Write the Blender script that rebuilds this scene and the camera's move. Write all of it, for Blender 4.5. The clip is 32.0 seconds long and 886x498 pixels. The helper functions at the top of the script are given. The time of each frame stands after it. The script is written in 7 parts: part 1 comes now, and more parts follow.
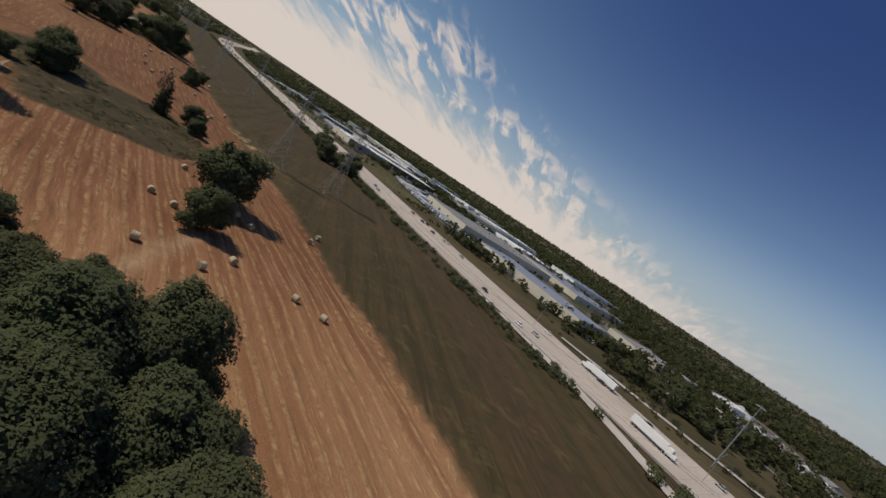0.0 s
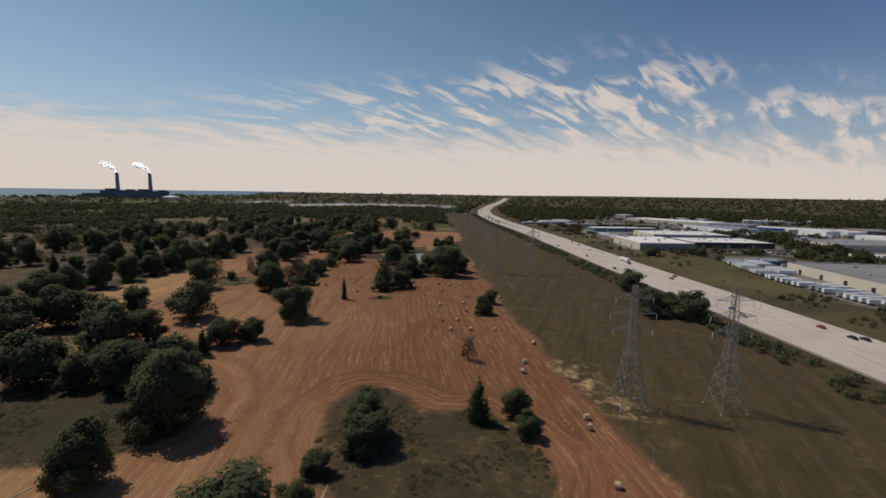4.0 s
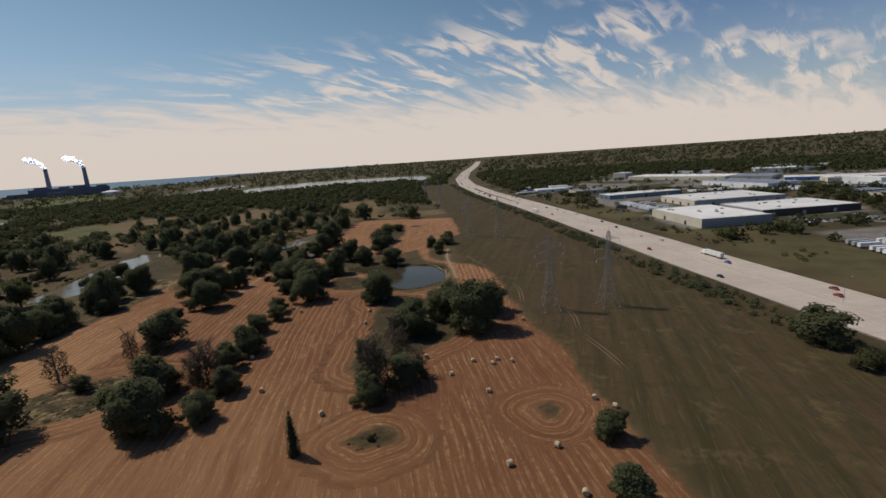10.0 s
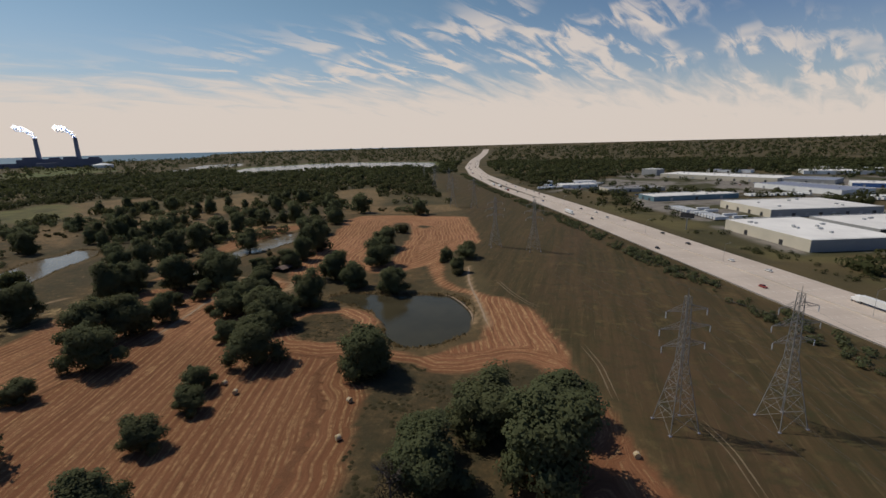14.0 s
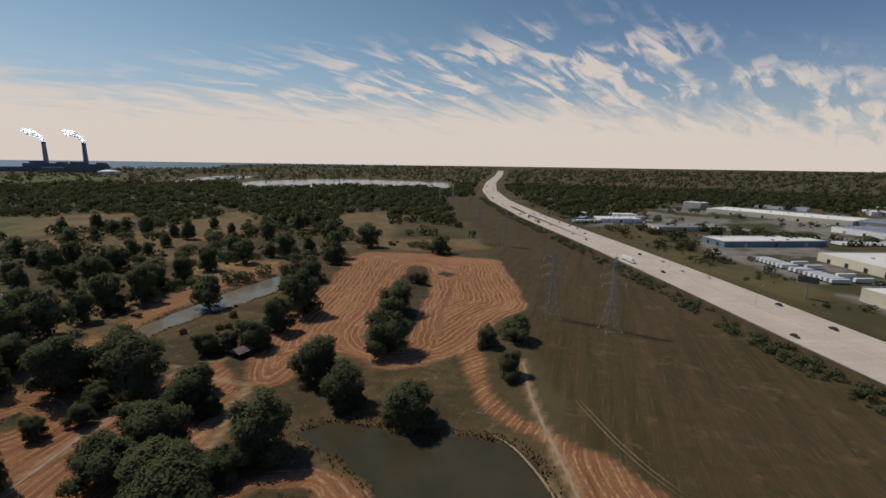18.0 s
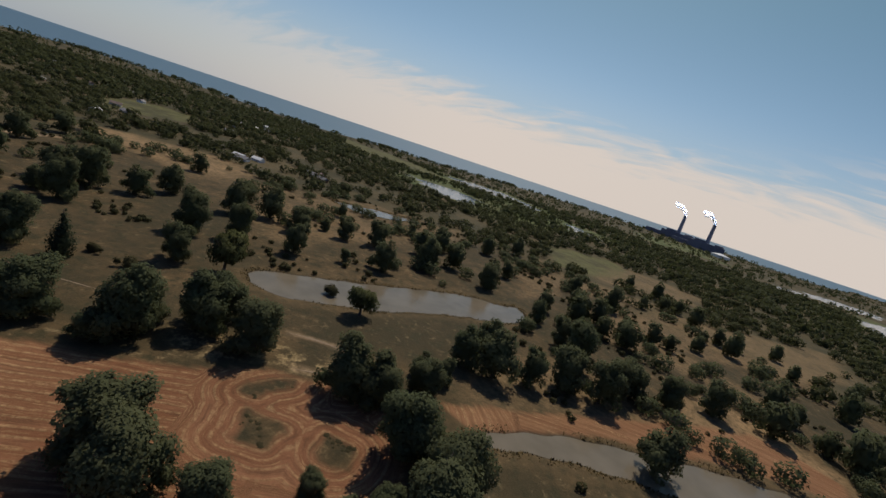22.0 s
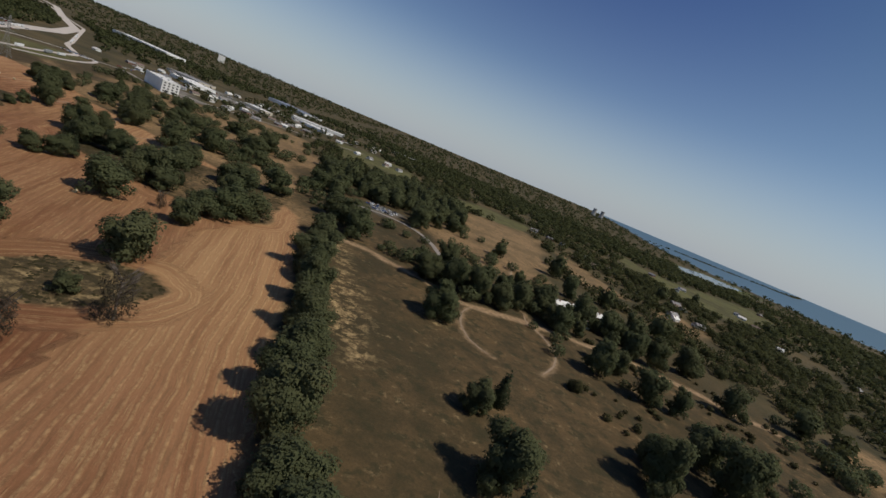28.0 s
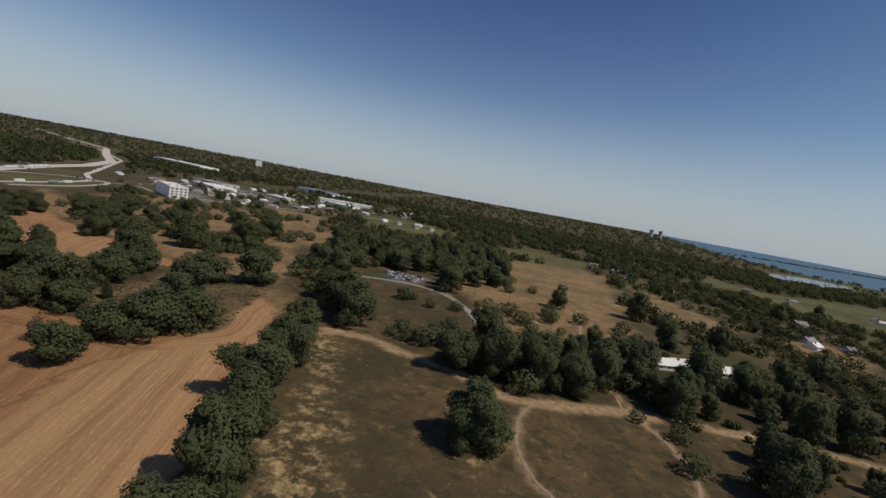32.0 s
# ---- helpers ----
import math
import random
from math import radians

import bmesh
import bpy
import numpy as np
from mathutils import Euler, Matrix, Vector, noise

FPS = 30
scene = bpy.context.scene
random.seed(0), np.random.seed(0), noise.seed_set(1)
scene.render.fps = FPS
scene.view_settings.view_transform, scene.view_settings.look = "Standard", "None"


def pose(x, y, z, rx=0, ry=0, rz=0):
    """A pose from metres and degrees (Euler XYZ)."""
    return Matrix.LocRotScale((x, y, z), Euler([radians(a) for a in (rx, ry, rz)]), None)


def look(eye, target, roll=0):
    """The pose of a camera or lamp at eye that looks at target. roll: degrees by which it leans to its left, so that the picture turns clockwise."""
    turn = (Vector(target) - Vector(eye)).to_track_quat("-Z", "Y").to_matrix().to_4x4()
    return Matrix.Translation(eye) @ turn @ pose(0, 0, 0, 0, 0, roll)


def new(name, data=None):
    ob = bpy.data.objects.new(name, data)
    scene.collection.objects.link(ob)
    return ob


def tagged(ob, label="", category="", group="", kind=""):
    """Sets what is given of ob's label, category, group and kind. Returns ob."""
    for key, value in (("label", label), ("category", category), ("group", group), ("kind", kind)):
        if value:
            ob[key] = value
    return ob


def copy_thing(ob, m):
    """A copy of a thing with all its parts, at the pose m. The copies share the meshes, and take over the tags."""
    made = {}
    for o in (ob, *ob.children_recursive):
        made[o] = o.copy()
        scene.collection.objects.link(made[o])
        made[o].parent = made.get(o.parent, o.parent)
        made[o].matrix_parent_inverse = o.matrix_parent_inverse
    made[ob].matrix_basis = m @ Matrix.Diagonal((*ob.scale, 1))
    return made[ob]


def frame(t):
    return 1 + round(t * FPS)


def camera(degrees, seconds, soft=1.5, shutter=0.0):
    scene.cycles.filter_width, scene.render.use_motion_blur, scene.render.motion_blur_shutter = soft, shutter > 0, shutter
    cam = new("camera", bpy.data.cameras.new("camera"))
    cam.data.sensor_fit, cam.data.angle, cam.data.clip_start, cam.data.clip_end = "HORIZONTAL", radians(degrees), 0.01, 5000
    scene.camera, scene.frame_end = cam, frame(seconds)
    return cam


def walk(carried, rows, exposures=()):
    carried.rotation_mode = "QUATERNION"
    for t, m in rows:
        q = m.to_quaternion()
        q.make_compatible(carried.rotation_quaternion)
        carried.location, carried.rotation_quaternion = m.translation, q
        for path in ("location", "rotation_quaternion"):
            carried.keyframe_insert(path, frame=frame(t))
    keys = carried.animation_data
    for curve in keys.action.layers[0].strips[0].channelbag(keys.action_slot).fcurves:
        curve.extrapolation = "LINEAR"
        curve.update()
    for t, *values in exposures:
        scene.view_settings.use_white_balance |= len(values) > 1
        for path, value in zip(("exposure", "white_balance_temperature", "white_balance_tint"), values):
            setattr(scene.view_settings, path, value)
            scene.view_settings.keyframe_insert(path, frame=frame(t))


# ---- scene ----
cam = camera(89.5, 32.0)
PATH = [
    (0, (-1.49, -10.53, 40.98), (29.60, 83.46, 26.93), 33.8),
    (0.5, (-0.11, -0.56, 43.68), (9.14, 98.79, 37.08), 28.6),
    (1, (-0.53, 10.09, 47.41), (-6.83, 109.83, 43.86), 24.5),
    (1.5, (-2.33, 20.41, 51.27), (-24.63, 117.68, 44.77), 21.3),
    (2, (-5.49, 29.63, 55.21), (-44.69, 121.32, 47.81), 19.9),
    (2.5, (-10.60, 38.07, 59.09), (-61.69, 123.65, 51.04), 20.2),
    (3, (-16.87, 47.02, 62.14), (-67.18, 132.35, 48.43), 16.5),
    (3.5, (-23.79, 56.17, 64.42), (-66.10, 145.79, 51.11), 8.2),
    (4, (-31.23, 64.91, 66.48), (-64.87, 158.27, 54.13), 0.8),
    (4.5, (-38.75, 73.83, 68.51), (-66.94, 169.02, 56.46), -3.7),
    (6.5, (-63.17, 120.53, 75.89), (-96.06, 213.58, 59.74), -0.7),
    (7, (-69.29, 132.20, 77.20), (-102.40, 224.92, 59.70), -0.4),
    (7.5, (-75.52, 144.03, 78.19), (-107.76, 236.86, 59.70), -1.1),
    (8, (-81.74, 156.03, 78.89), (-111.34, 249.66, 60.00), -3.1),
    (8.5, (-87.85, 168.09, 79.32), (-115.76, 262.22, 60.36), -4.2),
    (9, (-93.68, 180.17, 79.68), (-120.98, 274.39, 60.27), -4.5),
    (9.5, (-99.19, 192.55, 80.15), (-127.04, 286.60, 60.65), -4.1),
    (10, (-104.61, 205.10, 80.64), (-132.40, 299.08, 60.74), -3.9),
    (10.5, (-109.89, 217.45, 81.05), (-137.24, 311.50, 60.90), -4.2),
    (11, (-115.13, 229.65, 81.44), (-140.24, 324.30, 61.13), -5.6),
    (11.5, (-120.28, 242.13, 81.74), (-143.28, 337.20, 60.95), -7.2),
    (12, (-125.20, 254.96, 81.69), (-148.66, 349.84, 60.53), -6.4),
    (12.5, (-130.08, 267.82, 81.27), (-157.48, 361.56, 59.77), -2.6),
    (13, (-135.11, 280.42, 80.69), (-163.05, 373.92, 58.84), -1.8),
    (13.5, (-140.29, 292.90, 80.28), (-168.29, 386.30, 58.08), -1.6),
    (14, (-145.74, 305.45, 79.95), (-173.85, 398.68, 57.19), -1.5),
    (14.5, (-151.48, 318.05, 79.67), (-179.84, 411.07, 56.36), -1.1),
    (16.5, (-173.06, 365.90, 82.20), (-201.50, 459.98, 63.76), -0.3),
    (17, (-179.11, 377.61, 83.16), (-207.56, 471.64, 64.45), -0.2),
    (17.5, (-185.29, 389.17, 83.78), (-213.53, 483.22, 64.88), 0.3),
    (18, (-191.05, 401.75, 84.42), (-221.06, 495.27, 65.62), 0.8),
    (18.5, (-196.59, 415.91, 85.02), (-237.78, 504.99, 65.82), 5.4),
    (19, (-202.43, 429.61, 85.47), (-252.83, 513.37, 64.42), 8.3),
    (19.5, (-208.66, 441.64, 85.92), (-267.76, 518.99, 63.02), 12.0),
    (20, (-215.54, 452.50, 86.49), (-285.04, 519.80, 61.19), 14.1),
    (20.5, (-223.98, 462.51, 86.76), (-304.82, 516.20, 62.62), 15.7),
    (21, (-233.52, 471.70, 86.96), (-323.52, 509.95, 66.06), 17.3),
    (21.5, (-243.96, 479.56, 87.22), (-339.48, 501.35, 67.18), 18.3),
    (22, (-255.16, 485.48, 87.45), (-352.67, 493.53, 66.80), 18.4),
    (22.5, (-267.18, 489.38, 87.63), (-365.04, 485.53, 67.37), 18.7),
    (23, (-280.01, 491.56, 87.72), (-376.78, 475.76, 68.07), 18.3),
    (23.5, (-293.23, 492.39, 87.72), (-387.07, 463.60, 68.62), 18.2),
    (24, (-306.81, 492.15, 87.43), (-395.69, 450.41, 68.53), 19.1),
    (24.5, (-320.34, 490.51, 86.77), (-402.24, 436.56, 67.22), 20.1),
    (25, (-332.87, 487.26, 86.14), (-406.89, 423.29, 65.45), 20.8),
    (25.5, (-343.61, 482.94, 85.73), (-409.42, 410.58, 64.92), 21.7),
    (27.5, (-380.86, 455.78, 83.37), (-397.76, 359.56, 62.01), 22.9),
    (28, (-388.43, 445.43, 83.42), (-391.63, 347.67, 62.61), 22.7),
    (28.5, (-394.63, 434.56, 82.58), (-384.43, 337.16, 62.37), 22.3),
    (29, (-398.73, 423.17, 81.36), (-379.74, 327.11, 61.12), 21.3),
    (29.5, (-401.02, 411.52, 80.23), (-381.22, 315.80, 59.14), 21.3),
    (30, (-402.40, 399.71, 79.13), (-381.99, 303.54, 60.87), 20.7),
    (30.5, (-403.11, 387.82, 77.84), (-383.96, 290.61, 64.29), 17.9),
    (31, (-403.05, 375.99, 76.75), (-388.30, 277.89, 64.10), 13.9),
    (31.5, (-402.51, 364.47, 75.80), (-390.01, 266.03, 63.40), 11.6),
    (32, (-401.72, 353.31, 74.66), (-390.07, 254.73, 62.56), 10.4),
]
walk(cam, [(t, look(eye, target, roll)) for t, eye, target, roll in PATH], [(0.0, -0.28), (24.0, -0.28), (27.5, -0.2), (32.0, -0.2)])

# ---- light ----
SUN_DIR = Vector((-0.575, 0.12, 0.81)).normalized()
world = bpy.data.worlds.new("sky")
scene.world = world
world.use_nodes = True
wt = world.node_tree
wt.nodes.clear()


def link(tree, a, b):
    tree.links.new(a, b)


def wnode(kind, **values):
    n = wt.nodes.new(kind)
    for k, v in values.items():
        n.inputs[k].default_value = v
    return n


sky = wt.nodes.new("ShaderNodeTexSky")
sky.sky_type = "NISHITA"
sky.sun_disc = False
sky.sun_elevation = math.asin(SUN_DIR.z)
sky.sun_rotation = math.atan2(SUN_DIR.x, SUN_DIR.y)
sky.air_density, sky.dust_density, sky.ozone_density, sky.altitude = 1.0, 0.6, 2.2, 100
coord = wt.nodes.new("ShaderNodeTexCoord")
split = wt.nodes.new("ShaderNodeSeparateXYZ")
link(wt, coord.outputs["Generated"], split.inputs[0])


def wmath(op, a, b=0.0, clamp=False):
    n = wt.nodes.new("ShaderNodeMath")
    n.operation, n.use_clamp = op, clamp
    for i, v in enumerate((a, b)):
        if isinstance(v, (int, float)):
            n.inputs[i].default_value = v
        else:
            link(wt, v, n.inputs[i])
    return n.outputs[0]


def wramp(value, lo, hi):
    n = wt.nodes.new("ShaderNodeMapRange")
    n.interpolation_type = "SMOOTHSTEP"
    n.inputs[1].default_value, n.inputs[2].default_value = lo, hi
    link(wt, value, n.inputs[0])
    return n.outputs[0]


# high cloud: the view direction projected on a flat layer, then streaked noise
height = wmath("MAXIMUM", split.outputs[2], 0.012)
plane_x = wmath("DIVIDE", split.outputs[0], wmath("ADD", height, 0.3))
plane_y = wmath("DIVIDE", split.outputs[1], wmath("ADD", height, 0.3))
join = wt.nodes.new("ShaderNodeCombineXYZ")
link(wt, plane_x, join.inputs[0])
link(wt, plane_y, join.inputs[1])
mapping = wt.nodes.new("ShaderNodeMapping")
mapping.inputs["Rotation"].default_value = (0, 0, radians(-58))
link(wt, join.outputs[0], mapping.inputs[0])
stretch = wt.nodes.new("ShaderNodeMapping")
stretch.inputs["Scale"].default_value = (0.6, 1.9, 1)
link(wt, mapping.outputs[0], stretch.inputs[0])
streak = wnode("ShaderNodeTexNoise", Scale=6.2, Detail=9.0, Roughness=0.56, Distortion=0.6)
link(wt, stretch.outputs[0], streak.inputs[0])
patch = wnode("ShaderNodeTexNoise", Scale=3.2, Detail=3.0, Roughness=0.5)
link(wt, join.outputs[0], patch.inputs[0])
wisps = wmath("MULTIPLY", wramp(streak.outputs[0], 0.45, 0.60), wramp(patch.outputs[0], 0.36, 0.54))
# the cloud sheet lies over the north and ends towards the east
eastward, westward = wmath("MAXIMUM", split.outputs[0], 0.0), wmath("MAXIMUM", wmath("MULTIPLY", split.outputs[0], -1.0), 0.0)
sector = wramp(wmath("ADD", wmath("MULTIPLY", split.outputs[1], 0.97), wmath("MULTIPLY", split.outputs[0], 0.12)), 0.36, 0.78)
top = wmath("SUBTRACT", wmath("SUBTRACT", 0.31, wmath("MULTIPLY", eastward, 0.32)), wmath("MULTIPLY", westward, 0.15))
band = wmath("SUBTRACT", 1.0, wramp(wmath("SUBTRACT", split.outputs[2], top), -0.07, 0.02))
wisps = wmath("MULTIPLY", wmath("MULTIPLY", wisps, sector), band)
veil_top = wmath("SUBTRACT", wmath("ADD", wmath("MULTIPLY", streak.outputs[0], 0.15), 0.045), wmath("MULTIPLY", eastward, 0.10))
veil = wmath("MULTIPLY", wmath("SUBTRACT", 1.0, wramp(wmath("SUBTRACT", split.outputs[2], veil_top), -0.045, 0.035)), wramp(wmath("ADD", wmath("MULTIPLY", split.outputs[1], 0.85), wmath("MULTIPLY", split.outputs[0], -0.5)), -0.25, 0.6))
cloud = wmath("MULTIPLY", wmath("MAXIMUM", wmath("MULTIPLY", wisps, 0.85), wmath("MULTIPLY", veil, 0.92)), 1.0, True)
deep = wt.nodes.new("ShaderNodeMix")
deep.data_type, deep.blend_type = "RGBA", "MULTIPLY"
link(wt, wramp(split.outputs[2], 0.02, 0.55), deep.inputs[0])
link(wt, sky.outputs[0], deep.inputs[6])
# paler and greener towards the sun's side, deeper blue away from it
side = wt.nodes.new("ShaderNodeMix")
side.data_type = "RGBA"
link(wt, wramp(wmath("ADD", wmath("MULTIPLY", split.outputs[0], -0.9), wmath("MULTIPLY", split.outputs[1], 0.36)), -0.2, 0.8), side.inputs[0])
side.inputs[6].default_value = (0.355, 0.456, 0.745, 1)
side.inputs[7].default_value = (0.68, 0.87, 0.725, 1)
link(wt, side.outputs[2], deep.inputs[7])
haze = wt.nodes.new("ShaderNodeMix")
haze.data_type = "RGBA"
link(wt, wmath("MULTIPLY", wmath("SUBTRACT", 1.0, wramp(split.outputs[2], -0.02, 0.24)), 0.8), haze.inputs[0])
link(wt, deep.outputs[2], haze.inputs[6])
haze.inputs[7].default_value = (4.5, 5.1, 5.8, 1)
tint = wt.nodes.new("ShaderNodeMix")
tint.data_type = "RGBA"
link(wt, cloud, tint.inputs[0])
link(wt, haze.outputs[2], tint.inputs[6])
tint.inputs[7].default_value = (8.95, 7.78, 6.9, 1)
back = wnode("ShaderNodeBackground", Strength=0.094)
link(wt, tint.outputs[2], back.inputs[0])
out = wt.nodes.new("ShaderNodeOutputWorld")
link(wt, back.outputs[0], out.inputs[0])

sun = new("sun", bpy.data.lights.new("sun", "SUN"))
sun.data.energy, sun.data.angle, sun.data.color = 3.3, radians(0.53), (1.0, 0.905, 0.785)
sun.rotation_mode = "QUATERNION"
sun.rotation_quaternion = SUN_DIR.to_track_quat("Z", "Y")


# ---- materials ----
def material(name):
    m = bpy.data.materials.new(name)
    m.use_nodes = True
    t = m.node_tree
    return m, t, t.nodes["Principled BSDF"]


def tnode(t, kind, **values):
    n = t.nodes.new(kind)
    for k, v in values.items():
        n.inputs[k].default_value = v
    return n


def tmath(t, op, a, b=0.0, clamp=False):
    n = t.nodes.new("ShaderNodeMath")
    n.operation, n.use_clamp = op, clamp
    for i, v in enumerate((a, b)):
        if isinstance(v, (int, float)):
            n.inputs[i].default_value = v
        else:
            t.links.new(v, n.inputs[i])
    return n.outputs[0]


def trange(t, value, lo, hi, a=0.0, b=1.0):
    n = t.nodes.new("ShaderNodeMapRange")
    n.inputs[1].default_value, n.inputs[2].default_value, n.inputs[3].default_value, n.inputs[4].default_value = lo, hi, a, b
    t.links.new(value, n.inputs[0])
    return n.outputs[0]


def tmix(t, factor, a, b):
    n = t.nodes.new("ShaderNodeMix")
    n.data_type = "RGBA"
    for i, v in ((0, factor), (6, a), (7, b)):
        if isinstance(v, (int, float)):
            n.inputs[i].default_value = v
        elif isinstance(v, tuple):
            n.inputs[i].default_value = (*v, 1)
        else:
            t.links.new(v, n.inputs[i])
    return n.outputs[2]


def tnoise(t, scale, detail=4.0, rough=0.55, vector=None, distortion=0.0):
    n = tnode(t, "ShaderNodeTexNoise", Scale=scale, Detail=detail, Roughness=rough, Distortion=distortion)
    if vector is None:
        g = t.nodes.new("ShaderNodeNewGeometry")
        vector = g.outputs["Position"]
    t.links.new(vector, n.inputs["Vector"])
    return n.outputs[0]


def worn(name, colour, second, scale=0.4, rough=0.7, metal=0.0, fine=6.0, bump=0.0, spread=0.08):
    """A surface of two related tones: broad stains, fine grain, and a slight change from piece to piece."""
    m, t, b = material(name)
    big, small = tnoise(t, scale, 5.0), tnoise(t, fine, 3.0)
    f = tmath(t, "MULTIPLY", trange(t, big, 0.35, 0.68), trange(t, small, 0.2, 0.8, 0.55, 1.0))
    c = tmix(t, f, colour, second)
    if spread:
        info = t.nodes.new("ShaderNodeObjectInfo")
        hsv = tnode(t, "ShaderNodeHueSaturation")
        t.links.new(trange(t, info.outputs["Random"], 0, 1, 1 - spread, 1 + spread), hsv.inputs["Value"])
        t.links.new(c, hsv.inputs["Color"])
        c = hsv.outputs[0]
    t.links.new(c, b.inputs["Base Color"])
    t.links.new(trange(t, small, 0.2, 0.8, rough - 0.08, min(1, rough + 0.08)), b.inputs["Roughness"])
    b.inputs["Metallic"].default_value = metal
    if bump:
        n = tnode(t, "ShaderNodeBump", Strength=bump, Distance=0.05)
        t.links.new(small, n.inputs["Height"])
        t.links.new(n.outputs[0], b.inputs["Normal"])
    return m


def leaf_material(name, dark, light, dry, bare=0.0):
    m, t, b = material(name)
    geo = t.nodes.new("ShaderNodeNewGeometry")
    info = t.nodes.new("ShaderNodeObjectInfo")
    c = tmix(t, geo.outputs["Random Per Island"], dark, light)
    c = tmix(t, trange(t, info.outputs["Random"], 0.0, 1.0, 0.0, 0.45), c, dry)
    c = tmix(t, trange(t, tnoise(t, 0.25, 2.0), 0.4, 0.7, 0.0, 0.4), c, dark)
    c = tmix(t, trange(t, tnoise(t, 2.2, 3.0, 0.7), 0.42, 0.66, 0.0, 0.5), c, light)
    t.links.new(c, b.inputs["Base Color"])
    b.inputs["Roughness"].default_value = 0.85
    b.inputs["Specular IOR Level"].default_value = 0.12
    relief = tnode(t, "ShaderNodeBump", Strength=0.8, Distance=0.3)
    t.links.new(tmath(t, "ADD", tnoise(t, 0.9, 2.0), tmath(t, "MULTIPLY", tnoise(t, 3.2, 2.0, 0.7), 0.35)), relief.inputs["Height"])
    t.links.new(relief.outputs[0], b.inputs["Normal"])
    trans = t.nodes.new("ShaderNodeBsdfTranslucent")
    t.links.new(c, trans.inputs[0])
    mix = tnode(t, "ShaderNodeMixShader", Fac=0.42)
    t.links.new(b.outputs[0], mix.inputs[1])
    t.links.new(trans.outputs[0], mix.inputs[2])
    t.links.new(mix.outputs[0], t.nodes["Material Output"].inputs[0])
    return m


LEAF = leaf_material("broad_leaf", (0.084, 0.099, 0.050), (0.122, 0.137, 0.065), (0.142, 0.133, 0.065))
LEAF_WOODS = leaf_material("woodland_leaf", (0.054, 0.063, 0.027), (0.074, 0.084, 0.034), (0.085, 0.081, 0.035))
LEAF_DARK = leaf_material("conifer_leaf", (0.040, 0.050, 0.028), (0.070, 0.084, 0.042), (0.076, 0.076, 0.040))
LEAF_PALE = leaf_material("willow_leaf", (0.06, 0.075, 0.03), (0.13, 0.14, 0.06), (0.13, 0.12, 0.05))
LEAF_SHRUB = leaf_material("shrub_leaf", (0.052, 0.054, 0.024), (0.100, 0.094, 0.042), (0.12, 0.096, 0.048))
LEAF_GREY = leaf_material("sparse_grey_leaf", (0.050, 0.044, 0.030), (0.085, 0.074, 0.052), (0.10, 0.080, 0.055))
BARK = worn("bark", (0.075, 0.055, 0.04), (0.14, 0.11, 0.085), 1.5, 0.9, bump=0.6)
TWIG = worn("grey_twig", (0.11, 0.09, 0.075), (0.2, 0.17, 0.14), 1.5, 0.9)
CABLE = worn("weathered_conductor", (0.055, 0.055, 0.055), (0.08, 0.08, 0.078), 0.5, 0.75, 0.1)
CONCRETE = worn("pale_concrete", (0.50, 0.44, 0.385), (0.60, 0.54, 0.475), 0.05, 0.85, fine=0.8)


def road_material():
    """Concrete in slabs: wheel tracks along the lanes and joints across them."""
    m, t, b = material("motorway_concrete")

    def att(name):
        n = t.nodes.new("ShaderNodeAttribute")
        n.attribute_name = name
        return n.outputs["Fac"]

    lane = tmath(t, "SINE", tmath(t, "MULTIPLY", att("across"), 6.283 / 1.9))
    c = tmix(t, trange(t, tnoise(t, 0.04, 4.0), 0.35, 0.65), (0.495, 0.412, 0.34), (0.585, 0.492, 0.41))
    c = tmix(t, trange(t, lane, -0.2, 1.0, 0.0, 0.35), c, (0.40, 0.35, 0.31))
    c = tmix(t, trange(t, tnoise(t, 0.9, 4.0), 0.5, 0.8, 0.0, 0.4), c, (0.36, 0.32, 0.28))
    seam = tmath(t, "FRACT", tmath(t, "MULTIPLY", att("along"), 1 / 6.0))
    c = tmix(t, trange(t, seam, 0.0, 0.06, 0.5, 0.0), c, (0.22, 0.20, 0.18))
    mark = tmath(t, "FRACT", tmath(t, "MULTIPLY", tmath(t, "ADD", att("across"), 0.9), 1 / 3.8))
    dash = tmath(t, "LESS_THAN", tmath(t, "FRACT", tmath(t, "MULTIPLY", att("along"), 1 / 12.0)), 0.3)
    c = tmix(t, tmath(t, "MULTIPLY", tmath(t, "LESS_THAN", mark, 0.045), dash), c, (0.75, 0.74, 0.70))
    t.links.new(c, b.inputs["Base Color"])
    b.inputs["Roughness"].default_value = 0.85
    return m


ROAD_MAT = road_material()
ASPHALT = worn("grey_asphalt", (0.12, 0.115, 0.11), (0.19, 0.18, 0.17), 0.08, 0.9, fine=1.0)
DRIVE = worn("worn_grey_drive", (0.27, 0.235, 0.20), (0.34, 0.30, 0.26), 0.08, 0.9, fine=1.0)
STEEL = worn("galvanised_steel", (0.42, 0.42, 0.42), (0.30, 0.29, 0.28), 0.8, 0.45, 0.7)
LATTICE = worn("weathered_lattice_steel", (0.29, 0.285, 0.27), (0.21, 0.205, 0.20), 0.8, 0.7, 0.3)
WHITE = worn("white_coated_metal", (0.80, 0.80, 0.79), (0.66, 0.66, 0.65), 0.08, 0.5)
ROOF_PALE = worn("pale_membrane_roof", (0.80, 0.78, 0.74), (0.62, 0.60, 0.57), 0.04, 0.8, fine=0.6)
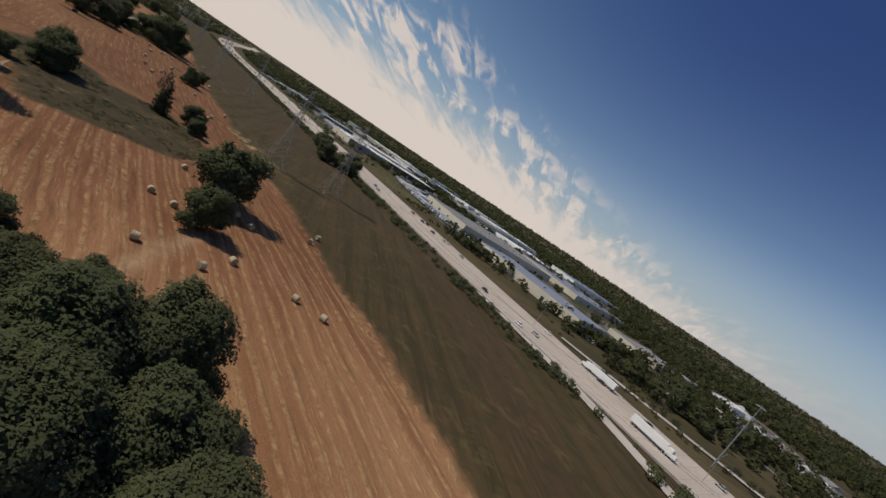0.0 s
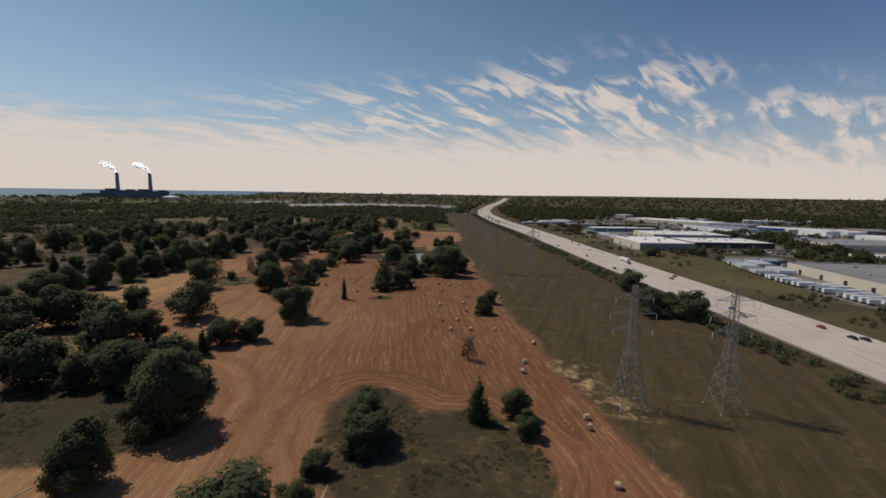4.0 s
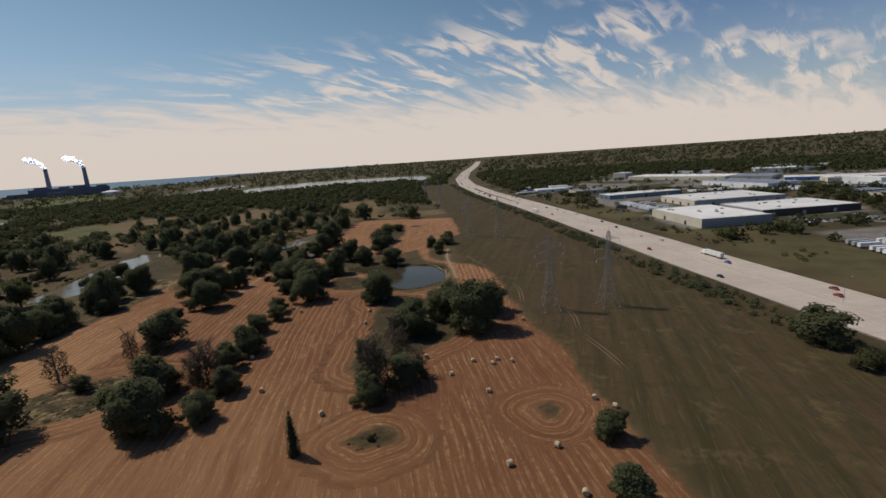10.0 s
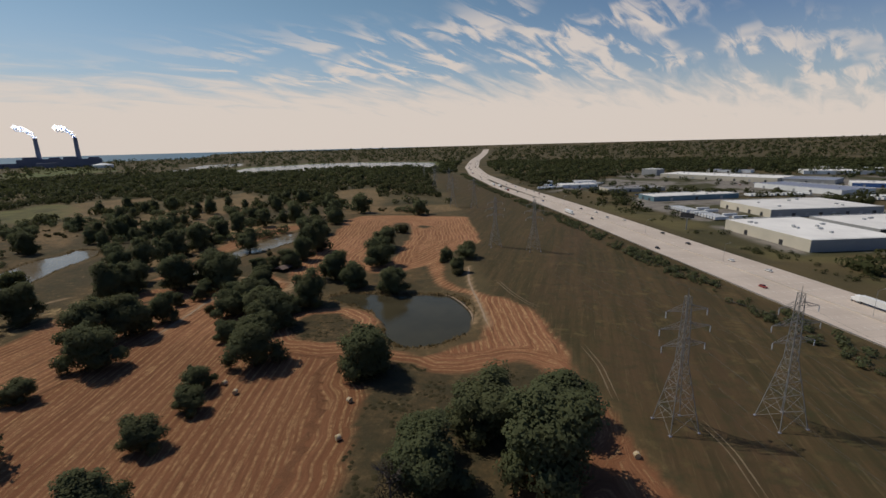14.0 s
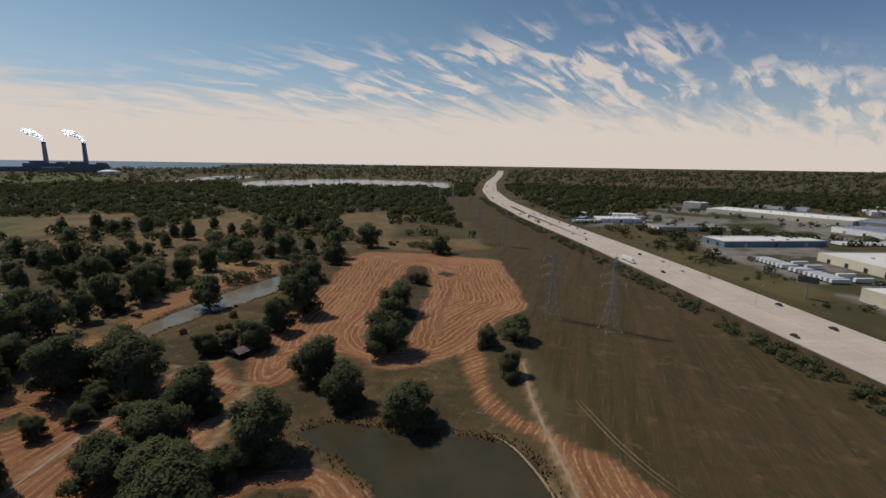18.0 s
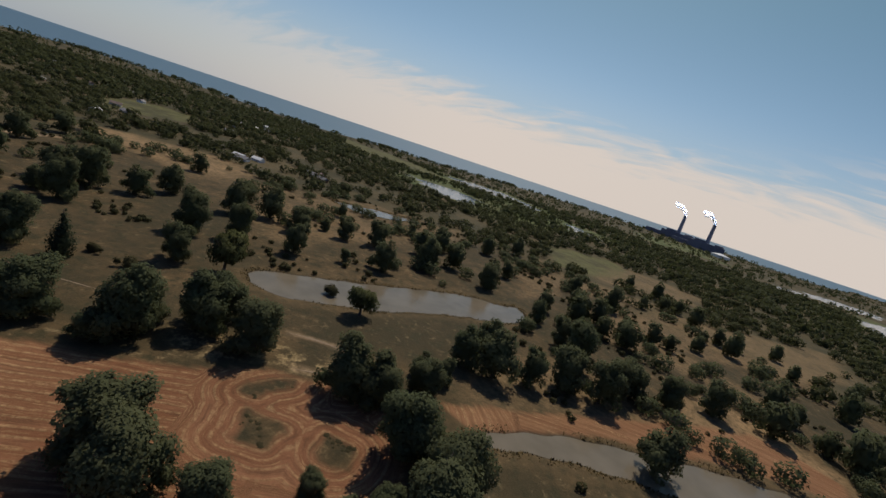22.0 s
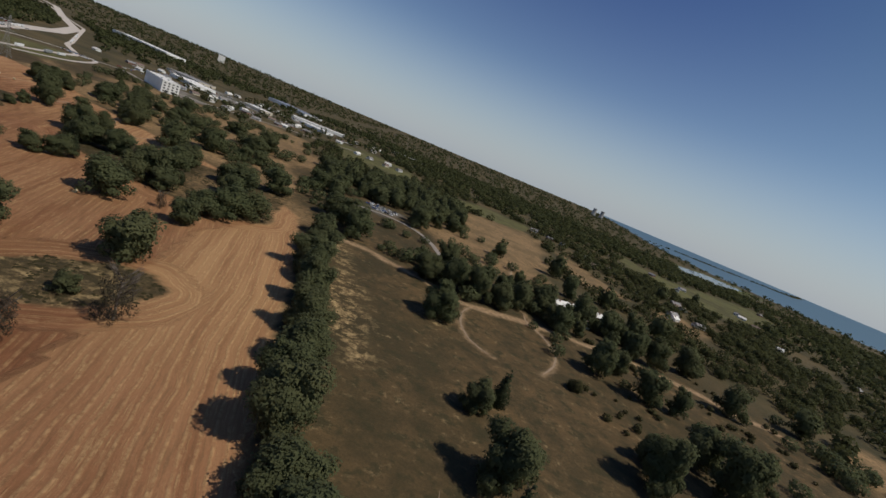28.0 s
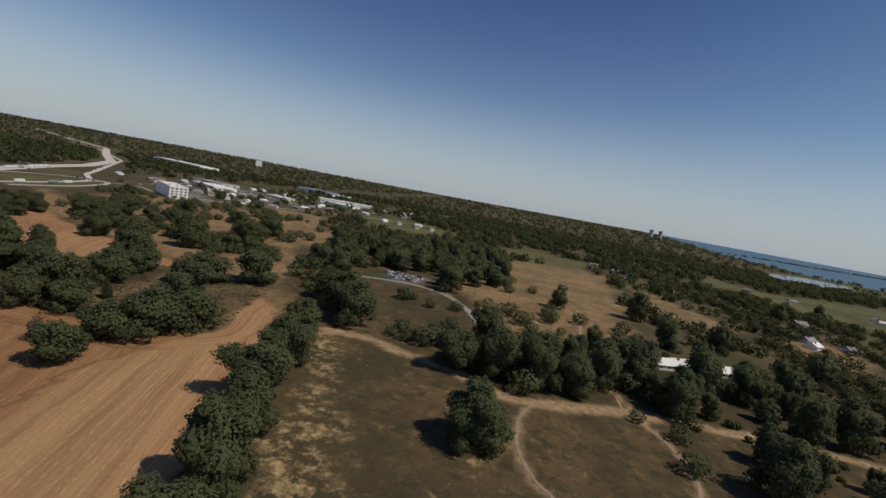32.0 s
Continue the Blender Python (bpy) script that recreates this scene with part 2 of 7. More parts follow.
ROOF_GREY = worn("grey_gravel_roof", (0.20, 0.19, 0.19), (0.29, 0.28, 0.27), 0.04, 0.9, fine=0.6)
ROOF_BLUE = worn("slate_blue_metal_roof", (0.19, 0.21, 0.275), (0.24, 0.26, 0.32), 0.04, 0.55, fine=0.6)
ROOF_BROWN = worn("brown_shingle_roof", (0.17, 0.12, 0.10), (0.24, 0.18, 0.15), 0.3, 0.9)
CREAM = worn("cream_metal_cladding", (0.62, 0.56, 0.45), (0.52, 0.47, 0.38), 0.06, 0.7, fine=0.8)
GREY_WALL = worn("grey_metal_cladding", (0.34, 0.34, 0.33), (0.27, 0.27, 0.27), 0.06, 0.65, fine=0.8)
TEAL_WALL = worn("teal_metal_cladding", (0.14, 0.23, 0.27), (0.10, 0.17, 0.21), 0.06, 0.6, fine=0.8)
BRICK_WALL = worn("red_brown_masonry", (0.30, 0.17, 0.13), (0.24, 0.14, 0.11), 0.3, 0.9)
DARK = worn("dark_opening", (0.03, 0.03, 0.035), (0.05, 0.05, 0.055), 0.3, 0.4)
BLUE_PAINT = worn("blue_painted_metal", (0.05, 0.13, 0.36), (0.06, 0.16, 0.42), 0.3, 0.4)
RED_PAINT = worn("red_painted_metal", (0.33, 0.035, 0.03), (0.26, 0.03, 0.025), 0.3, 0.35)
BLACK_PAINT = worn("black_painted_metal", (0.02, 0.02, 0.022), (0.035, 0.035, 0.036), 0.3, 0.3)
SILVER_PAINT = worn("silver_painted_metal", (0.45, 0.46, 0.47), (0.38, 0.39, 0.40), 0.3, 0.35, 0.3)
RUBBER = worn("tyre_rubber", (0.02, 0.02, 0.02), (0.035, 0.034, 0.033), 3.0, 0.85)
STRAW = worn("baled_straw", (0.50, 0.39, 0.22), (0.36, 0.27, 0.15), 2.0, 0.95, fine=14.0, bump=0.8)
STACK = worn("stack_concrete", (0.26, 0.27, 0.33), (0.21, 0.22, 0.28), 0.01, 0.8, fine=0.1)
PLANT = worn("plant_cladding", (0.15, 0.16, 0.21), (0.11, 0.12, 0.16), 0.01, 0.8, fine=0.1)
PATH_DIRT = worn("worn_gravel_path", (0.33, 0.240, 0.155), (0.23, 0.165, 0.105), 0.3, 0.95)


RUT = worn("dry_rut_grass", (0.19, 0.140, 0.082), (0.12, 0.090, 0.050), 0.5, 0.95)


def glass_material(name, tone):
    m, t, b = material(name)
    b.inputs["Base Color"].default_value = (*tone, 1)
    b.inputs["Roughness"].default_value = 0.06
    b.inputs["IOR"].default_value = 1.5
    return m


GLASS = glass_material("dark_window_glass", (0.02, 0.025, 0.03))


def water_material(name, deep, silt, wave, gloss=0.5):
    m, t, b = material(name)
    t.links.new(tmix(t, trange(t, tnoise(t, 0.05, 3.0), 0.35, 0.65), deep, silt), b.inputs["Base Color"])
    b.inputs["Roughness"].default_value = 0.08
    b.inputs["IOR"].default_value = 1.33
    b.inputs["Specular IOR Level"].default_value = gloss
    n = tnode(t, "ShaderNodeBump", Strength=wave, Distance=0.06)
    t.links.new(tnoise(t, 1.6, 3.0), n.inputs["Height"])
    t.links.new(n.outputs[0], b.inputs["Normal"])
    return m


WATER_DARK = water_material("dark_pond_water", (0.046, 0.040, 0.024), (0.062, 0.053, 0.031), 0.4, 0.28)
WATER_SILT = water_material("silty_pond_water", (0.150, 0.122, 0.083), (0.195, 0.160, 0.113), 0.6, 0.34)


# ---- the lie of the land ----
def land(x, y):
    """The ground's height: flat fields, rising very slowly far off as the wooded plain does."""
    r = np.hypot(np.asarray(x, float) + 250, np.asarray(y, float) - 300)
    return 55 * (np.clip(r - 1500, 0, 3550) / 3400) ** 2


def inside(poly, x, y):
    """Signed distance to a closed outline, positive inside."""
    p = np.array(poly, float)
    q = np.roll(p, -1, 0)
    best = np.full(x.shape, 1e9)
    odd = np.zeros(x.shape, bool)
    for (ax, ay), (bx, by) in zip(p, q):
        dx, dy = bx - ax, by - ay
        s = np.clip(((x - ax) * dx + (y - ay) * dy) / (dx * dx + dy * dy + 1e-9), 0, 1)
        best = np.minimum(best, np.hypot(x - ax - s * dx, y - ay - s * dy))
        if ay != by:
            odd ^= ((ay > y) != (by > y)) & (x < (bx - ax) * (y - ay) / (by - ay) + ax)
    return np.where(odd, best, -best)


def along(line, x, y):
    """Distance to an open line."""
    p = np.array(line, float)
    best = np.full(x.shape, 1e9)
    for (ax, ay), (bx, by) in zip(p[:-1], p[1:]):
        dx, dy = bx - ax, by - ay
        s = np.clip(((x - ax) * dx + (y - ay) * dy) / (dx * dx + dy * dy + 1e-9), 0, 1)
        best = np.minimum(best, np.hypot(x - ax - s * dx, y - ay - s * dy))
    return best


def soft(d, width):
    return np.clip(d / width + 0.5, 0, 1)


FIELD_EAST = [(46, 40), (34, 77), (23, 97), (8, 133), (-17, 183), (-48, 240), (-60, 271), (-80, 310), (-97, 350), (-107, 381), (-126, 415),
              (-140, 451), (-153, 489), (-163, 513), (-177, 529), (-195, 535), (-212, 543), (-219, 552), (-230, 584), (-238, 602), (-243, 590), (-233, 570), (-226, 551), (-220, 541), (-208, 534), (-196, 529), (-191, 520), (-187, 508), (-183, 494), (-180, 478), (-200, 455), (-225, 458), (-270, 455), (-279, 470),
              (-292, 490), (-312, 528), (-337, 545), (-345, 522), (-352, 506), (-385, 501), (-396, 480), (-393, 455), (-384, 430), (-377, 412),
              (-372, 370), (-362, 335), (-352, 312), (-343, 275), (-319, 201), (-296, 140), (-270, 118), (-200, 92), (-120, 66), (-60, 42), (0, 8), (70, 0)]
FIELD_NORTH = [(-305, 524), (-322, 541), (-334, 565), (-341, 586), (-352, 630), (-364, 675), (-392, 752), (-390, 782), (-340, 794), (-262, 790), (-244, 735), (-228, 690),
               (-219, 659), (-232, 640), (-236, 606), (-240, 585), (-252, 570), (-271, 554), (-288, 572), (-304, 560), (-296, 534)]
FIELD_BANK = [(-403, 515), (-409, 531), (-419, 559), (-427, 585), (-438, 618), (-450, 655), (-455, 683), (-448, 700), (-430, 712), (-411, 697), (-418, 675), (-417, 641), (-415, 602), (-409, 571), (-399, 543), (-391, 527)]
ISLANDS = [
    [(-69, 117), (-79, 135), (-94, 151), (-109, 172), (-108, 197), (-88, 194), (-79, 185), (-72, 191), (-61, 195), (-41, 177), (-35, 148), (-37, 137), (-48, 131), (-59, 127)],
    [(-284, 150), (-296, 186), (-274, 198), (-240, 202), (-205, 196), (-178, 189), (-150, 176), (-136, 153), (-148, 128), (-190, 110), (-240, 90), (-272, 100)],
    [(-225, 440), (-209, 452), (-191, 444), (-171, 454), (-161, 464), (-143, 440), (-142, 420), (-153, 402), (-158, 386), (-172, 370), (-176, 352), (-187, 346), (-193, 360), (-199, 385), (-204, 405), (-210, 425)],
    [(-172, 308), (-166, 318), (-158, 319), (-155, 312), (-162, 307)],
    [(-118, 336), (-113, 342), (-108, 338), (-112, 332)],
    [(-373, 455), (-368, 470), (-358, 466), (-358, 455)],
    [(-372, 478), (-369, 489), (-359, 488), (-358, 478)],
    [(-395, 466), (-390, 458), (-384, 452), (-379, 450), (-377, 456), (-388, 464)],
    [(-271, 470), (-268, 484), (-258, 490), (-247, 487), (-238, 475), (-235, 458), (-262, 457)],
    [(-312, 300), (-306, 318), (-296, 330), (-280, 338), (-262, 336), (-262, 318), (-276, 300), (-296, 290)],
    [(-277, 92), (-274, 148), (-287, 182), (-277, 205), (-255, 200), (-245, 150), (-255, 95)],
    [(-296, 594), (-284, 579), (-266, 581), (-275, 614), (-290, 689), (-316, 748), (-330, 742), (-313, 668), (-298, 625)],
    [(-300, 721), (-296, 732), (-287, 730), (-284, 724), (-289, 715)],
]
RING = [(-268, 455), (-276, 467), (-277, 484), (-267, 494), (-252, 498), (-238, 493), (-229, 479), (-224, 464), (-240, 452)]
THATCH = [
    [(-345, 218), (-352, 250), (-362, 275), (-376, 300), (-384, 290), (-374, 258), (-366, 228), (-352, 205)],
    [(-392, 425), (-400, 470), (-410, 478), (-412, 440), (-404, 412)],
    [(-418, 215), (-404, 232), (-396, 224), (-408, 208)],
    [(-30, 205), (-52, 245), (-40, 248), (-14, 206)],
    [(-330, 150), (-345, 175), (-352, 205), (-342, 205), (-326, 168)],
    [(-252, 318), (-262, 334), (-284, 340), (-304, 333), (-308, 306), (-292, 296), (-266, 300)],
]
GREENS = [
    [(-864, -750), (-879, -599), (-926, -569), (-1055, -626), (-1245, -714), (-1180, -520), (-917, -289), (-856, -267), (-815, -288), (-769, -308), (-770, -448)],
    [(-991, -27), (-1090, -49), (-1140, -21), (-1119, 42), (-1013, 88), (-940, 73), (-925, 43), (-877, 51)],
    [(-2228, 100), (-2166, 269), (-2077, 391), (-1789, 524), (-1820, 626), (-1602, 539), (-1603, 453), (-1643, 366), (-1723, 253), (-1763, 194)],
    [(-909, 686), (-956, 740), (-977, 823), (-933, 826), (-852, 785), (-771, 704), (-778, 667)],
    [(-392, -435), (-444, -473), (-525, -464), (-565, -464), (-533, -335), (-472, -316), (-413, -314)],
    [(-100, -591), (-183, -680), (-290, -588), (-320, -366), (-280, -326), (-231, -338), (-193, -340)],
    [(220, -130), (210, -193), (183, -217), (123, -137), (113, -81), (127, -58)],
    [(40, 640), (-20, 640), (-70, 760), (-130, 900), (-100, 905), (-30, 800), (0, 700)],
    [(90, 400), (60, 470), (10, 600), (70, 640), (100, 520), (120, 420)],
]
MEADOWS = [
    [(-296, 136), (-262, 40), (-205, -70), (40, -80), (70, -4), (0, 6), (-60, 38), (-120, 62), (-200, 88), (-270, 114)],
    [(-426, -280), (-457, -198), (-545, -330), (-526, -62), (-497, 41), (-454, 88), (-418, 100), (-400, 61), (-374, -14), (-411, -99)],
    [(93, -32), (118, -99), (9, -30), (-56, 57), (-39, 70)],
    [(63, -156), (11, -206), (-89, -26), (-69, -18)],
    [(-97, -62), (-25, -380), (-126, -354), (-215, -102), (-208, -41), (-172, -101), (-106, -105)],
    [(-246, 38), (-253, 27), (-273, 74), (-265, 84)],
    [(-480, 590), (-420, 690), (-400, 700), (-415, 640), (-418, 580), (-405, 530), (-420, 520)],
    [(-700, 330), (-560, 380), (-540, 420), (-640, 480), (-720, 520), (-790, 500), (-790, 420)],
    [(-450, 780), (-380, 860), (-300, 900), (-280, 840), (-360, 800)],
    [(-250, -80), (-40, -60), (60, -120), (90, -220), (-40, -260), (-200, -200)],
    [(-620, 640), (-560, 720), (-500, 740), (-500, 690), (-560, 620)],
    [(-710, 166), (-730, 180), (-746, 208), (-755, 237), (-717, 249), (-694, 229), (-683, 210), (-651, 207)],
    [(-693, 268), (-693, 293), (-699, 325), (-722, 354), (-755, 385), (-722, 432), (-759, 491), (-803, 549), (-710, 529), (-659, 472), (-640, 425), (-647, 385), (-690, 343), (-659, 317), (-649, 292)],
    [(-710, 596), (-772, 642), (-729, 652), (-741, 716), (-728, 741), (-717, 782), (-661, 684), (-655, 631), (-582, 585)],
    [(-618, 660), (-665, 712), (-696, 786), (-703, 845), (-742, 954), (-755, 1023), (-674, 970), (-575, 822), (-572, 771), (-577, 716), (-583, 663)],
    [(-484, 673), (-475, 706), (-445, 727), (-428, 717), (-424, 687), (-421, 640), (-413, 600), (-426, 590), (-441, 606), (-463, 643)],
    [(-943, 834), (-928, 885), (-868, 921), (-797, 874), (-759, 792), (-761, 737), (-770, 711), (-868, 765)],
    [(-539, 964), (-572, 1072), (-524, 1125), (-435, 950), (-389, 832), (-398, 810), (-426, 814), (-476, 875)],
    [(-421, -275), (-472, -316), (-533, -335), (-566, -297), (-517, -38), (-497, 42), (-454, 84), (-400, 63), (-374, -39), (-408, -112)],
    [(-585, -251), (-609, -161), (-632, -133), (-629, -81), (-569, -53), (-552, -111)],
    [(-671, -86), (-714, -99), (-732, -64), (-718, -30), (-679, 6), (-663, -20), (-648, -37)],
    [(-726, 141), (-763, 166), (-768, 208), (-773, 254), (-778, 281), (-689, 331), (-683, 310), (-658, 289), (-652, 268), (-680, 196)],
    [(-296, 186), (-262, 198), (-225, 190), (-215, 150), (-200, 112), (-270, 110), (-296, 136)],
]
PONDS = {
    "dark_pond": [(-276, 510), (-266, 519), (-254, 521), (-238, 519), (-219, 527), (-203, 524), (-194, 508), (-189, 492), (-190, 480), (-199, 468), (-208, 462), (-219, 466),
                  (-229, 484), (-243, 499), (-258, 505)],
    "long_pond": [(-384, 518), (-396, 535), (-406, 565), (-409, 598), (-411, 634), (-409, 672), (-402, 689), (-390, 673), (-383, 642), (-385, 615), (-390, 587), (-391, 559), (-388, 540)],
    "bent_pond": [(-478, 411), (-489, 432), (-501, 457), (-519, 488), (-540, 522), (-549, 548), (-543, 560), (-558, 574), (-533, 577), (-516, 562), (-501, 524), (-488, 501), (-472, 482),
                  (-466, 461), (-458, 445), (-456, 429), (-466, 416)],
    "far_pond": [(-737, 393), (-757, 429), (-770, 462), (-778, 499), (-752, 478), (-732, 458), (-718, 428)],
}
CORRIDOR = [(46, 40), (8, 133), (-48, 240), (-107, 381), (-153, 489), (-190, 540), (-222, 640), (-262, 790), (-420, 1200), (-520, 1500), (-470, 1500), (-296, 1136), (-142, 790),
            (-92, 660), (-37, 515), (24, 380), (72, 250), (118, 150), (180, 0), (120, -80), (70, -60)]
YARDS = [
    [(90, 640), (150, 660), (230, 560), (250, 420), (160, 380), (118, 420), (104, 520)],
    [(-30, 790), (0, 655), (90, 680), (200, 720), (190, 880), (80, 990), (-70, 990), (-70, 900)],
    [(-190, 1060), (-60, 1100), (200, 1020), (420, 960), (500, 1300), (200, 1480), (-20, 1480)],
    [(160, 360), (245, 280), (360, 340), (420, 420), (300, 620), (200, 600)],
    [(260, 700), (520, 620), (640, 800), (420, 980), (250, 900)],
    [(425, 185), (520, 180), (640, 400), (560, 430), (470, 330)],
    [(-298, 12), (-312, -30), (-354, -30), (-336, 20)],
    [(40, -230), (130, -300), (110, -345), (10, -290)],
    [(110, -470), (260, -540), (250, -640), (60, -610), (30, -540)],
    [(-70, -690), (30, -650), (110, -860), (10, -880)],
]
PATHS = [
    [(-72, 80), (-73, 90), (-73, 105)],
    [(-19, 60), (-19, 68), (-18, 81), (-15, 93)], [(-423, 451), (-424, 463), (-421, 475)], [(-399, 461), (-401, 470), (-400, 477)],
    [(-439, 39), (-431, 82)], [(-477, -18), (-466, 64)], [(-467, 147), (-470, 168), (-477, 189)],
    [(-213, 587), (-206, 557), (-198, 535), (-191, 518), (-181, 490)], [(-207, 525), (-197, 513), (-191, 502), (-189, 493)],
    [(-300, 495), (-309, 529)], [(-309, 529), (-345, 531), (-360, 530)],
    [(-318, 172), (-324, 160), (-347, 146), (-377, 160), (-411, 176), (-427, 181), (-463, 168), (-489, 164), (-520, 163), (-568, 166), (-640, 190)],
    [(-323, 445), (-331, 474), (-336, 490), (-338, 506), (-345, 523), (-336, 545)],
    [(-288, 485), (-309, 529)],
    [(-427, 181), (-421, 196), (-420, 215), (-424, 230), (-431, 239), (-438, 243)],
    [(-466, 167), (-475, 183), (-480, 204), (-474, 224), (-464, 241)],
    [(-303, 20), (-337, 7), (-371, 17), (-392, 55), (-405, 101)],
]
DRIES = [(-330, 150), (-352, 150), (-377, 160), (-389, 166), (-400, 171), (-414, 180), (-430, 180), (-454, 171), (-479, 166), (-501, 166), (-522, 162), (-560, 164), (-640, 190)]
ROAD_EDGE = [(250, -130), (180, 0), (118, 150), (72, 255), (24, 375), (-8, 450), (-37, 520), (-64, 590), (-92, 658), (-142, 785), (-194, 908), (-296, 1140), (-415, 1460), (-520, 1835), (-640, 2430), (-790, 3400), (-930, 4200)]


def mesh_from(name, verts, faces, mats, index=None, smooth=False):
    me = bpy.data.meshes.new(name)
    me.from_pydata([tuple(v) for v in verts], [], faces)
    for m in mats:
        me.materials.append(m)
    if index is not None:
        me.polygons.foreach_set("material_index", index)
    if smooth:
        me.polygons.foreach_set("use_smooth", [True] * len(me.polygons))
    me.update()
    return me


def part(name, bm, mat, parent, label=""):
    """Links a bmesh as one mesh object under a thing."""
    me = bpy.data.meshes.new(name)
    bm.to_mesh(me)
    bm.free()
    me.materials.append(mat)
    ob = new(name, me)
    ob.parent = parent
    if label:
        tagged(ob, label)
    return ob


def mesh_part(name, me, parent, label=""):
    ob = new(name, me)
    ob.parent = parent
    if label:
        tagged(ob, label)
    return ob


def thing(name, m, label, category, group="", kind=""):
    ob = new(name)
    ob.empty_display_size = 0.5
    ob.matrix_basis = m
    return tagged(ob, label, category, group, kind)


def box(bm, cx, cy, cz, sx, sy, sz, bevel=0.0, turn=None):
    """Adds a box by centre and size."""
    r = bmesh.ops.create_cube(bm, size=1)
    m = Matrix.Translation((cx, cy, cz)) @ (turn or Matrix()) @ Matrix.Diagonal((sx, sy, sz, 1))
    bmesh.ops.transform(bm, matrix=m, verts=r["verts"])
    if bevel:
        es = list({e for v in r["verts"] for e in v.link_edges})
        bmesh.ops.bevel(bm, geom=es, offset=bevel, segments=1, affect="EDGES")
    return bm


def tube(bm, a, b, ra, rb, sides=6):
    """Adds a tapered bar from a to b."""
    a, b = Vector(a), Vector(b)
    turn = (b - a).to_track_quat("Z", "Y").to_matrix().to_4x4()
    r = bmesh.ops.create_cone(bm, cap_ends=True, segments=sides, radius1=ra, radius2=rb, depth=(b - a).length)
    bmesh.ops.transform(bm, matrix=Matrix.Translation((a + b) / 2) @ turn, verts=r["verts"])
    return bm


# ---- ground: one sheet to the horizon ----
def spread(lo, hi, step, far_lo, far_hi, grow=1.062):
    mid = list(np.arange(lo, hi + step / 2, step))
    s, v = step, mid[0]
    left = []
    while v > far_lo:
        s = min(s * grow, 100)
        v -= s
        left.append(v)
    s, v = step, mid[-1]
    right = []
    while v < far_hi:
        s = min(s * grow, 100)
        v += s
        right.append(v)
    return np.array(left[::-1] + mid + right)


def rounded(outline, n=70):
    """The outline as a smooth closed curve."""
    p = np.array(outline, float)
    q = np.r_[p, p[:1]]
    u = np.r_[0, np.cumsum(np.hypot(*np.diff(q, axis=0).T))]
    w = np.linspace(0, u[-1], n, endpoint=False)
    r = np.stack([np.interp(w, u, q[:, 0]), np.interp(w, u, q[:, 1])], 1)
    ker = np.array((1, 2, 3, 2, 1)) / 9
    r = np.stack([np.convolve(np.r_[r[-2:, i], r[:, i], r[:2, i]], ker, "valid") for i in range(2)], 1)
    return r + 0.7 * np.stack([np.sin(w / 3.1), np.cos(w / 2.3)], 1)


for i, isle in enumerate(ISLANDS):
    ISLANDS[i] = [tuple(v) for v in rounded(isle, 36 if len(isle) < 9 else 60)]
RING = [tuple(v) for v in rounded(RING, 50)]
FIELD_NORTH = [tuple(v) for v in rounded(FIELD_NORTH, 110)]
gx = spread(-600, 110, 2.45, -5600, 5200)
gy = spread(20, 800, 2.45, -5000, 5600)
X, Y = np.meshgrid(gx, gy)
px, py = X.ravel(), Y.ravel()
warp_x = px + 0.9 * np.sin(py / 9.0 + 1.3 * np.sin(px / 13)) + 0.6 * np.sin(py / 3.7 + px / 5.1)
warp_y = py + 0.9 * np.sin(px / 8.0 + 1.1 * np.sin(py / 11)) + 0.6 * np.sin(px / 3.9 - py / 4.7)
in_hay = np.maximum(np.maximum(inside(FIELD_EAST, warp_x, warp_y), inside(FIELD_NORTH, warp_x, warp_y)), np.maximum(inside(RING, px, py), inside(FIELD_BANK, warp_x, warp_y)))
for isle in ISLANDS:
    in_hay = np.minimum(in_hay, -inside(isle, warp_x, warp_y))
hay = soft(in_hay, 1.8)
# how far each place lies from the edge that the mower followed there
EAST_SIDE = [(90, -60), (46, 40), (23, 97), (-17, 183), (-60, 271), (-97, 350), (-126, 415), (-153, 489), (-166, 531)]
HEDGE_SIDE = [(-180, -120), (-205, -60), (-250, 40), (-290, 125), (-319, 201), (-343, 275), (-352, 312), (-372, 370), (-384, 430), (-393, 480)]
WEST_HALF = [(-150, -120), (-210, 20), (-262, 92), (-276, 150), (-288, 190), (-280, 234), (-288, 271), (-299, 302), (-308, 334), (-316, 380), (-326, 440), (-330, 480), (-338, 545), (-450, 545), (-450, -120)]
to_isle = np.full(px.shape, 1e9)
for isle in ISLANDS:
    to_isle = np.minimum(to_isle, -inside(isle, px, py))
swath_u = np.where(inside(WEST_HALF, px, py) > 0, along(HEDGE_SIDE, px, py), along(EAST_SIDE, px, py))
swath_u = np.where(inside(FIELD_NORTH, px, py) > -3, np.abs(inside(FIELD_NORTH, px, py)), swath_u)
swath_u = np.where(inside(RING, px, py) > 0, inside(RING, px, py), swath_u)
swath_u = np.where((to_isle < 13) & (py > 140), to_isle, swath_u)
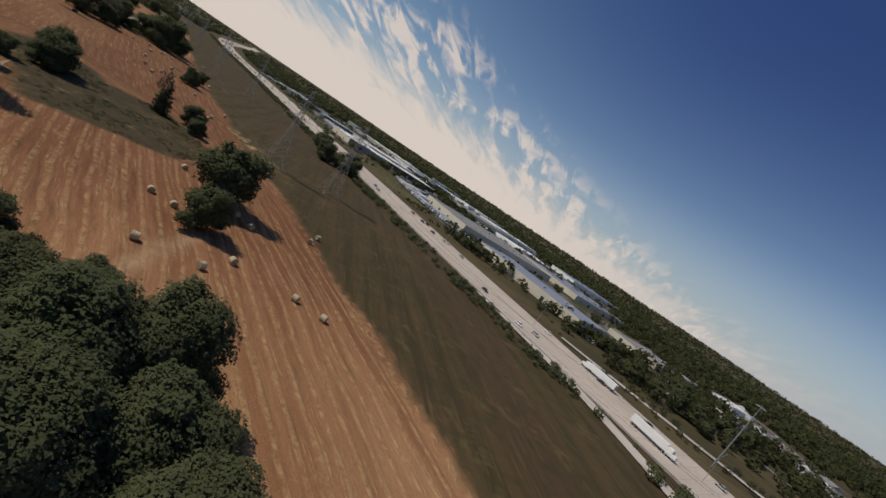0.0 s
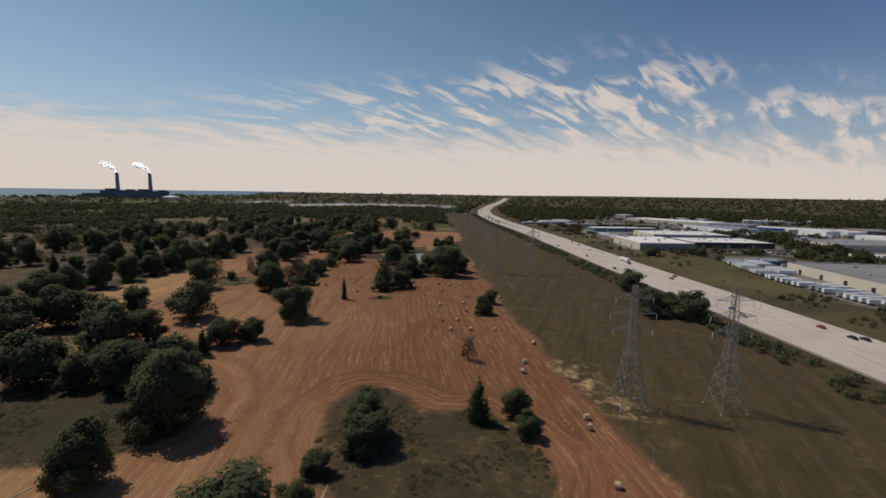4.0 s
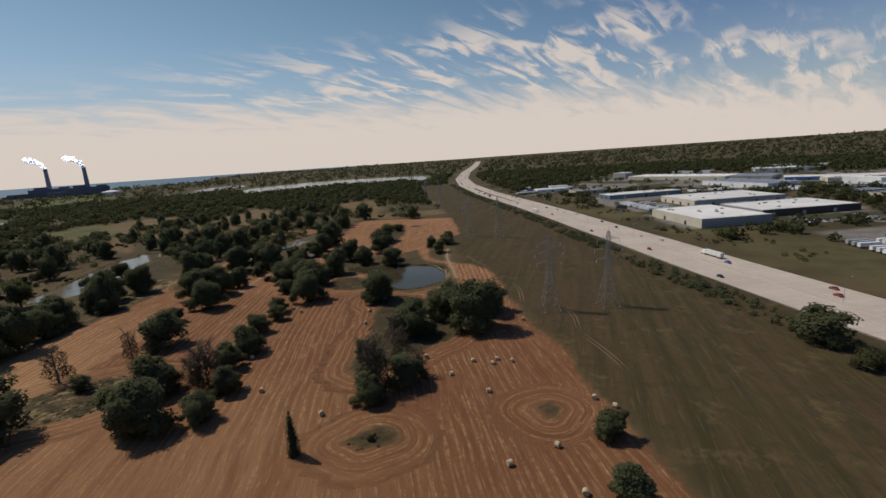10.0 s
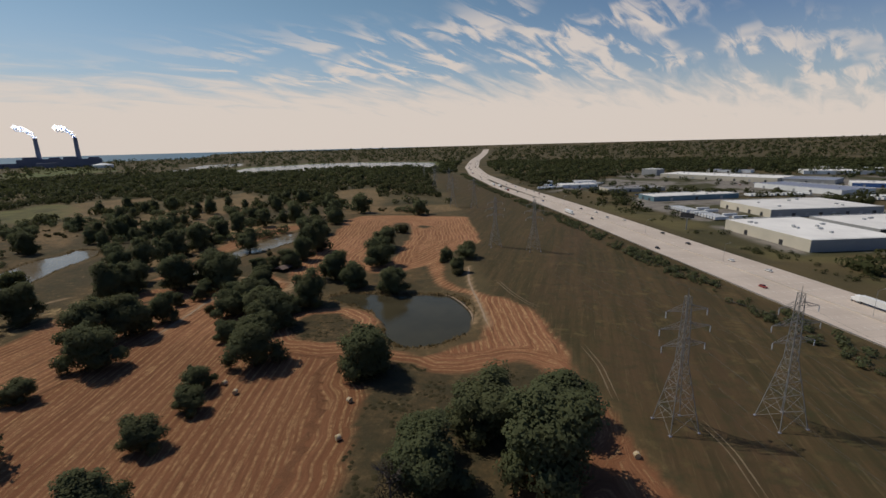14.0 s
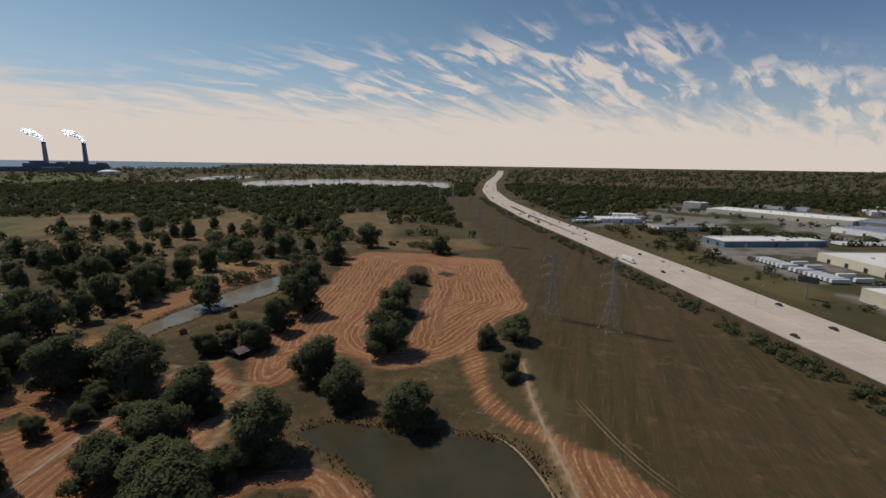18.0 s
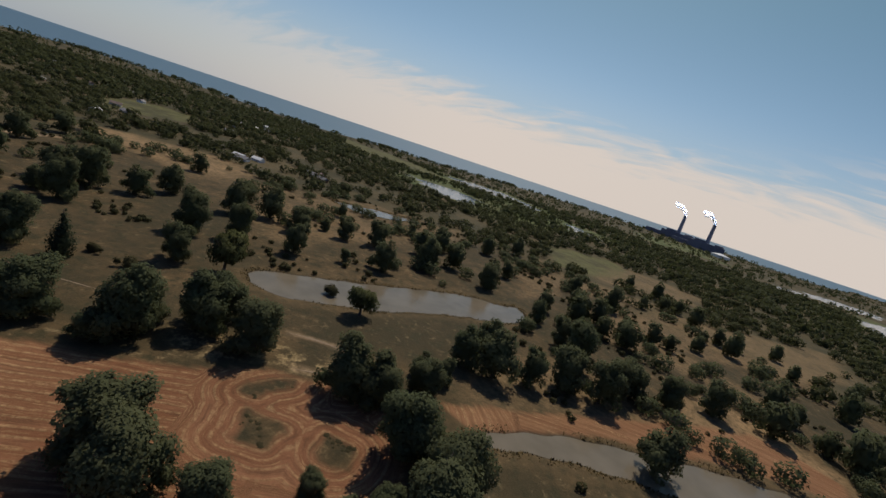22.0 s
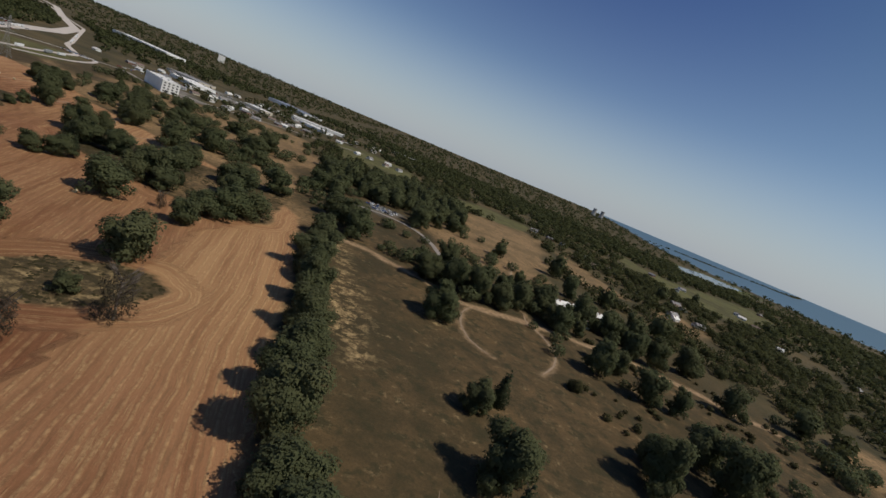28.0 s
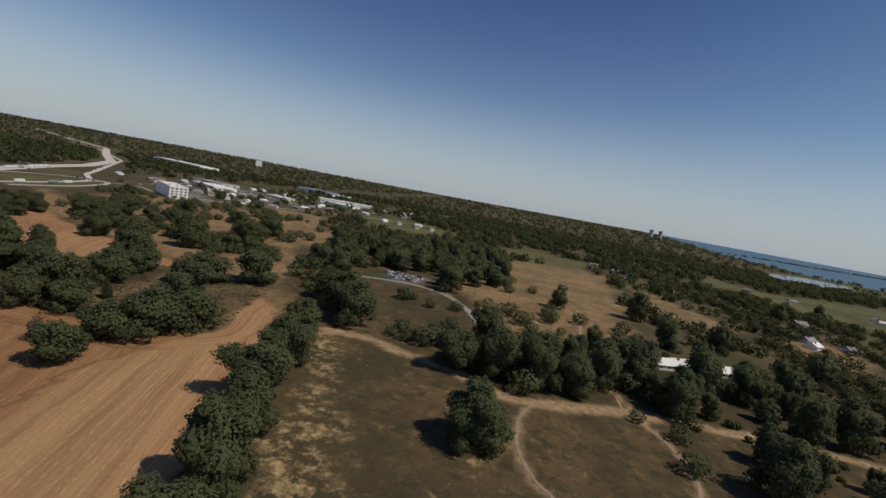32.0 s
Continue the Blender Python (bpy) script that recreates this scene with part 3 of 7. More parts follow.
# where the windrows lie thick, and where the stubble is darker
windrow = np.maximum(soft(inside(FIELD_NORTH, px, py), 12), soft(inside(RING, px, py) - 1, 4))
windrow = np.maximum(windrow, soft(py - 465, 20) * (px > -260))
windrow = np.maximum(windrow, 0.8 * soft(inside(WEST_HALF, px, py), 20))
windrow = np.maximum(windrow, 0.7 * soft(py - 330, 40) * soft(-165 - px, 30))
windrow = np.maximum(windrow, 0.75 * soft(140 - py, 40))
pale = np.where(inside(WEST_HALF, px, py) > 0, soft(350 - py, 130), 0.3 * soft(330 - py, 50) * soft(py - 90, 20) * soft(-165 - px, 60))
pale = np.maximum(pale, np.maximum(0.6 * soft(70 - py, 50), 0.8 * soft(150 - py, 90) * soft(-85 - px, 50)))
middle = soft(300 - py, 80) * soft(-140 - px, 50)
pale = np.maximum(pale, 0.38 * middle)
pale = np.maximum(pale, 0.3 * soft(inside(FIELD_BANK, px, py) + 2, 4))
stubble = np.maximum(0.65 * soft(py - 90, 60), soft(py - 165, 70)) * (1 - soft(inside(WEST_HALF, px, py) - 10, 40)) * (1 - soft(py - 455, 30))
stubble *= 1 - 0.3 * middle
stubble = np.maximum(stubble, 0.6 * soft(py - 400, 60) * soft(520 - py, 12) * (px < -300))
windrow = np.where(inside(FIELD_BANK, px, py) > -3, 0.0, windrow)
stubble = np.where(inside(FIELD_BANK, px, py) > -3, 0.75, stubble)
meadow = np.zeros_like(px)
FAINT = (6, 7, 8, 10, 12, 13, 14, 16, 17)
for i, m in enumerate(MEADOWS):
    meadow = np.maximum(meadow, (0.55 if i in FAINT else 1.0) * soft(inside(m, px + 6 * np.sin(py / 17) + 3 * np.sin(px / 7), py + 6 * np.sin(px / 19)), 14))
for key in list(PONDS):
    PONDS[key] = [tuple(v) for v in rounded(PONDS[key])]
pond = np.full(px.shape, -1e9)
for outline in PONDS.values():
    pond = np.maximum(pond, inside(outline, px, py))
thatch = np.zeros_like(px)
for m in THATCH:
    thatch = np.maximum(thatch, soft(inside(m, px + 2.5 * np.sin(py / 5), py + 2.5 * np.sin(px / 4)), 9))
green = np.zeros_like(px)
for i, m in enumerate(GREENS):
    green = np.maximum(green, (0.4 if i > 6 else 1.0) * soft(inside(m, px, py), 12))
corridor = soft(inside(CORRIDOR, warp_x, warp_y), 6)
yard = np.zeros_like(px)
for y_ in YARDS:
    yard = np.maximum(yard, soft(inside(y_, px, py), 12))
track = np.full(px.shape, 1e9)
for line in PATHS:
    track = np.minimum(track, along(line, warp_x * 0.5 + px * 0.5, warp_y * 0.5 + py * 0.5))
track = np.maximum(1 - soft(track - 1.1, 2.2), 1 - soft(along(DRIES, warp_x, warp_y) - 3.6 - 1.4 * np.sin(px / 9) * np.sin(py / 7), 3.0))
PARK = [(-600, 120), (-420, -60), (-330, -150), (-120, -260), (200, -150), (60, 60), (-120, 380), (-200, 560), (-260, 800), (-380, 880), (-560, 840), (-720, 670), (-790, 430), (-690, 240)]
park = soft(inside(PARK, px + 14 * np.sin(py / 40), py + 14 * np.sin(px / 37)), 60)
SHORE = [(-1960, -5400), (-1925, -3489), (-1760, -2500), (-1820, -1900), (-2082, -1562), (-2100, -1240), (-2407, -1233), (-2650, -980), (-2600, -680), (-2440, -320), (-2390, -100), (-2520, 50), (-2600, 150), (-2790, 280),
         (-2690, 500), (-2850, 640), (-3090, 958), (-3221, 1247), (-3260, 1469), (-3222, 1718), (-3110, 1850), (-3300, 2300), (-3250, 2628), (-3059, 2735), (-2891, 3078), (-3342, 3735), (-3202, 3933), (-2974, 4230),
         (-2300, 4700), (-1700, 5100), (-1500, 5800), (-6000, 5800), (-6000, -5400)]
SPIT = [(-1900, -2900), (-2560, -2960), (-3200, -3060), (-3560, -3375), (-3520, -3420), (-3160, -3130), (-2540, -3030), (-1900, -2970)]
lake = np.clip(np.minimum(inside(SHORE, px + 18 * np.sin(py / 70), py + 18 * np.sin(px / 60)), -inside(SPIT, px, py)), -300, 300)
WATERS = [
    [(-1452, 404), (-1416, 475), (-1447, 550), (-1390, 608), (-1321, 645), (-1200, 617), (-1114, 561), (-1138, 516), (-1206, 468), (-1290, 426)],
    [(-2036, 504), (-2032, 595), (-2067, 692), (-2066, 798), (-1892, 875), (-1675, 897), (-1514, 827), (-1699, 772), (-1669, 670), (-1673, 577)],
    [(-1558, 868), (-1524, 921), (-1464, 974), (-1389, 980), (-1303, 913), (-1256, 835), (-1316, 823)],
    [(-1937, -578), (-1968, -543), (-1848, -457), (-1757, -453)],
    [(-1903, -437), (-1917, -410), (-1708, -276), (-1574, -231)],
    [(-1653, 1539), (-1758, 1719), (-1953, 2055), (-2054, 2346), (-1859, 2371), (-1675, 2148), (-1722, 1987), (-1645, 1756), (-1563, 1543)],
    [(-1477, 1763), (-1540, 1939), (-1493, 2096), (-1433, 2269), (-1255, 2386), (-1001, 2352), (-769, 2313), (-668, 2070), (-585, 1737), (-643, 1773), (-750, 1849), (-834, 1800), (-998, 1823), (-1058, 1704), (-1115, 1602), (-1236, 1566)],
    [(-1354, -1439), (-1581, -1630), (-1777, -1599), (-1889, -1647), (-1466, -1137), (-1298, -1048), (-1192, -1037)],
]
MARSH = [
    [(-1500, 380), (-1750, 480), (-2080, 480), (-2120, 820), (-1880, 900), (-1620, 960), (-1400, 1040), (-1220, 880), (-1080, 580), (-1180, 440)],
    [(-1500, 1640), (-1560, 2000), (-1440, 2300), (-1000, 2400), (-740, 2340), (-560, 1700), (-900, 1700), (-1200, 1520)],
    [(-1100, -980), (-1350, -1480), (-1900, -1700), (-1500, -1050)],
    [(-2740, 1900), (-2600, 2080), (-2100, 1780), (-1980, 1440), (-2140, 1380)],
]
water_sd = np.full(px.shape, -300.0)
for m in WATERS:
    water_sd = np.maximum(water_sd, inside(m, px + 9 * np.sin(py / 33), py + 9 * np.sin(px / 29)))
marsh = np.zeros_like(px)
for m in MARSH:
    marsh = np.maximum(marsh, soft(inside(m, px + 40 * np.sin(py / 60), py + 40 * np.sin(px / 55)), 40))
pz = land(px, py) + 0.25 * np.sin(px / 31) * np.sin(py / 27) * (pond < -6)
pz = np.where(pond > -2.2, np.minimum(pz, -0.25 * np.clip(pond + 2.2, 0, 7)), pz)
nx, ny = len(gx), len(gy)
k = (np.arange(ny - 1)[:, None] * nx + np.arange(nx - 1)[None, :]).ravel()
quads = np.stack([k, k + 1, k + nx + 1, k + nx], 1)
ground_mesh = bpy.data.meshes.new("ground")
ground_mesh.vertices.add(len(px))
ground_mesh.vertices.foreach_set("co", np.stack([px, py, pz], 1).ravel())
ground_mesh.loops.add(quads.size)
ground_mesh.loops.foreach_set("vertex_index", quads.ravel().astype(np.int32))
ground_mesh.polygons.add(len(quads))
ground_mesh.polygons.foreach_set("loop_start", np.arange(0, quads.size, 4, dtype=np.int32))
ground_mesh.polygons.foreach_set("use_smooth", np.ones(len(quads), bool))
ground_mesh.update(calc_edges=True)
for name, values in (("hay", hay), ("edge", swath_u), ("meadow", meadow), ("corridor", corridor), ("yard", yard), ("track", track), ("thatch", thatch), ("green", green), ("park", park), ("lake", lake), ("water_sd", water_sd),
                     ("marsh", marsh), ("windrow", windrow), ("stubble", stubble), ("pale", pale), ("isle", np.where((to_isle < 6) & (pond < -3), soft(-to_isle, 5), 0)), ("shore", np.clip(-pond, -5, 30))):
    a = ground_mesh.attributes.new(name, "FLOAT", "POINT")
    a.data.foreach_set("value", values.astype(np.float32))


def ground_material():
    m, t, b = material("grassland")
    geo = t.nodes.new("ShaderNodeNewGeometry")
    pos = geo.outputs["Position"]

    def att(name):
        n = t.nodes.new("ShaderNodeAttribute")
        n.attribute_name = name
        return n.outputs["Fac"]

    n_big, n_mid, n_fine = tnoise(t, 0.012, 5.0, 0.6), tnoise(t, 0.07, 5.0, 0.6), tnoise(t, 0.9, 5.0, 0.7)
    n_tuft = tnoise(t, 0.28, 6.0, 0.7)
    # rough grass: brown-green, mottled, with dry straw flecks
    n_spot = tnoise(t, 0.16, 5.0, 0.65)
    n_blade = tnoise(t, 2.6, 3.0, 0.7)
    rough = tmix(t, trange(t, n_mid, 0.36, 0.64), (0.068, 0.050, 0.024), (0.152, 0.096, 0.044))
    rough = tmix(t, trange(t, n_big, 0.42, 0.62), rough, (0.061, 0.047, 0.023))
    rough = tmix(t, trange(t, n_spot, 0.50, 0.62, 0.0, 0.8), rough, (0.046, 0.042, 0.020))
    rough = tmix(t, tmath(t, "MULTIPLY", trange(t, n_tuft, 0.55, 0.70), trange(t, n_mid, 0.48, 0.66)), rough, (0.30, 0.215, 0.11))
    rough = tmix(t, trange(t, n_fine, 0.42, 0.72, 0.0, 0.55), rough, (0.040, 0.036, 0.019))
    rough = tmix(t, trange(t, n_blade, 0.55, 0.75, 0.0, 0.35), rough, (0.17, 0.13, 0.07))
    thatchc = tmix(t, trange(t, n_tuft, 0.42, 0.62), (0.14, 0.095, 0.048), (0.46, 0.33, 0.16))
    # dry meadow
    dry = tmix(t, trange(t, n_mid, 0.35, 0.7), (0.385, 0.245, 0.120), (0.275, 0.175, 0.085))
    dry = tmix(t, trange(t, n_spot, 0.5, 0.7, 0.0, 0.6), dry, (0.105, 0.080, 0.044))
    dry = tmix(t, trange(t, n_fine, 0.4, 0.8, 0.0, 0.5), dry, (0.10, 0.075, 0.04))
    # mown hay: swaths that follow the field's edge, broken straw lying on them
    wob = tmath(t, "MULTIPLY", tmath(t, "SUBTRACT", tnoise(t, 0.018, 2.0), 0.5), 5.0)
    wob = tmath(t, "ADD", wob, tmath(t, "MULTIPLY", tmath(t, "SUBTRACT", tnoise(t, 0.10, 3.0, 0.55), 0.5), trange(t, att("windrow"), 0.6, 1.0, 0.5, 2.0)))
    dist = tmath(t, "ADD", att("edge"), wob)
    sep = t.nodes.new("ShaderNodeSeparateXYZ")
    t.links.new(pos, sep.inputs[0])

    def along_swath(across, run):
        v = t.nodes.new("ShaderNodeCombineXYZ")
        for i, q in enumerate((tmath(t, "MULTIPLY", dist, across), tmath(t, "MULTIPLY", sep.outputs[0], run), tmath(t, "MULTIPLY", sep.outputs[1], run))):
            t.links.new(q, v.inputs[i])
        return v.outputs[0]

    band = tnoise(t, 1.0, 3.0, 0.5, along_swath(0.22, 0.012))
    streak = tnoise(t, 1.0, 5.0, 0.7, along_swath(0.85, 0.07))
    swath = tmath(t, "SINE", tmath(t, "MULTIPLY", dist, 2.0))
    ridge = tmath(t, "MULTIPLY", trange(t, swath, 0.4, 0.95), tmath(t, "MAXIMUM", tmath(t, "MULTIPLY", trange(t, tnoise(t, 0.02, 3.0), 0.45, 0.62), 0.8), att("windrow")))
    straw = tmath(t, "MULTIPLY", tmath(t, "MAXIMUM", trange(t, streak, 0.53, 0.68), tmath(t, "MULTIPLY", ridge, 0.75)), trange(t, tnoise(t, 0.5, 6.0, 0.8), 0.40, 0.58, 0.08, 1.0))
    hayc = tmix(t, trange(t, band, 0.36, 0.64), (0.236, 0.096, 0.047), (0.372, 0.174, 0.092))
    hayc = tmix(t, trange(t, n_mid, 0.35, 0.68, 0.0, 0.55), hayc, (0.262, 0.115, 0.056))
    hayc = tmix(t, trange(t, n_big, 0.40, 0.62, 0.0, 0.6), hayc, (0.208, 0.091, 0.041))
    hayc = tmix(t, trange(t, streak, 0.32, 0.50, 0.80, 0.0), hayc, (0.088, 0.042, 0.021))
    hayc = tmix(t, trange(t, n_fine, 0.45, 0.8, 0.0, 0.40), hayc, (0.130, 0.064, 0.031))
    hayc = tmix(t, trange(t, n_blade, 0.55, 0.72, 0.0, 0.45), hayc, (0.40, 0.245, 0.130))
    hayc = tmix(t, tmath(t, "MULTIPLY", att("stubble"), 0.55), hayc, (0.130, 0.057, 0.026))
    hayc = tmix(t, tmath(t, "MULTIPLY", att("pale"), trange(t, band, 0.3, 0.7, 0.3, 0.8)), hayc, (0.45, 0.270, 0.128))
    hayc = tmix(t, tmath(t, "MULTIPLY", straw, trange(t, att("stubble"), 0.0, 1.0, 0.85, 0.68)), hayc, (0.60, 0.395, 0.190))
    # corridor grass under the power lines
    line_vec = t.nodes.new("ShaderNodeMapping")
    line_vec.inputs["Rotation"].default_value = (0, 0, radians(-23.5))
    line_vec.inputs["Scale"].default_value = (1.0, 0.05, 1.0)
    t.links.new(pos, line_vec.inputs[0])
    lines = tnoise(t, 0.22, 5.0, 0.65, line_vec.outputs[0])
    line_wide = t.nodes.new("ShaderNodeMapping")
    line_wide.inputs["Rotation"].default_value = (0, 0, radians(-23.5))
    line_wide.inputs["Scale"].default_value = (1.0, 0.2, 1.0)
    t.links.new(pos, line_wide.inputs[0])
    corr = tmix(t, trange(t, lines, 0.38, 0.62), (0.052, 0.041, 0.018), (0.090, 0.060, 0.028))
    corr = tmix(t, trange(t, tnoise(t, 0.02, 4.0, 0.6, line_wide.outputs[0]), 0.50, 0.64, 0.0, 0.55), corr, (0.082, 0.050, 0.029))
    corr = tmix(t, trange(t, tnoise(t, 1.1, 3.0, 0.6, line_vec.outputs[0]), 0.58, 0.72, 0.0, 0.5), corr, (0.15, 0.105, 0.055))
    corr = tmix(t, tmath(t, "MULTIPLY", trange(t, n_mid, 0.56, 0.66), trange(t, n_tuft, 0.45, 0.60, 0.0, 0.6)), corr, (0.17, 0.120, 0.052))
    corr = tmix(t, trange(t, n_spot, 0.5, 0.7, 0.0, 0.6), corr, (0.036, 0.040, 0.018))
    corr = tmix(t, trange(t, n_tuft, 0.5, 0.75, 0.0, 0.5), corr, (0.045, 0.050, 0.020))
    yardc = tmix(t, trange(t, n_mid, 0.35, 0.65), (0.25, 0.222, 0.19), (0.15, 0.138, 0.122))
    yardc = tmix(t, trange(t, n_big, 0.47, 0.55), yardc, (0.062, 0.060, 0.028))
    woodc = tmix(t, trange(t, n_big, 0.40, 0.62), (0.060, 0.052, 0.025), (0.112, 0.084, 0.040))
    marshc = tmix(t, trange(t, n_big, 0.4, 0.6), (0.080, 0.104, 0.032), (0.12, 0.118, 0.046))
    c = tmix(t, att("park"), woodc, rough)
    c = tmix(t, att("marsh"), c, marshc)
    c = tmix(t, tmath(t, "MULTIPLY", att("meadow"), tmath(t, "MULTIPLY", trange(t, n_tuft, 0.3, 0.55), trange(t, tnoise(t, 0.028, 4.0, 0.6), 0.42, 0.56, 0.6, 1.0))), c, dry)
    c = tmix(t, att("corridor"), c, corr)
    c = tmix(t, tmath(t, "MULTIPLY", att("green"), trange(t, tmath(t, "ADD", n_big, tmath(t, "MULTIPLY", n_mid, 0.5)), 0.62, 0.84, 0.25, 0.95)), c, tmix(t, trange(t, n_mid, 0.35, 0.65), (0.090, 0.098, 0.034), (0.145, 0.135, 0.052)))
    c = tmix(t, tmath(t, "MULTIPLY", att("thatch"), trange(t, n_spot, 0.47, 0.55, 0.0, 0.95)), c, thatchc)
    c = tmix(t, tmath(t, "MULTIPLY", trange(t, att("shore"), 3.0, 11.0, 0.8, 0.0), trange(t, n_tuft, 0.3, 0.6)), c, (0.135, 0.092, 0.044))
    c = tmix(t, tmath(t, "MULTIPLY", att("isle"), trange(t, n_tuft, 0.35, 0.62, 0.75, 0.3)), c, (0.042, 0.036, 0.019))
    c = tmix(t, att("hay"), c, hayc)
    c = tmix(t, att("yard"), c, yardc)
    c = tmix(t, tmath(t, "MULTIPLY", att("track"), trange(t, n_tuft, 0.3, 0.62, 0.2, 0.9)), c, (0.46, 0.31, 0.18))
    c = tmix(t, trange(t, att("shore"), -0.5, 1.6, 1.0, 0.0), c, (0.05, 0.042, 0.03))
    n_bank = tmath(t, "SUBTRACT", tnoise(t, 0.011, 5.0, 0.65), 0.5)
    open_lake = trange(t, tmath(t, "ADD", att("lake"), tmath(t, "MULTIPLY", n_bank, 60.0)), -4.0, 4.0)
    pools = trange(t, tmath(t, "ADD", att("water_sd"), tmath(t, "MULTIPLY", n_bank, 170.0)), 30.0, 36.0)
    wet = tmath(t, "MAXIMUM", open_lake, pools)
    c = tmix(t, wet, c, tmix(t, open_lake, (0.105, 0.118, 0.122), (0.075, 0.140, 0.195)))
    t.links.new(c, b.inputs["Base Color"])
    t.links.new(tmath(t, "ADD", trange(t, wet, 0.4, 0.6, 0.92, 0.17), tmath(t, "MULTIPLY", open_lake, 0.3)), b.inputs["Roughness"])
    t.links.new(tmath(t, "SUBTRACT", trange(t, wet, 0.4, 0.6, 0.15, 0.5), tmath(t, "MULTIPLY", open_lake, 0.26)), b.inputs["Specular IOR Level"])
    bump = tnode(t, "ShaderNodeBump", Strength=0.7, Distance=0.35)
    h = tmath(t, "ADD", n_fine, tmath(t, "MULTIPLY", straw, att("hay")))
    t.links.new(tmath(t, "MULTIPLY", h, trange(t, wet, 0.4, 0.6, 1.0, 0.02)), bump.inputs["Height"])
    t.links.new(bump.outputs[0], b.inputs["Normal"])
    return m


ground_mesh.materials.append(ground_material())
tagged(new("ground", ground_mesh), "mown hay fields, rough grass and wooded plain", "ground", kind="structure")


# ---- ponds ----
def flat_sheet(outline, z, grow=0.0):
    """A level sheet whose rim lies a little outside the outline, under the banks."""
    p = np.array(outline)
    t = np.roll(p, -1, 0) - np.roll(p, 1, 0)
    t /= np.hypot(*t.T)[:, None]
    out_ = np.stack([t[:, 1], -t[:, 0]], 1)
    area = np.sum(p[:, 0] * np.roll(p[:, 1], -1) - np.roll(p[:, 0], -1) * p[:, 1])
    p = p + out_ * grow * (1 if area > 0 else -1)
    bm = bmesh.new()
    f = bm.faces.new([bm.verts.new((*v, z)) for v in p])
    f.normal_update()
    if f.normal.z < 0:
        f.normal_flip()
    bmesh.ops.triangulate(bm, faces=[f])
    return bm


for kind, mat in (("dark_pond", WATER_DARK), ("long_pond", WATER_SILT), ("bent_pond", WATER_SILT), ("far_pond", WATER_SILT)):
    me = bpy.data.meshes.new(kind)
    bm = flat_sheet(PONDS[kind], -0.5, 1.4)
    bm.to_mesh(me)
    bm.free()
    me.materials.append(mat)
    tagged(new("water", me), "still brown pond water between grassy banks" if mat is WATER_SILT else "dark still pond water beside mown hay", "pond", kind="structure")


# ---- motorway ----
def dense(line, step):
    """A smooth run of points along a line."""
    p = np.array(line, float)
    s = np.r_[0, np.cumsum(np.hypot(*np.diff(p, axis=0).T))]
    u = np.arange(0, s[-1], step)
    q = np.stack([np.interp(u, s, p[:, 0]), np.interp(u, s, p[:, 1])], 1)
    w = max(3, int(90 / step)) | 1
    pad = np.r_[2 * q[0] - q[w // 2:0:-1], q, 2 * q[-1] - q[-2:-w // 2 - 1:-1]]
    ker = np.hanning(w + 2)[1:-1]
    ker /= ker.sum()
    return np.stack([np.convolve(pad[:, i], ker, "valid") for i in range(2)], 1)


edge_line = dense(ROAD_EDGE, 12.0)
tan = np.gradient(edge_line, axis=0)
tan /= np.hypot(*tan.T)[:, None]
right = np.stack([tan[:, 1], -tan[:, 0]], 1)
ROAD_W = 47.0


def strip(name, a, b, z, mat, label, category, thick=0.0, start=0, stop=None):
    """A band along the motorway between the offsets a and b from its west edge."""
    sl = slice(start, stop)
    pa, pb = edge_line[sl] + right[sl] * a, edge_line[sl] + right[sl] * b
    n = len(pa)
    za, zb = land(*pa.T) + z, land(*pb.T) + z
    v = [(*p, q) for p, q in zip(pa, za)] + [(*p, q) for p, q in zip(pb, zb)]
    f = [(i, i + n, i + n + 1, i + 1) for i in range(n - 1)]
    if thick:
        v += [(x, y, q - thick) for x, y, q in v]
        f += [(i, i + 1, i + 1 + 2 * n, i + 2 * n) for i in range(n - 1)] + [(i + n, i + 3 * n, i + 1 + 3 * n, i + 1 + n) for i in range(n - 1)]
    me = mesh_from(name, v, f, [mat])
    run = np.r_[0, np.cumsum(np.hypot(*np.diff(pa, axis=0).T))]
    for key, values in (("across", np.r_[np.full(n, a), np.full(n, b)]), ("along", np.r_[run, run])):
        me.attributes.new(key, "FLOAT", "POINT").data.foreach_set("value", np.resize(values, len(v)).astype(np.float32))
    return tagged(new(name, me), label, category, kind="structure")


def road_at(s, off):
    i = min(len(edge_line) - 2, max(0, s / 12.0))
    j = int(i)
    p = edge_line[j] * (1 - i + j) + edge_line[j + 1] * (i - j) + right[j] * off
    return p, math.atan2(tan[j][1], tan[j][0])


strip("road", 0, ROAD_W, 0.35, ROAD_MAT, "pale concrete motorway carriageway with worn lanes", "road", 0.5)

# ---- trees ----
rng = np.random.default_rng(7)


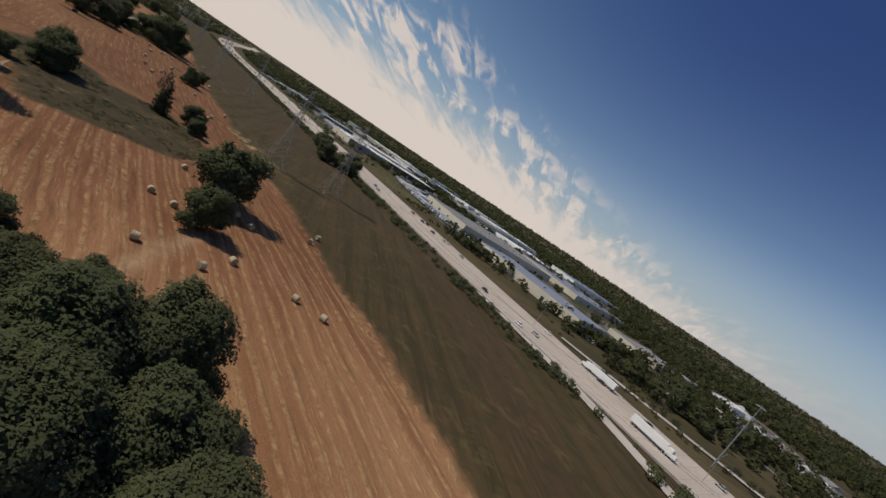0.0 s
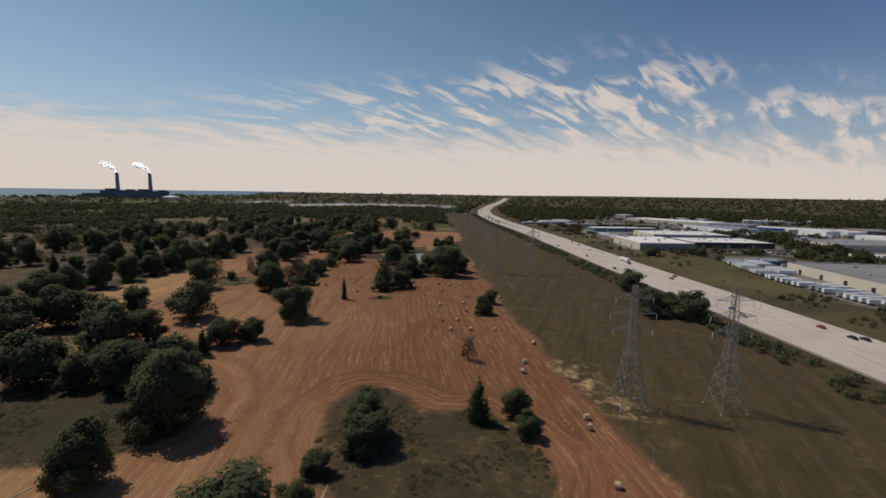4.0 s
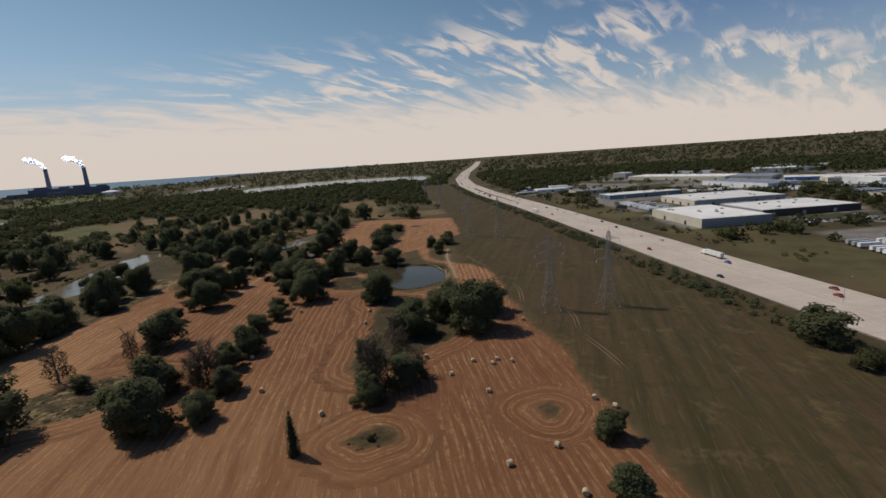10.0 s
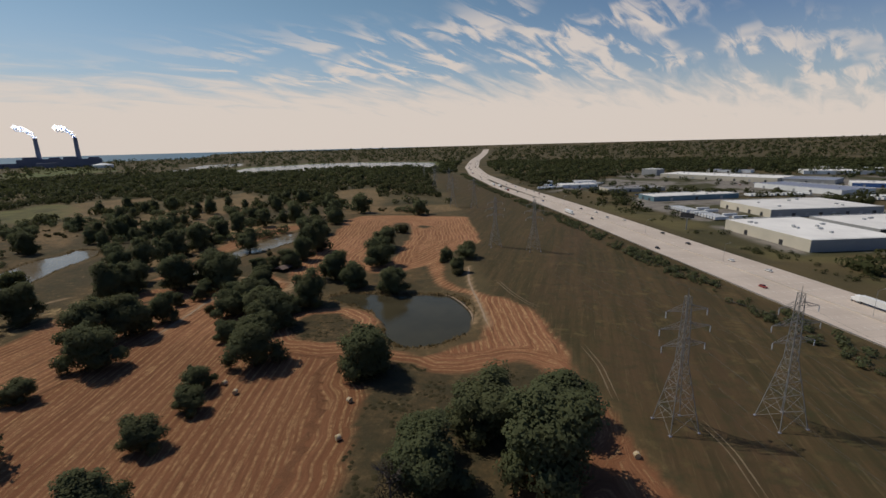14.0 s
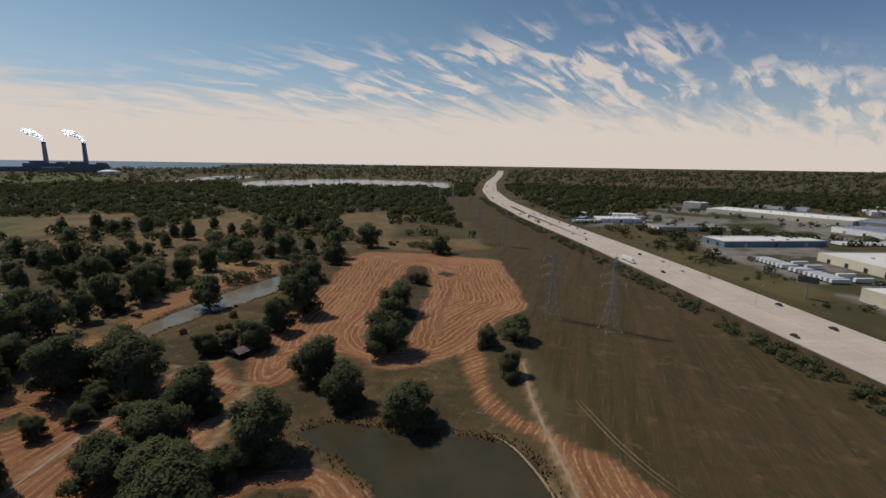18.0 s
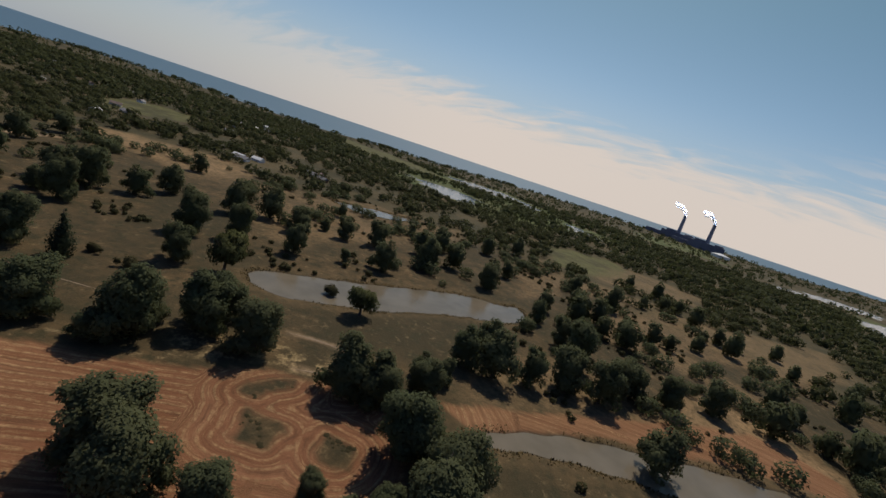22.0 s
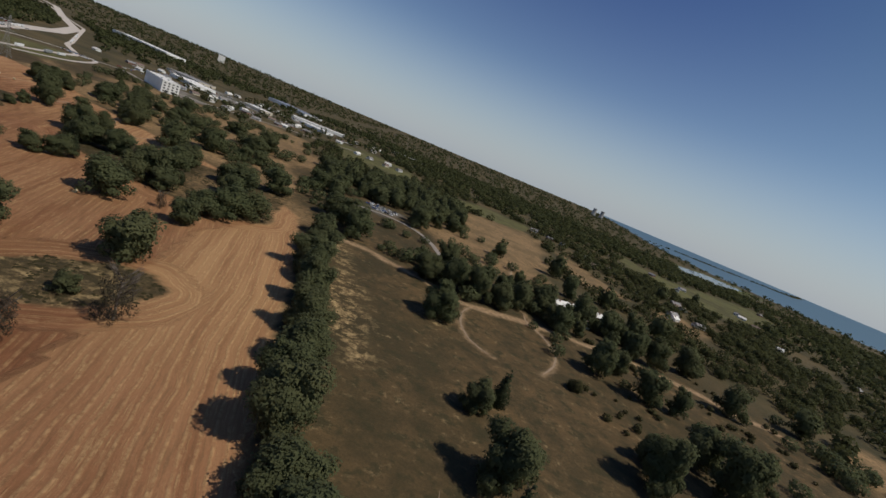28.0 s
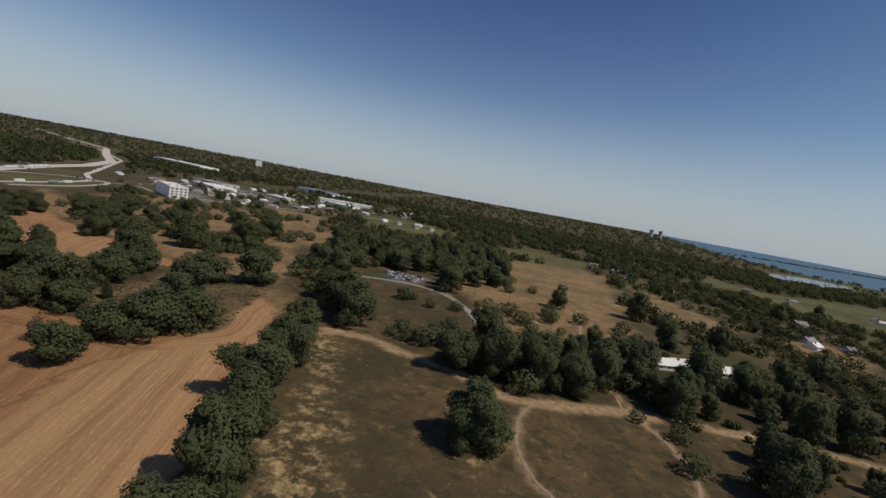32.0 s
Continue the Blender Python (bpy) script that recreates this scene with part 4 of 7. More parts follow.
def leaf_cards(centres, size, rng, droop=0.0, outward=None):
    """Small leaf sprays at the given places, facing roughly outward, as vertices and faces."""
    n = len(centres)
    w = rng.normal(size=(n, 3)) * (0.48 if outward is not None else 1.0)
    if outward is not None:
        w += outward + np.array((0, 0, 0.35))
    w /= np.linalg.norm(w, axis=1)[:, None] + 1e-9
    a = np.cross(w, rng.normal(size=(n, 3)))
    a /= np.linalg.norm(a, axis=1)[:, None] + 1e-9
    b = np.cross(w, a)
    s = size * rng.uniform(0.55, 1.4, (n, 1))
    a, b = a * s, b * s * 0.8
    if droop:
        b = b * 0.5
        b[:, 2] -= droop * s[:, 0]
    v = np.stack([centres - a - b * 0.55, centres + a * 0.9 - b * 0.45, centres + a * 0.1 + b * 1.2], 1).reshape(-1, 3)
    f = np.arange(3 * n).reshape(n, 3)
    lit = np.array((0, 0, 0.3)) + (outward if outward is not None else w) + 0.35 * w
    lit /= np.linalg.norm(lit, axis=1)[:, None] + 1e-9
    return v, f, np.repeat(lit, 3, 0)


def card_mesh(name, v, f, mat, lit=None):
    me = bpy.data.meshes.new(name)
    me.vertices.add(len(v))
    me.vertices.foreach_set("co", np.asarray(v, np.float32).ravel())
    me.loops.add(f.size)
    me.loops.foreach_set("vertex_index", np.asarray(f, np.int32).ravel())
    me.polygons.add(len(f))
    me.polygons.foreach_set("loop_start", np.arange(0, f.size, f.shape[1], dtype=np.int32))
    me.update(calc_edges=True)
    me.materials.append(mat)
    if lit is not None:
        me.polygons.foreach_set("use_smooth", np.ones(len(f), bool))
        me.normals_split_custom_set_from_vertices(lit.astype(np.float32))
    return me


def lobes(shape, rng):
    """Centres and radii of the lobes that make up a crown one unit across and tall h."""
    out = []
    if shape == "b":
        # a few main limbs of unequal height, each with its own cluster, over a low skirt
        ex, ey = rng.uniform(0.84, 1.12), rng.uniform(0.84, 1.12)
        turn = rng.uniform(0, 6.28)
        limbs = rng.integers(4, 8)
        for i in range(limbs):
            a = turn + 6.283 * i / limbs + rng.uniform(-0.4, 0.4)
            r, z = rng.uniform(0.12, 0.29), rng.uniform(0.42, 0.80)
            for k in range(rng.integers(4, 7)):
                u = rng.uniform(0.55, 1.12)
                out.append((ex * r * u * math.cos(a) + rng.uniform(-.06, .06), ey * r * u * math.sin(a) + rng.uniform(-.06, .06), 0.26 + (z - 0.26) * u + rng.uniform(-.04, .04), rng.uniform(0.10, 0.18)))
        for i in range(rng.integers(3, 6)):
            out.append((rng.uniform(-.10, .10), rng.uniform(-.10, .10), rng.uniform(0.72, 0.90), rng.uniform(0.07, 0.13)))
        for i in range(8):
            a, r = rng.uniform(0, 6.28), rng.uniform(0.24, 0.38)
            out.append((ex * r * math.cos(a), ey * r * math.sin(a), rng.uniform(0.14, 0.30), rng.uniform(0.09, 0.14)))
        out += [(0, 0, 0.60, 0.25), (0, 0, 0.40, 0.29), (0.05, 0, 0.24, 0.24)]
    elif shape == "c":
        for i in range(8):
            z = 0.16 + i * 0.13
            out.append((rng.uniform(-.05, .05), rng.uniform(-.05, .05), z, 0.36 * (1.18 - z) * rng.uniform(0.85, 1.1)))
    elif shape == "w":
        for i in range(10):
            z = 0.12 + i * 0.20
            out.append((0, 0, z, 0.30 * (1 - (z / 2.3) ** 2)))
    elif shape == "v":
        for i in range(11):
            a, r = rng.uniform(0, 6.28), rng.uniform(0.1, 0.32)
            out.append((r * math.cos(a), r * math.sin(a), rng.uniform(0.35, 0.66), rng.uniform(0.14, 0.22)))
    else:
        for i in range(8):
            a, r = rng.uniform(0, 6.28), rng.uniform(0.05, 0.34)
            out.append((r * math.cos(a), r * math.sin(a), rng.uniform(0.10, 0.26), rng.uniform(0.12, 0.2)))
    return out


ball = bmesh.new()
bmesh.ops.create_icosphere(ball, subdivisions=1, radius=1)
BALL_V = np.array([v.co[:] for v in ball.verts])
BALL_F = np.array([[v.index for v in f.verts] for f in ball.faces])
ball.free()


def crown_core(ls, rng, full=0.66):
    """The dense inner foliage: an uneven body for every lobe, which the leaf sprays cover."""
    vs, fs, ns = [], [], []
    for i, (x, y, z, r) in enumerate(ls):
        d = BALL_V
        bump = 1 + 0.10 * np.sin(d[:, 0] * 6 + i) * np.sin(d[:, 1] * 7 + 2 * i) + rng.uniform(-0.2, 0.2, len(d))
        v = np.array((x, y, z)) + d * (r * full * bump)[:, None]
        v[:, 2] = np.maximum(v[:, 2], 0.05)
        fs.append(BALL_F + sum(len(q) for q in vs))
        vs.append(v)
        ns.append(d + np.array((0, 0, 0.2)))
    n = np.concatenate(ns)
    return np.concatenate(vs), np.concatenate(fs), n / np.linalg.norm(n, axis=1)[:, None]


def crown_points(ls, shape, n, rng):
    """Places for the leaf sprays: on the outside of the lobes, not where one lobe runs into another."""
    w = ls[:, 3] ** 2
    pick = rng.choice(len(ls), n * 5, p=w / w.sum())
    d = rng.normal(size=(n * 5, 3))
    d /= np.linalg.norm(d, axis=1)[:, None]
    r = ls[pick, 3] * rng.uniform(0.66, 1.06, n * 5) * (1 + 0.16 * np.sin(d[:, 0] * 7 + pick) * np.sin(d[:, 2] * 6 + pick * 2))
    p = ls[pick, :3] + d * r[:, None]
    buried = np.zeros(n * 5)
    for k, (x, y, z, lr) in enumerate(ls):
        near = np.linalg.norm(p - (x, y, z), axis=1) < 0.78 * lr
        buried += near & (pick != k)
    order = np.argsort(buried > 0, kind="stable")[:n]
    p, d, pick = p[order], d[order], pick[order]
    if shape == "c":
        p[:, 2] += 0.05 * np.sin(p[:, 2] * 50)
    p[:, 2] = np.maximum(p[:, 2], 0.03)
    middle = np.array((0, 0, 0.45 if shape in "bv" else 0.5 if shape == "c" else 0.1))
    o = 0.6 * d + 0.9 * (p - middle) / (np.linalg.norm(p - middle, axis=1)[:, None] + 1e-9)
    return p, o / (np.linalg.norm(o, axis=1)[:, None] + 1e-9)


def wood_mesh(shape, rng, bare=False):
    """Trunk and limbs of a tree one unit tall and wide."""
    bm = bmesh.new()
    top = {"b": 0.6, "c": 1.05, "w": 1.6, "v": 0.5, "s": 0.16, "d": 0.75}[shape]
    r0 = {"b": 0.032, "c": 0.022, "w": 0.03, "v": 0.035, "s": 0.012, "d": 0.028}[shape]
    lean = Vector((rng.uniform(-.03, .03), rng.uniform(-.03, .03), 0))
    tube(bm, (0, 0, -0.04), lean * 0.4 + Vector((0, 0, top * 0.4)), r0 * 1.25, r0 * 0.8, 7)
    tube(bm, lean * 0.4 + Vector((0, 0, top * 0.4)), lean + Vector((0, 0, top)), r0 * 0.8, r0 * 0.3, 6)
    for i in range({"b": 7, "c": 3, "w": 2, "v": 7, "s": 6, "d": 16}[shape]):
        a, z = rng.uniform(0, 6.28), rng.uniform(0.3, 0.95) * top
        o = Vector((lean.x * z / top, lean.y * z / top, z))
        q = o + Vector((math.cos(a), math.sin(a), rng.uniform(0.5, 1.2))) * rng.uniform(0.16, 0.30) * (0.6 if shape in "cws" else 0.62 if shape == "b" else 1)
        tube(bm, o, q, r0 * 0.45, r0 * 0.14, 5)
        if shape in "dbv":
            for j in range(8 if shape == "d" else 1):
                a2 = a + rng.uniform(-1, 1)
                e = q + Vector((math.cos(a2), math.sin(a2), rng.uniform(0.2, 1.1))) * rng.uniform(0.08, 0.17) * (0.5 if shape == "b" else 1)
                tube(bm, o.lerp(q, rng.uniform(0.5, 1)), e, r0 * 0.16, r0 * 0.05, 4)
    me = bpy.data.meshes.new("trunk")
    bm.to_mesh(me)
    bm.free()
    me.materials.append(TWIG if shape == "d" else BARK)
    return me


KINDS = {"N": (20000, 0.0125, LEAF, 4), "B": (6600, 0.0185, LEAF, 8), "b": (2500, 0.028, LEAF, 8), "f": (800, 0.046, LEAF, 6), "c": (2400, 0.024, LEAF_DARK, 3), "w": (1600, 0.03, LEAF_DARK, 1), "v": (2600, 0.027, LEAF_PALE, 2), "s": (1200, 0.026, LEAF_SHRUB, 3),
         "d": (2400, 0.017, LEAF_GREY, 3)}
MODELS = {}
for shape, (count, size, mat, variants) in KINDS.items():
    MODELS[shape] = []
    for i in range(variants):
        form = "b" if shape in "dBfN" else shape
        ls = np.array(lobes(form, rng))
        p, o = crown_points(ls, form, count, rng)
        v, f, lit = leaf_cards(p, size, rng, 0.9 if shape == "v" else 0.0, o)
        if shape != "d":
            keep = np.argsort(-ls[:, 3])[:{"b": 24, "f": 10}.get(shape, 99)]
            cv, cf, cn = crown_core(ls[keep], rng)
            v, f, lit = np.r_[cv, v], np.r_[cf, f + len(cv)], np.r_[cn, lit]
        MODELS[shape].append((wood_mesh("b" if shape in "BfN" else shape, rng), card_mesh("crown", v, f, mat, lit)))

TREE_LABEL = {
    "b": ("broadleaf_tree", "dark green broadleaf tree with a full uneven crown", "tree", "broadleaf trees"),
    "c": ("conifer_tree", "dark conifer with a pointed crown on dry grass", "tree", "conifers"),
    "w": ("columnar_tree", "narrow columnar evergreen standing in mown hay", "tree", "columnar evergreens"),
    "v": ("willow_tree", "pale green weeping willow at the water's edge", "tree", "willows"),
    "s": ("shrub", "low olive brown shrub thicket in rough grass", "shrub", "shrubs"),
    "d": ("bare_tree", "half-dead grey tree with thin bare branches", "tree", "dead trees"),
}

GROVE_A = [
    (-851, -315, 20.5, "b"), (-729, -193, 20.5, "b"), (-398, -154, 20.5, "b"), (-389, -97, 20.5, "b"), (-364, -127, 20.5, "b"), (-337, -172, 20.5, "b"),
    (-315, -155, 20.5, "b"), (-296, -89, 20.5, "b"), (-271, -94, 20.5, "b"), (-170, -80, 20.5, "b"), (-622, 44, 20.5, "b"), (-604, 66, 20.5, "b"),
    (-570, 18, 20.5, "b"), (-525, -32, 20.5, "b"), (-524, 43, 20.5, "b"), (-459, -12, 20.5, "b"), (-371, 9, 20.5, "b"), (-267, 16, 20.5, "b"),
    (-182, -19, 20.5, "b"), (-174, 44, 20.5, "b"), (-118, 69, 17.9, "b"), (-96, 39, 20.5, "b"), (-71, 1, 20.5, "b"), (-43, 7, 20.5, "b"),
]
GROVE_B = [
    (-37, 57, 8.6, "b"), (-30, 60, 5.9, "s"), (-22, 43, 9.8, "b"), (-19, 51, 8, "b"), (-656, 177, 20.5, "b"), (-596, 191, 20.5, "b"),
    (-590, 142, 20.5, "b"), (-561, 153, 20.5, "b"), (-558, 117, 20.5, "b"), (-545, 155, 20.5, "b"), (-544, 190, 8.5, "b"), (-537, 122, 20.5, "b"),
    (-518, 198, 14.4, "b"), (-513, 122, 20.5, "b"), (-510, 187, 13.3, "b"), (-489, 160, 20.5, "b"), (-484, 127, 20.5, "b"), (-461, 143, 20.5, "b"),
    (-445, 161, 20.5, "b"), (-429, 162, 20.5, "b"), (-411, 162, 20.5, "b"), (-405, 120, 18.6, "b"), (-395, 163, 20.5, "b"), (-337, 134, 20.5, "b"),
]
GROVE_C = [
    (-331, 199, 20.5, "b"), (-325, 116, 20.5, "b"), (-321, 161, 20.5, "b"), (-309, 98, 20.5, "b"), (-281, 184, 20.5, "b"), (-276, 199, 20.4, "b"),
    (-261, 100, 19.1, "b"), (-259, 157, 20.5, "b"), (-241, 114, 18.3, "b"), (-236, 129, 20.5, "b"), (-234, 194, 16, "b"), (-231, 174, 7.4, "c"),
    (-219, 185, 20.5, "b"), (-218, 200, 14, "b"), (-212, 153, 18.8, "b"), (-204, 133, 14.7, "b"), (-201, 117, 17.9, "b"), (-194, 159, 12.5, "b"),
    (-184, 208, 13.4, "b"), (-181, 164, 18.6, "b"), (-173, 95, 20.5, "b"), (-164, 170, 19.7, "b"), (-143, 150, 20.5, "b"), (-140, 126, 15.4, "b"),
]
GROVE_D = [
    (-93, 148, 8, "b"), (-85, 114, 16.2, "b"), (-90, 167, 12.3, "b"), (-87, 161, 12.7, "b"), (-87, 133, 9.1, "b"), (-63, 186, 9, "c"),
    (-53, 193, 9.5, "b"), (-48, 183, 6.9, "b"), (-21, 119, 16.5, "b"), (-18, 96, 9.5, "b"), (-669, 287, 20.5, "b"),
    (-573, 317, 20.5, "b"), (-553, 274, 20.5, "b"), (-546, 310, 20.5, "b"), (-544, 224, 13.2, "b"), (-533, 290, 20.5, "b"), (-530, 272, 20.5, "b"),
    (-526, 223, 19.8, "b"), (-502, 211, 19.1, "b"), (-500, 285, 14.5, "b"), (-496, 301, 20.1, "b"), (-481, 242, 15.2, "s"), (-436, 287, 12.1, "c"),
]
GROVE_E = [
    (-434, 332, 20.5, "b"), (-426, 297, 13.5, "b"), (-406, 220, 20.3, "b"), (-370, 347, 20.5, "b"), (-363, 313, 20, "b"), (-363, 330, 17.2, "b"),
    (-357, 290, 19.4, "b"), (-349, 266, 17.9, "b"), (-342, 243, 17.2, "b"), (-336, 225, 20.5, "b"), (-291, 321, 7.5, "b"), (-286, 290, 20.5, "b"),
    (-272, 234, 16.1, "b"), (-267, 211, 18.3, "b"), (-256, 323, 18.8, "b"), (-243, 347, 11.5, "b"), (-242, 331, 14, "d"), (-239, 302, 20.5, "b"),
    (-231, 235, 20.5, "b"), (-229, 329, 11, "b"), (-225, 312, 13, "b"), (-180, 253, 19, "b"), (-177, 218, 12.6, "b"), (-173, 340, 16.8, "d"),
]
GROVE_F = [
    (-172, 332, 12.3, "b"), (-163, 346, 13.4, "b"), (-95, 326, 8.6, "b"), (-92, 301, 10.6, "b"), (-80, 232, 7.5, "d"), (-5, 335, 15.2, "b"),
    (8, 337, 17.2, "s"), (17, 333, 16.5, "b"), (-682, 487, 11.5, "b"), (-678, 473, 9.8, "b"), (-667, 420, 13.5, "b"), (-607, 353, 20.5, "b"),
    (-601, 462, 19.3, "b"), (-601, 421, 10.8, "b"), (-593, 438, 15.1, "b"), (-587, 383, 20.5, "b"), (-585, 405, 17.8, "b"), (-572, 408, 18.6, "b"),
    (-570, 363, 20.5, "b"), (-558, 473, 16, "s"), (-544, 474, 20.1, "b"), (-536, 450, 9.3, "b"), (-523, 421, 16.6, "b"), (-518, 388, 20.5, "b"),
]
GROVE_G = [
    (-506, 366, 20.5, "b"), (-477, 456, 12.1, "s"), (-465, 405, 20.5, "v"), (-461, 383, 16.1, "b"), (-460, 474, 18.7, "v"), (-446, 358, 10.2, "s"),
    (-439, 376, 11.6, "s"), (-433, 353, 14.8, "c"), (-426, 435, 14.9, "s"), (-408, 423, 20.5, "b"), (-405, 444, 20.5, "b"), (-391, 407, 20.5, "b"),
    (-389, 377, 19.7, "b"), (-378, 364, 18.1, "b"), (-347, 481, 7.3, "b"), (-345, 433, 20.5, "b"), (-335, 461, 13.1, "b"), (-334, 444, 20.5, "b"),
    (-323, 478, 8.4, "s"), (-321, 393, 10.9, "b"), (-320, 417, 20.2, "b"), (-306, 475, 17.8, "b"), (-306, 488, 17.9, "b"), (-296, 364, 20.5, "b"),
]
GROVE_H = [
    (-288, 474, 20.5, "b"), (-280, 486, 10.1, "b"), (-277, 467, 20.5, "b"), (-268, 414, 9.5, "b"), (-261, 435, 19.1, "b"), (-260, 403, 10.4, "b"),
    (-258, 385, 12.4, "b"), (-246, 362, 15.6, "b"), (-215, 438, 18, "b"), (-182, 402, 12.1, "b"), (-177, 390, 16.2, "b"), (-167, 416, 16.8, "b"),
    (-149, 402, 20.5, "b"), (-147, 427, 17.4, "b"), (-12, 402, 20.5, "b"), (-8, 382, 17.6, "s"), (-1, 357, 17.2, "s"), (7, 354, 13.4, "b"),
    (-757, 609, 20.5, "b"), (-707, 567, 20.5, "b"), (-680, 516, 20.5, "b"), (-652, 516, 20.5, "b"), (-631, 576, 14.3, "b"), (-619, 499, 20.5, "b"),
]
GROVE_I = [
    (-606, 526, 18.1, "b"), (-601, 505, 20, "b"), (-593, 556, 19.3, "b"), (-581, 504, 20.5, "b"), (-580, 628, 20.5, "b"), (-577, 551, 19.8, "b"),
    (-533, 582, 13.7, "b"), (-475, 590, 20.5, "b"), (-458, 616, 16.8, "b"), (-452, 604, 18.3, "b"), (-446, 575, 20.4, "b"), (-441, 525, 19, "b"),
    (-441, 592, 19, "b"), (-436, 539, 20.5, "b"), (-419, 506, 10.4, "b"), (-419, 515, 10.3, "b"), (-407, 508, 15.6, "b"), (-397, 598, 16.2, "b"),
    (-393, 491, 17.8, "b"), (-369, 504, 20.5, "b"), (-357, 517, 20.5, "b"), (-346, 547, 12.7, "b"), (-346, 499, 10, "b"), (-345, 615, 14.5, "b"),
]
GROVE_J = [
    (-342, 511, 20.5, "b"), (-342, 491, 7.6, "b"), (-340, 607, 19.6, "b"), (-340, 553, 10, "b"), (-335, 580, 16.2, "b"), (-330, 558, 13.9, "b"),
    (-322, 520, 10.9, "b"), (-315, 508, 14.7, "b"), (-315, 492, 13.5, "b"), (-308, 509, 8.6, "b"), (-291, 628, 18.9, "b"), (-288, 614, 14.9, "b"),
    (-287, 541, 18.8, "b"), (-276, 497, 20.5, "b"), (-272, 577, 20.5, "b"), (-268, 529, 16.7, "b"), (-242, 526, 18, "b"), (-232, 598, 11.9, "b"),
    (-219, 610, 14.7, "b"), (-216, 567, 11.7, "s"), (-632, 676, 20.5, "b"), (-582, 729, 14.9, "b"), (-564, 695, 14.4, "b"), (-544, 633, 17.3, "b"),
]
GROVE_K = [
    (-535, 648, 20.5, "b"), (-468, 668, 20.5, "b"), (-463, 760, 20.5, "b"), (-460, 698, 20.5, "b"), (-456, 635, 15.6, "b"), (-445, 732, 20.5, "b"),
    (-404, 744, 20.5, "b"), (-391, 725, 20.5, "b"), (-377, 671, 18.5, "b"), (-370, 641, 17.1, "b"), (-303, 692, 20, "s"), (-762, 789, 20.5, "b"),
    (-670, 781, 20.5, "b"), (-599, 771, 19.2, "b"), (-534, 877, 20.5, "b"), (-520, 802, 20.5, "b"), (-458, 826, 20.5, "b"), (-398, 804, 20.5, "b"),
    (-321, 798, 20.5, "b"), (-181, 196, 8.3, "c"), (-286, 449, 11, "b"), (-280, 454, 9.5, "b"), (-399, 407, 18, "b"), (-419, 426, 18, "b"),
]
GROVE_L = [
    (-384, 402, 12, "b"), (-393, 480, 19, "b"), (-253, 224, 7, "d"),
    (-658, 649, 16, "b"), (-608, 633, 15, "b"), (-557, 617, 17, "b"), (-572, 639, 16, "b"), (-560, 656, 15, "b"), (-561, 680, 16, "b"), (-478, 623, 15, "b"), (-466, 642, 13, "b"), (-566, 595, 16, "b"),
    (-501, 589, 15, "b"), (-497, 727, 15, "b"), (-485, 731, 14, "b"), (-458, 728, 15, "b"), (-434, 752, 15, "b"), (-619, 759, 12, "b"), (-625, 777, 15, "b"), (-626, 797, 14, "b"), (-711, 810, 16, "b"),
    (-774, 758, 15, "b"), (-683, 732, 14, "b"), (-702, 765, 16, "b"), (-709, 786, 15, "b"), (-634, 842, 16, "b"), (-582, 815, 15, "b"), (-562, 848, 16, "b"), (-573, 896, 16, "b"), (-546, 906, 16, "b"),
    (-547, 937, 15, "b"), (-464, 539, 16, "b"), (-439, 557, 15, "b"),
]
GROVES = [*GROVE_A, *GROVE_B, *GROVE_C, *GROVE_D, *GROVE_E, *GROVE_F, *GROVE_G, *GROVE_H, *GROVE_I, *GROVE_J, *GROVE_K, *GROVE_L]


FAR_TREES = []
NEAR_STRIP = [(0, 20), (-60, 120), (-190, 400), (-270, 500), (-340, 480), (-410, 380), (-400, 240)]


def plant_tree(x, y, dia, shape):
    name, label, category, group = TREE_LABEL[shape]
    z = float(land(x, y)) - 0.1
    dia *= rng.uniform(1.06, 1.24) if shape == "b" and (x < -330 or y < 120 or (-215 < x < -130 and 335 < y < 470)) else rng.uniform(0.92, 1.08)
    tall = dia * (rng.uniform(0.78, 1.08) if shape in "bv" else 1.25 if shape == "c" else 1.3 if shape == "d" else 1.0)
    tall *= 1.28 if (x, y) == (-85, 114) else 1.0      # the tall tree by the first mound
    if shape == "b":
        label = "tall broad oak-like tree with a dense dark crown" if dia > 17 or tall > 17 else "young broadleaf tree with a small rounded crown" if dia < 9 else label
    wide = (0.95 if x < -412 else 1.12 if x < -330 else 1.32) if shape == "b" else 1.0
    apart = along(NEAR_STRIP, np.array([x]), np.array([y]))[0]
    if shape == "b" and apart > 235:
        FAR_TREES.append((x, y, z, dia * wide, tall * 1.06))
        return
    t = thing(name, pose(x, y, z, 0, 0, rng.uniform(0, 360)) @ Matrix.Diagonal((dia * wide, dia * wide, tall * 1.06, 1)), label, category, group)
    model = "N" if shape == "b" and x > -30 and 10 < y < 52 else "B" if shape == "b" and apart < 100 else shape
    wood, leaves = MODELS[model][rng.integers(len(MODELS[model]))]
    mesh_part("trunk", wood, t)
    mesh_part("crown", leaves, t)


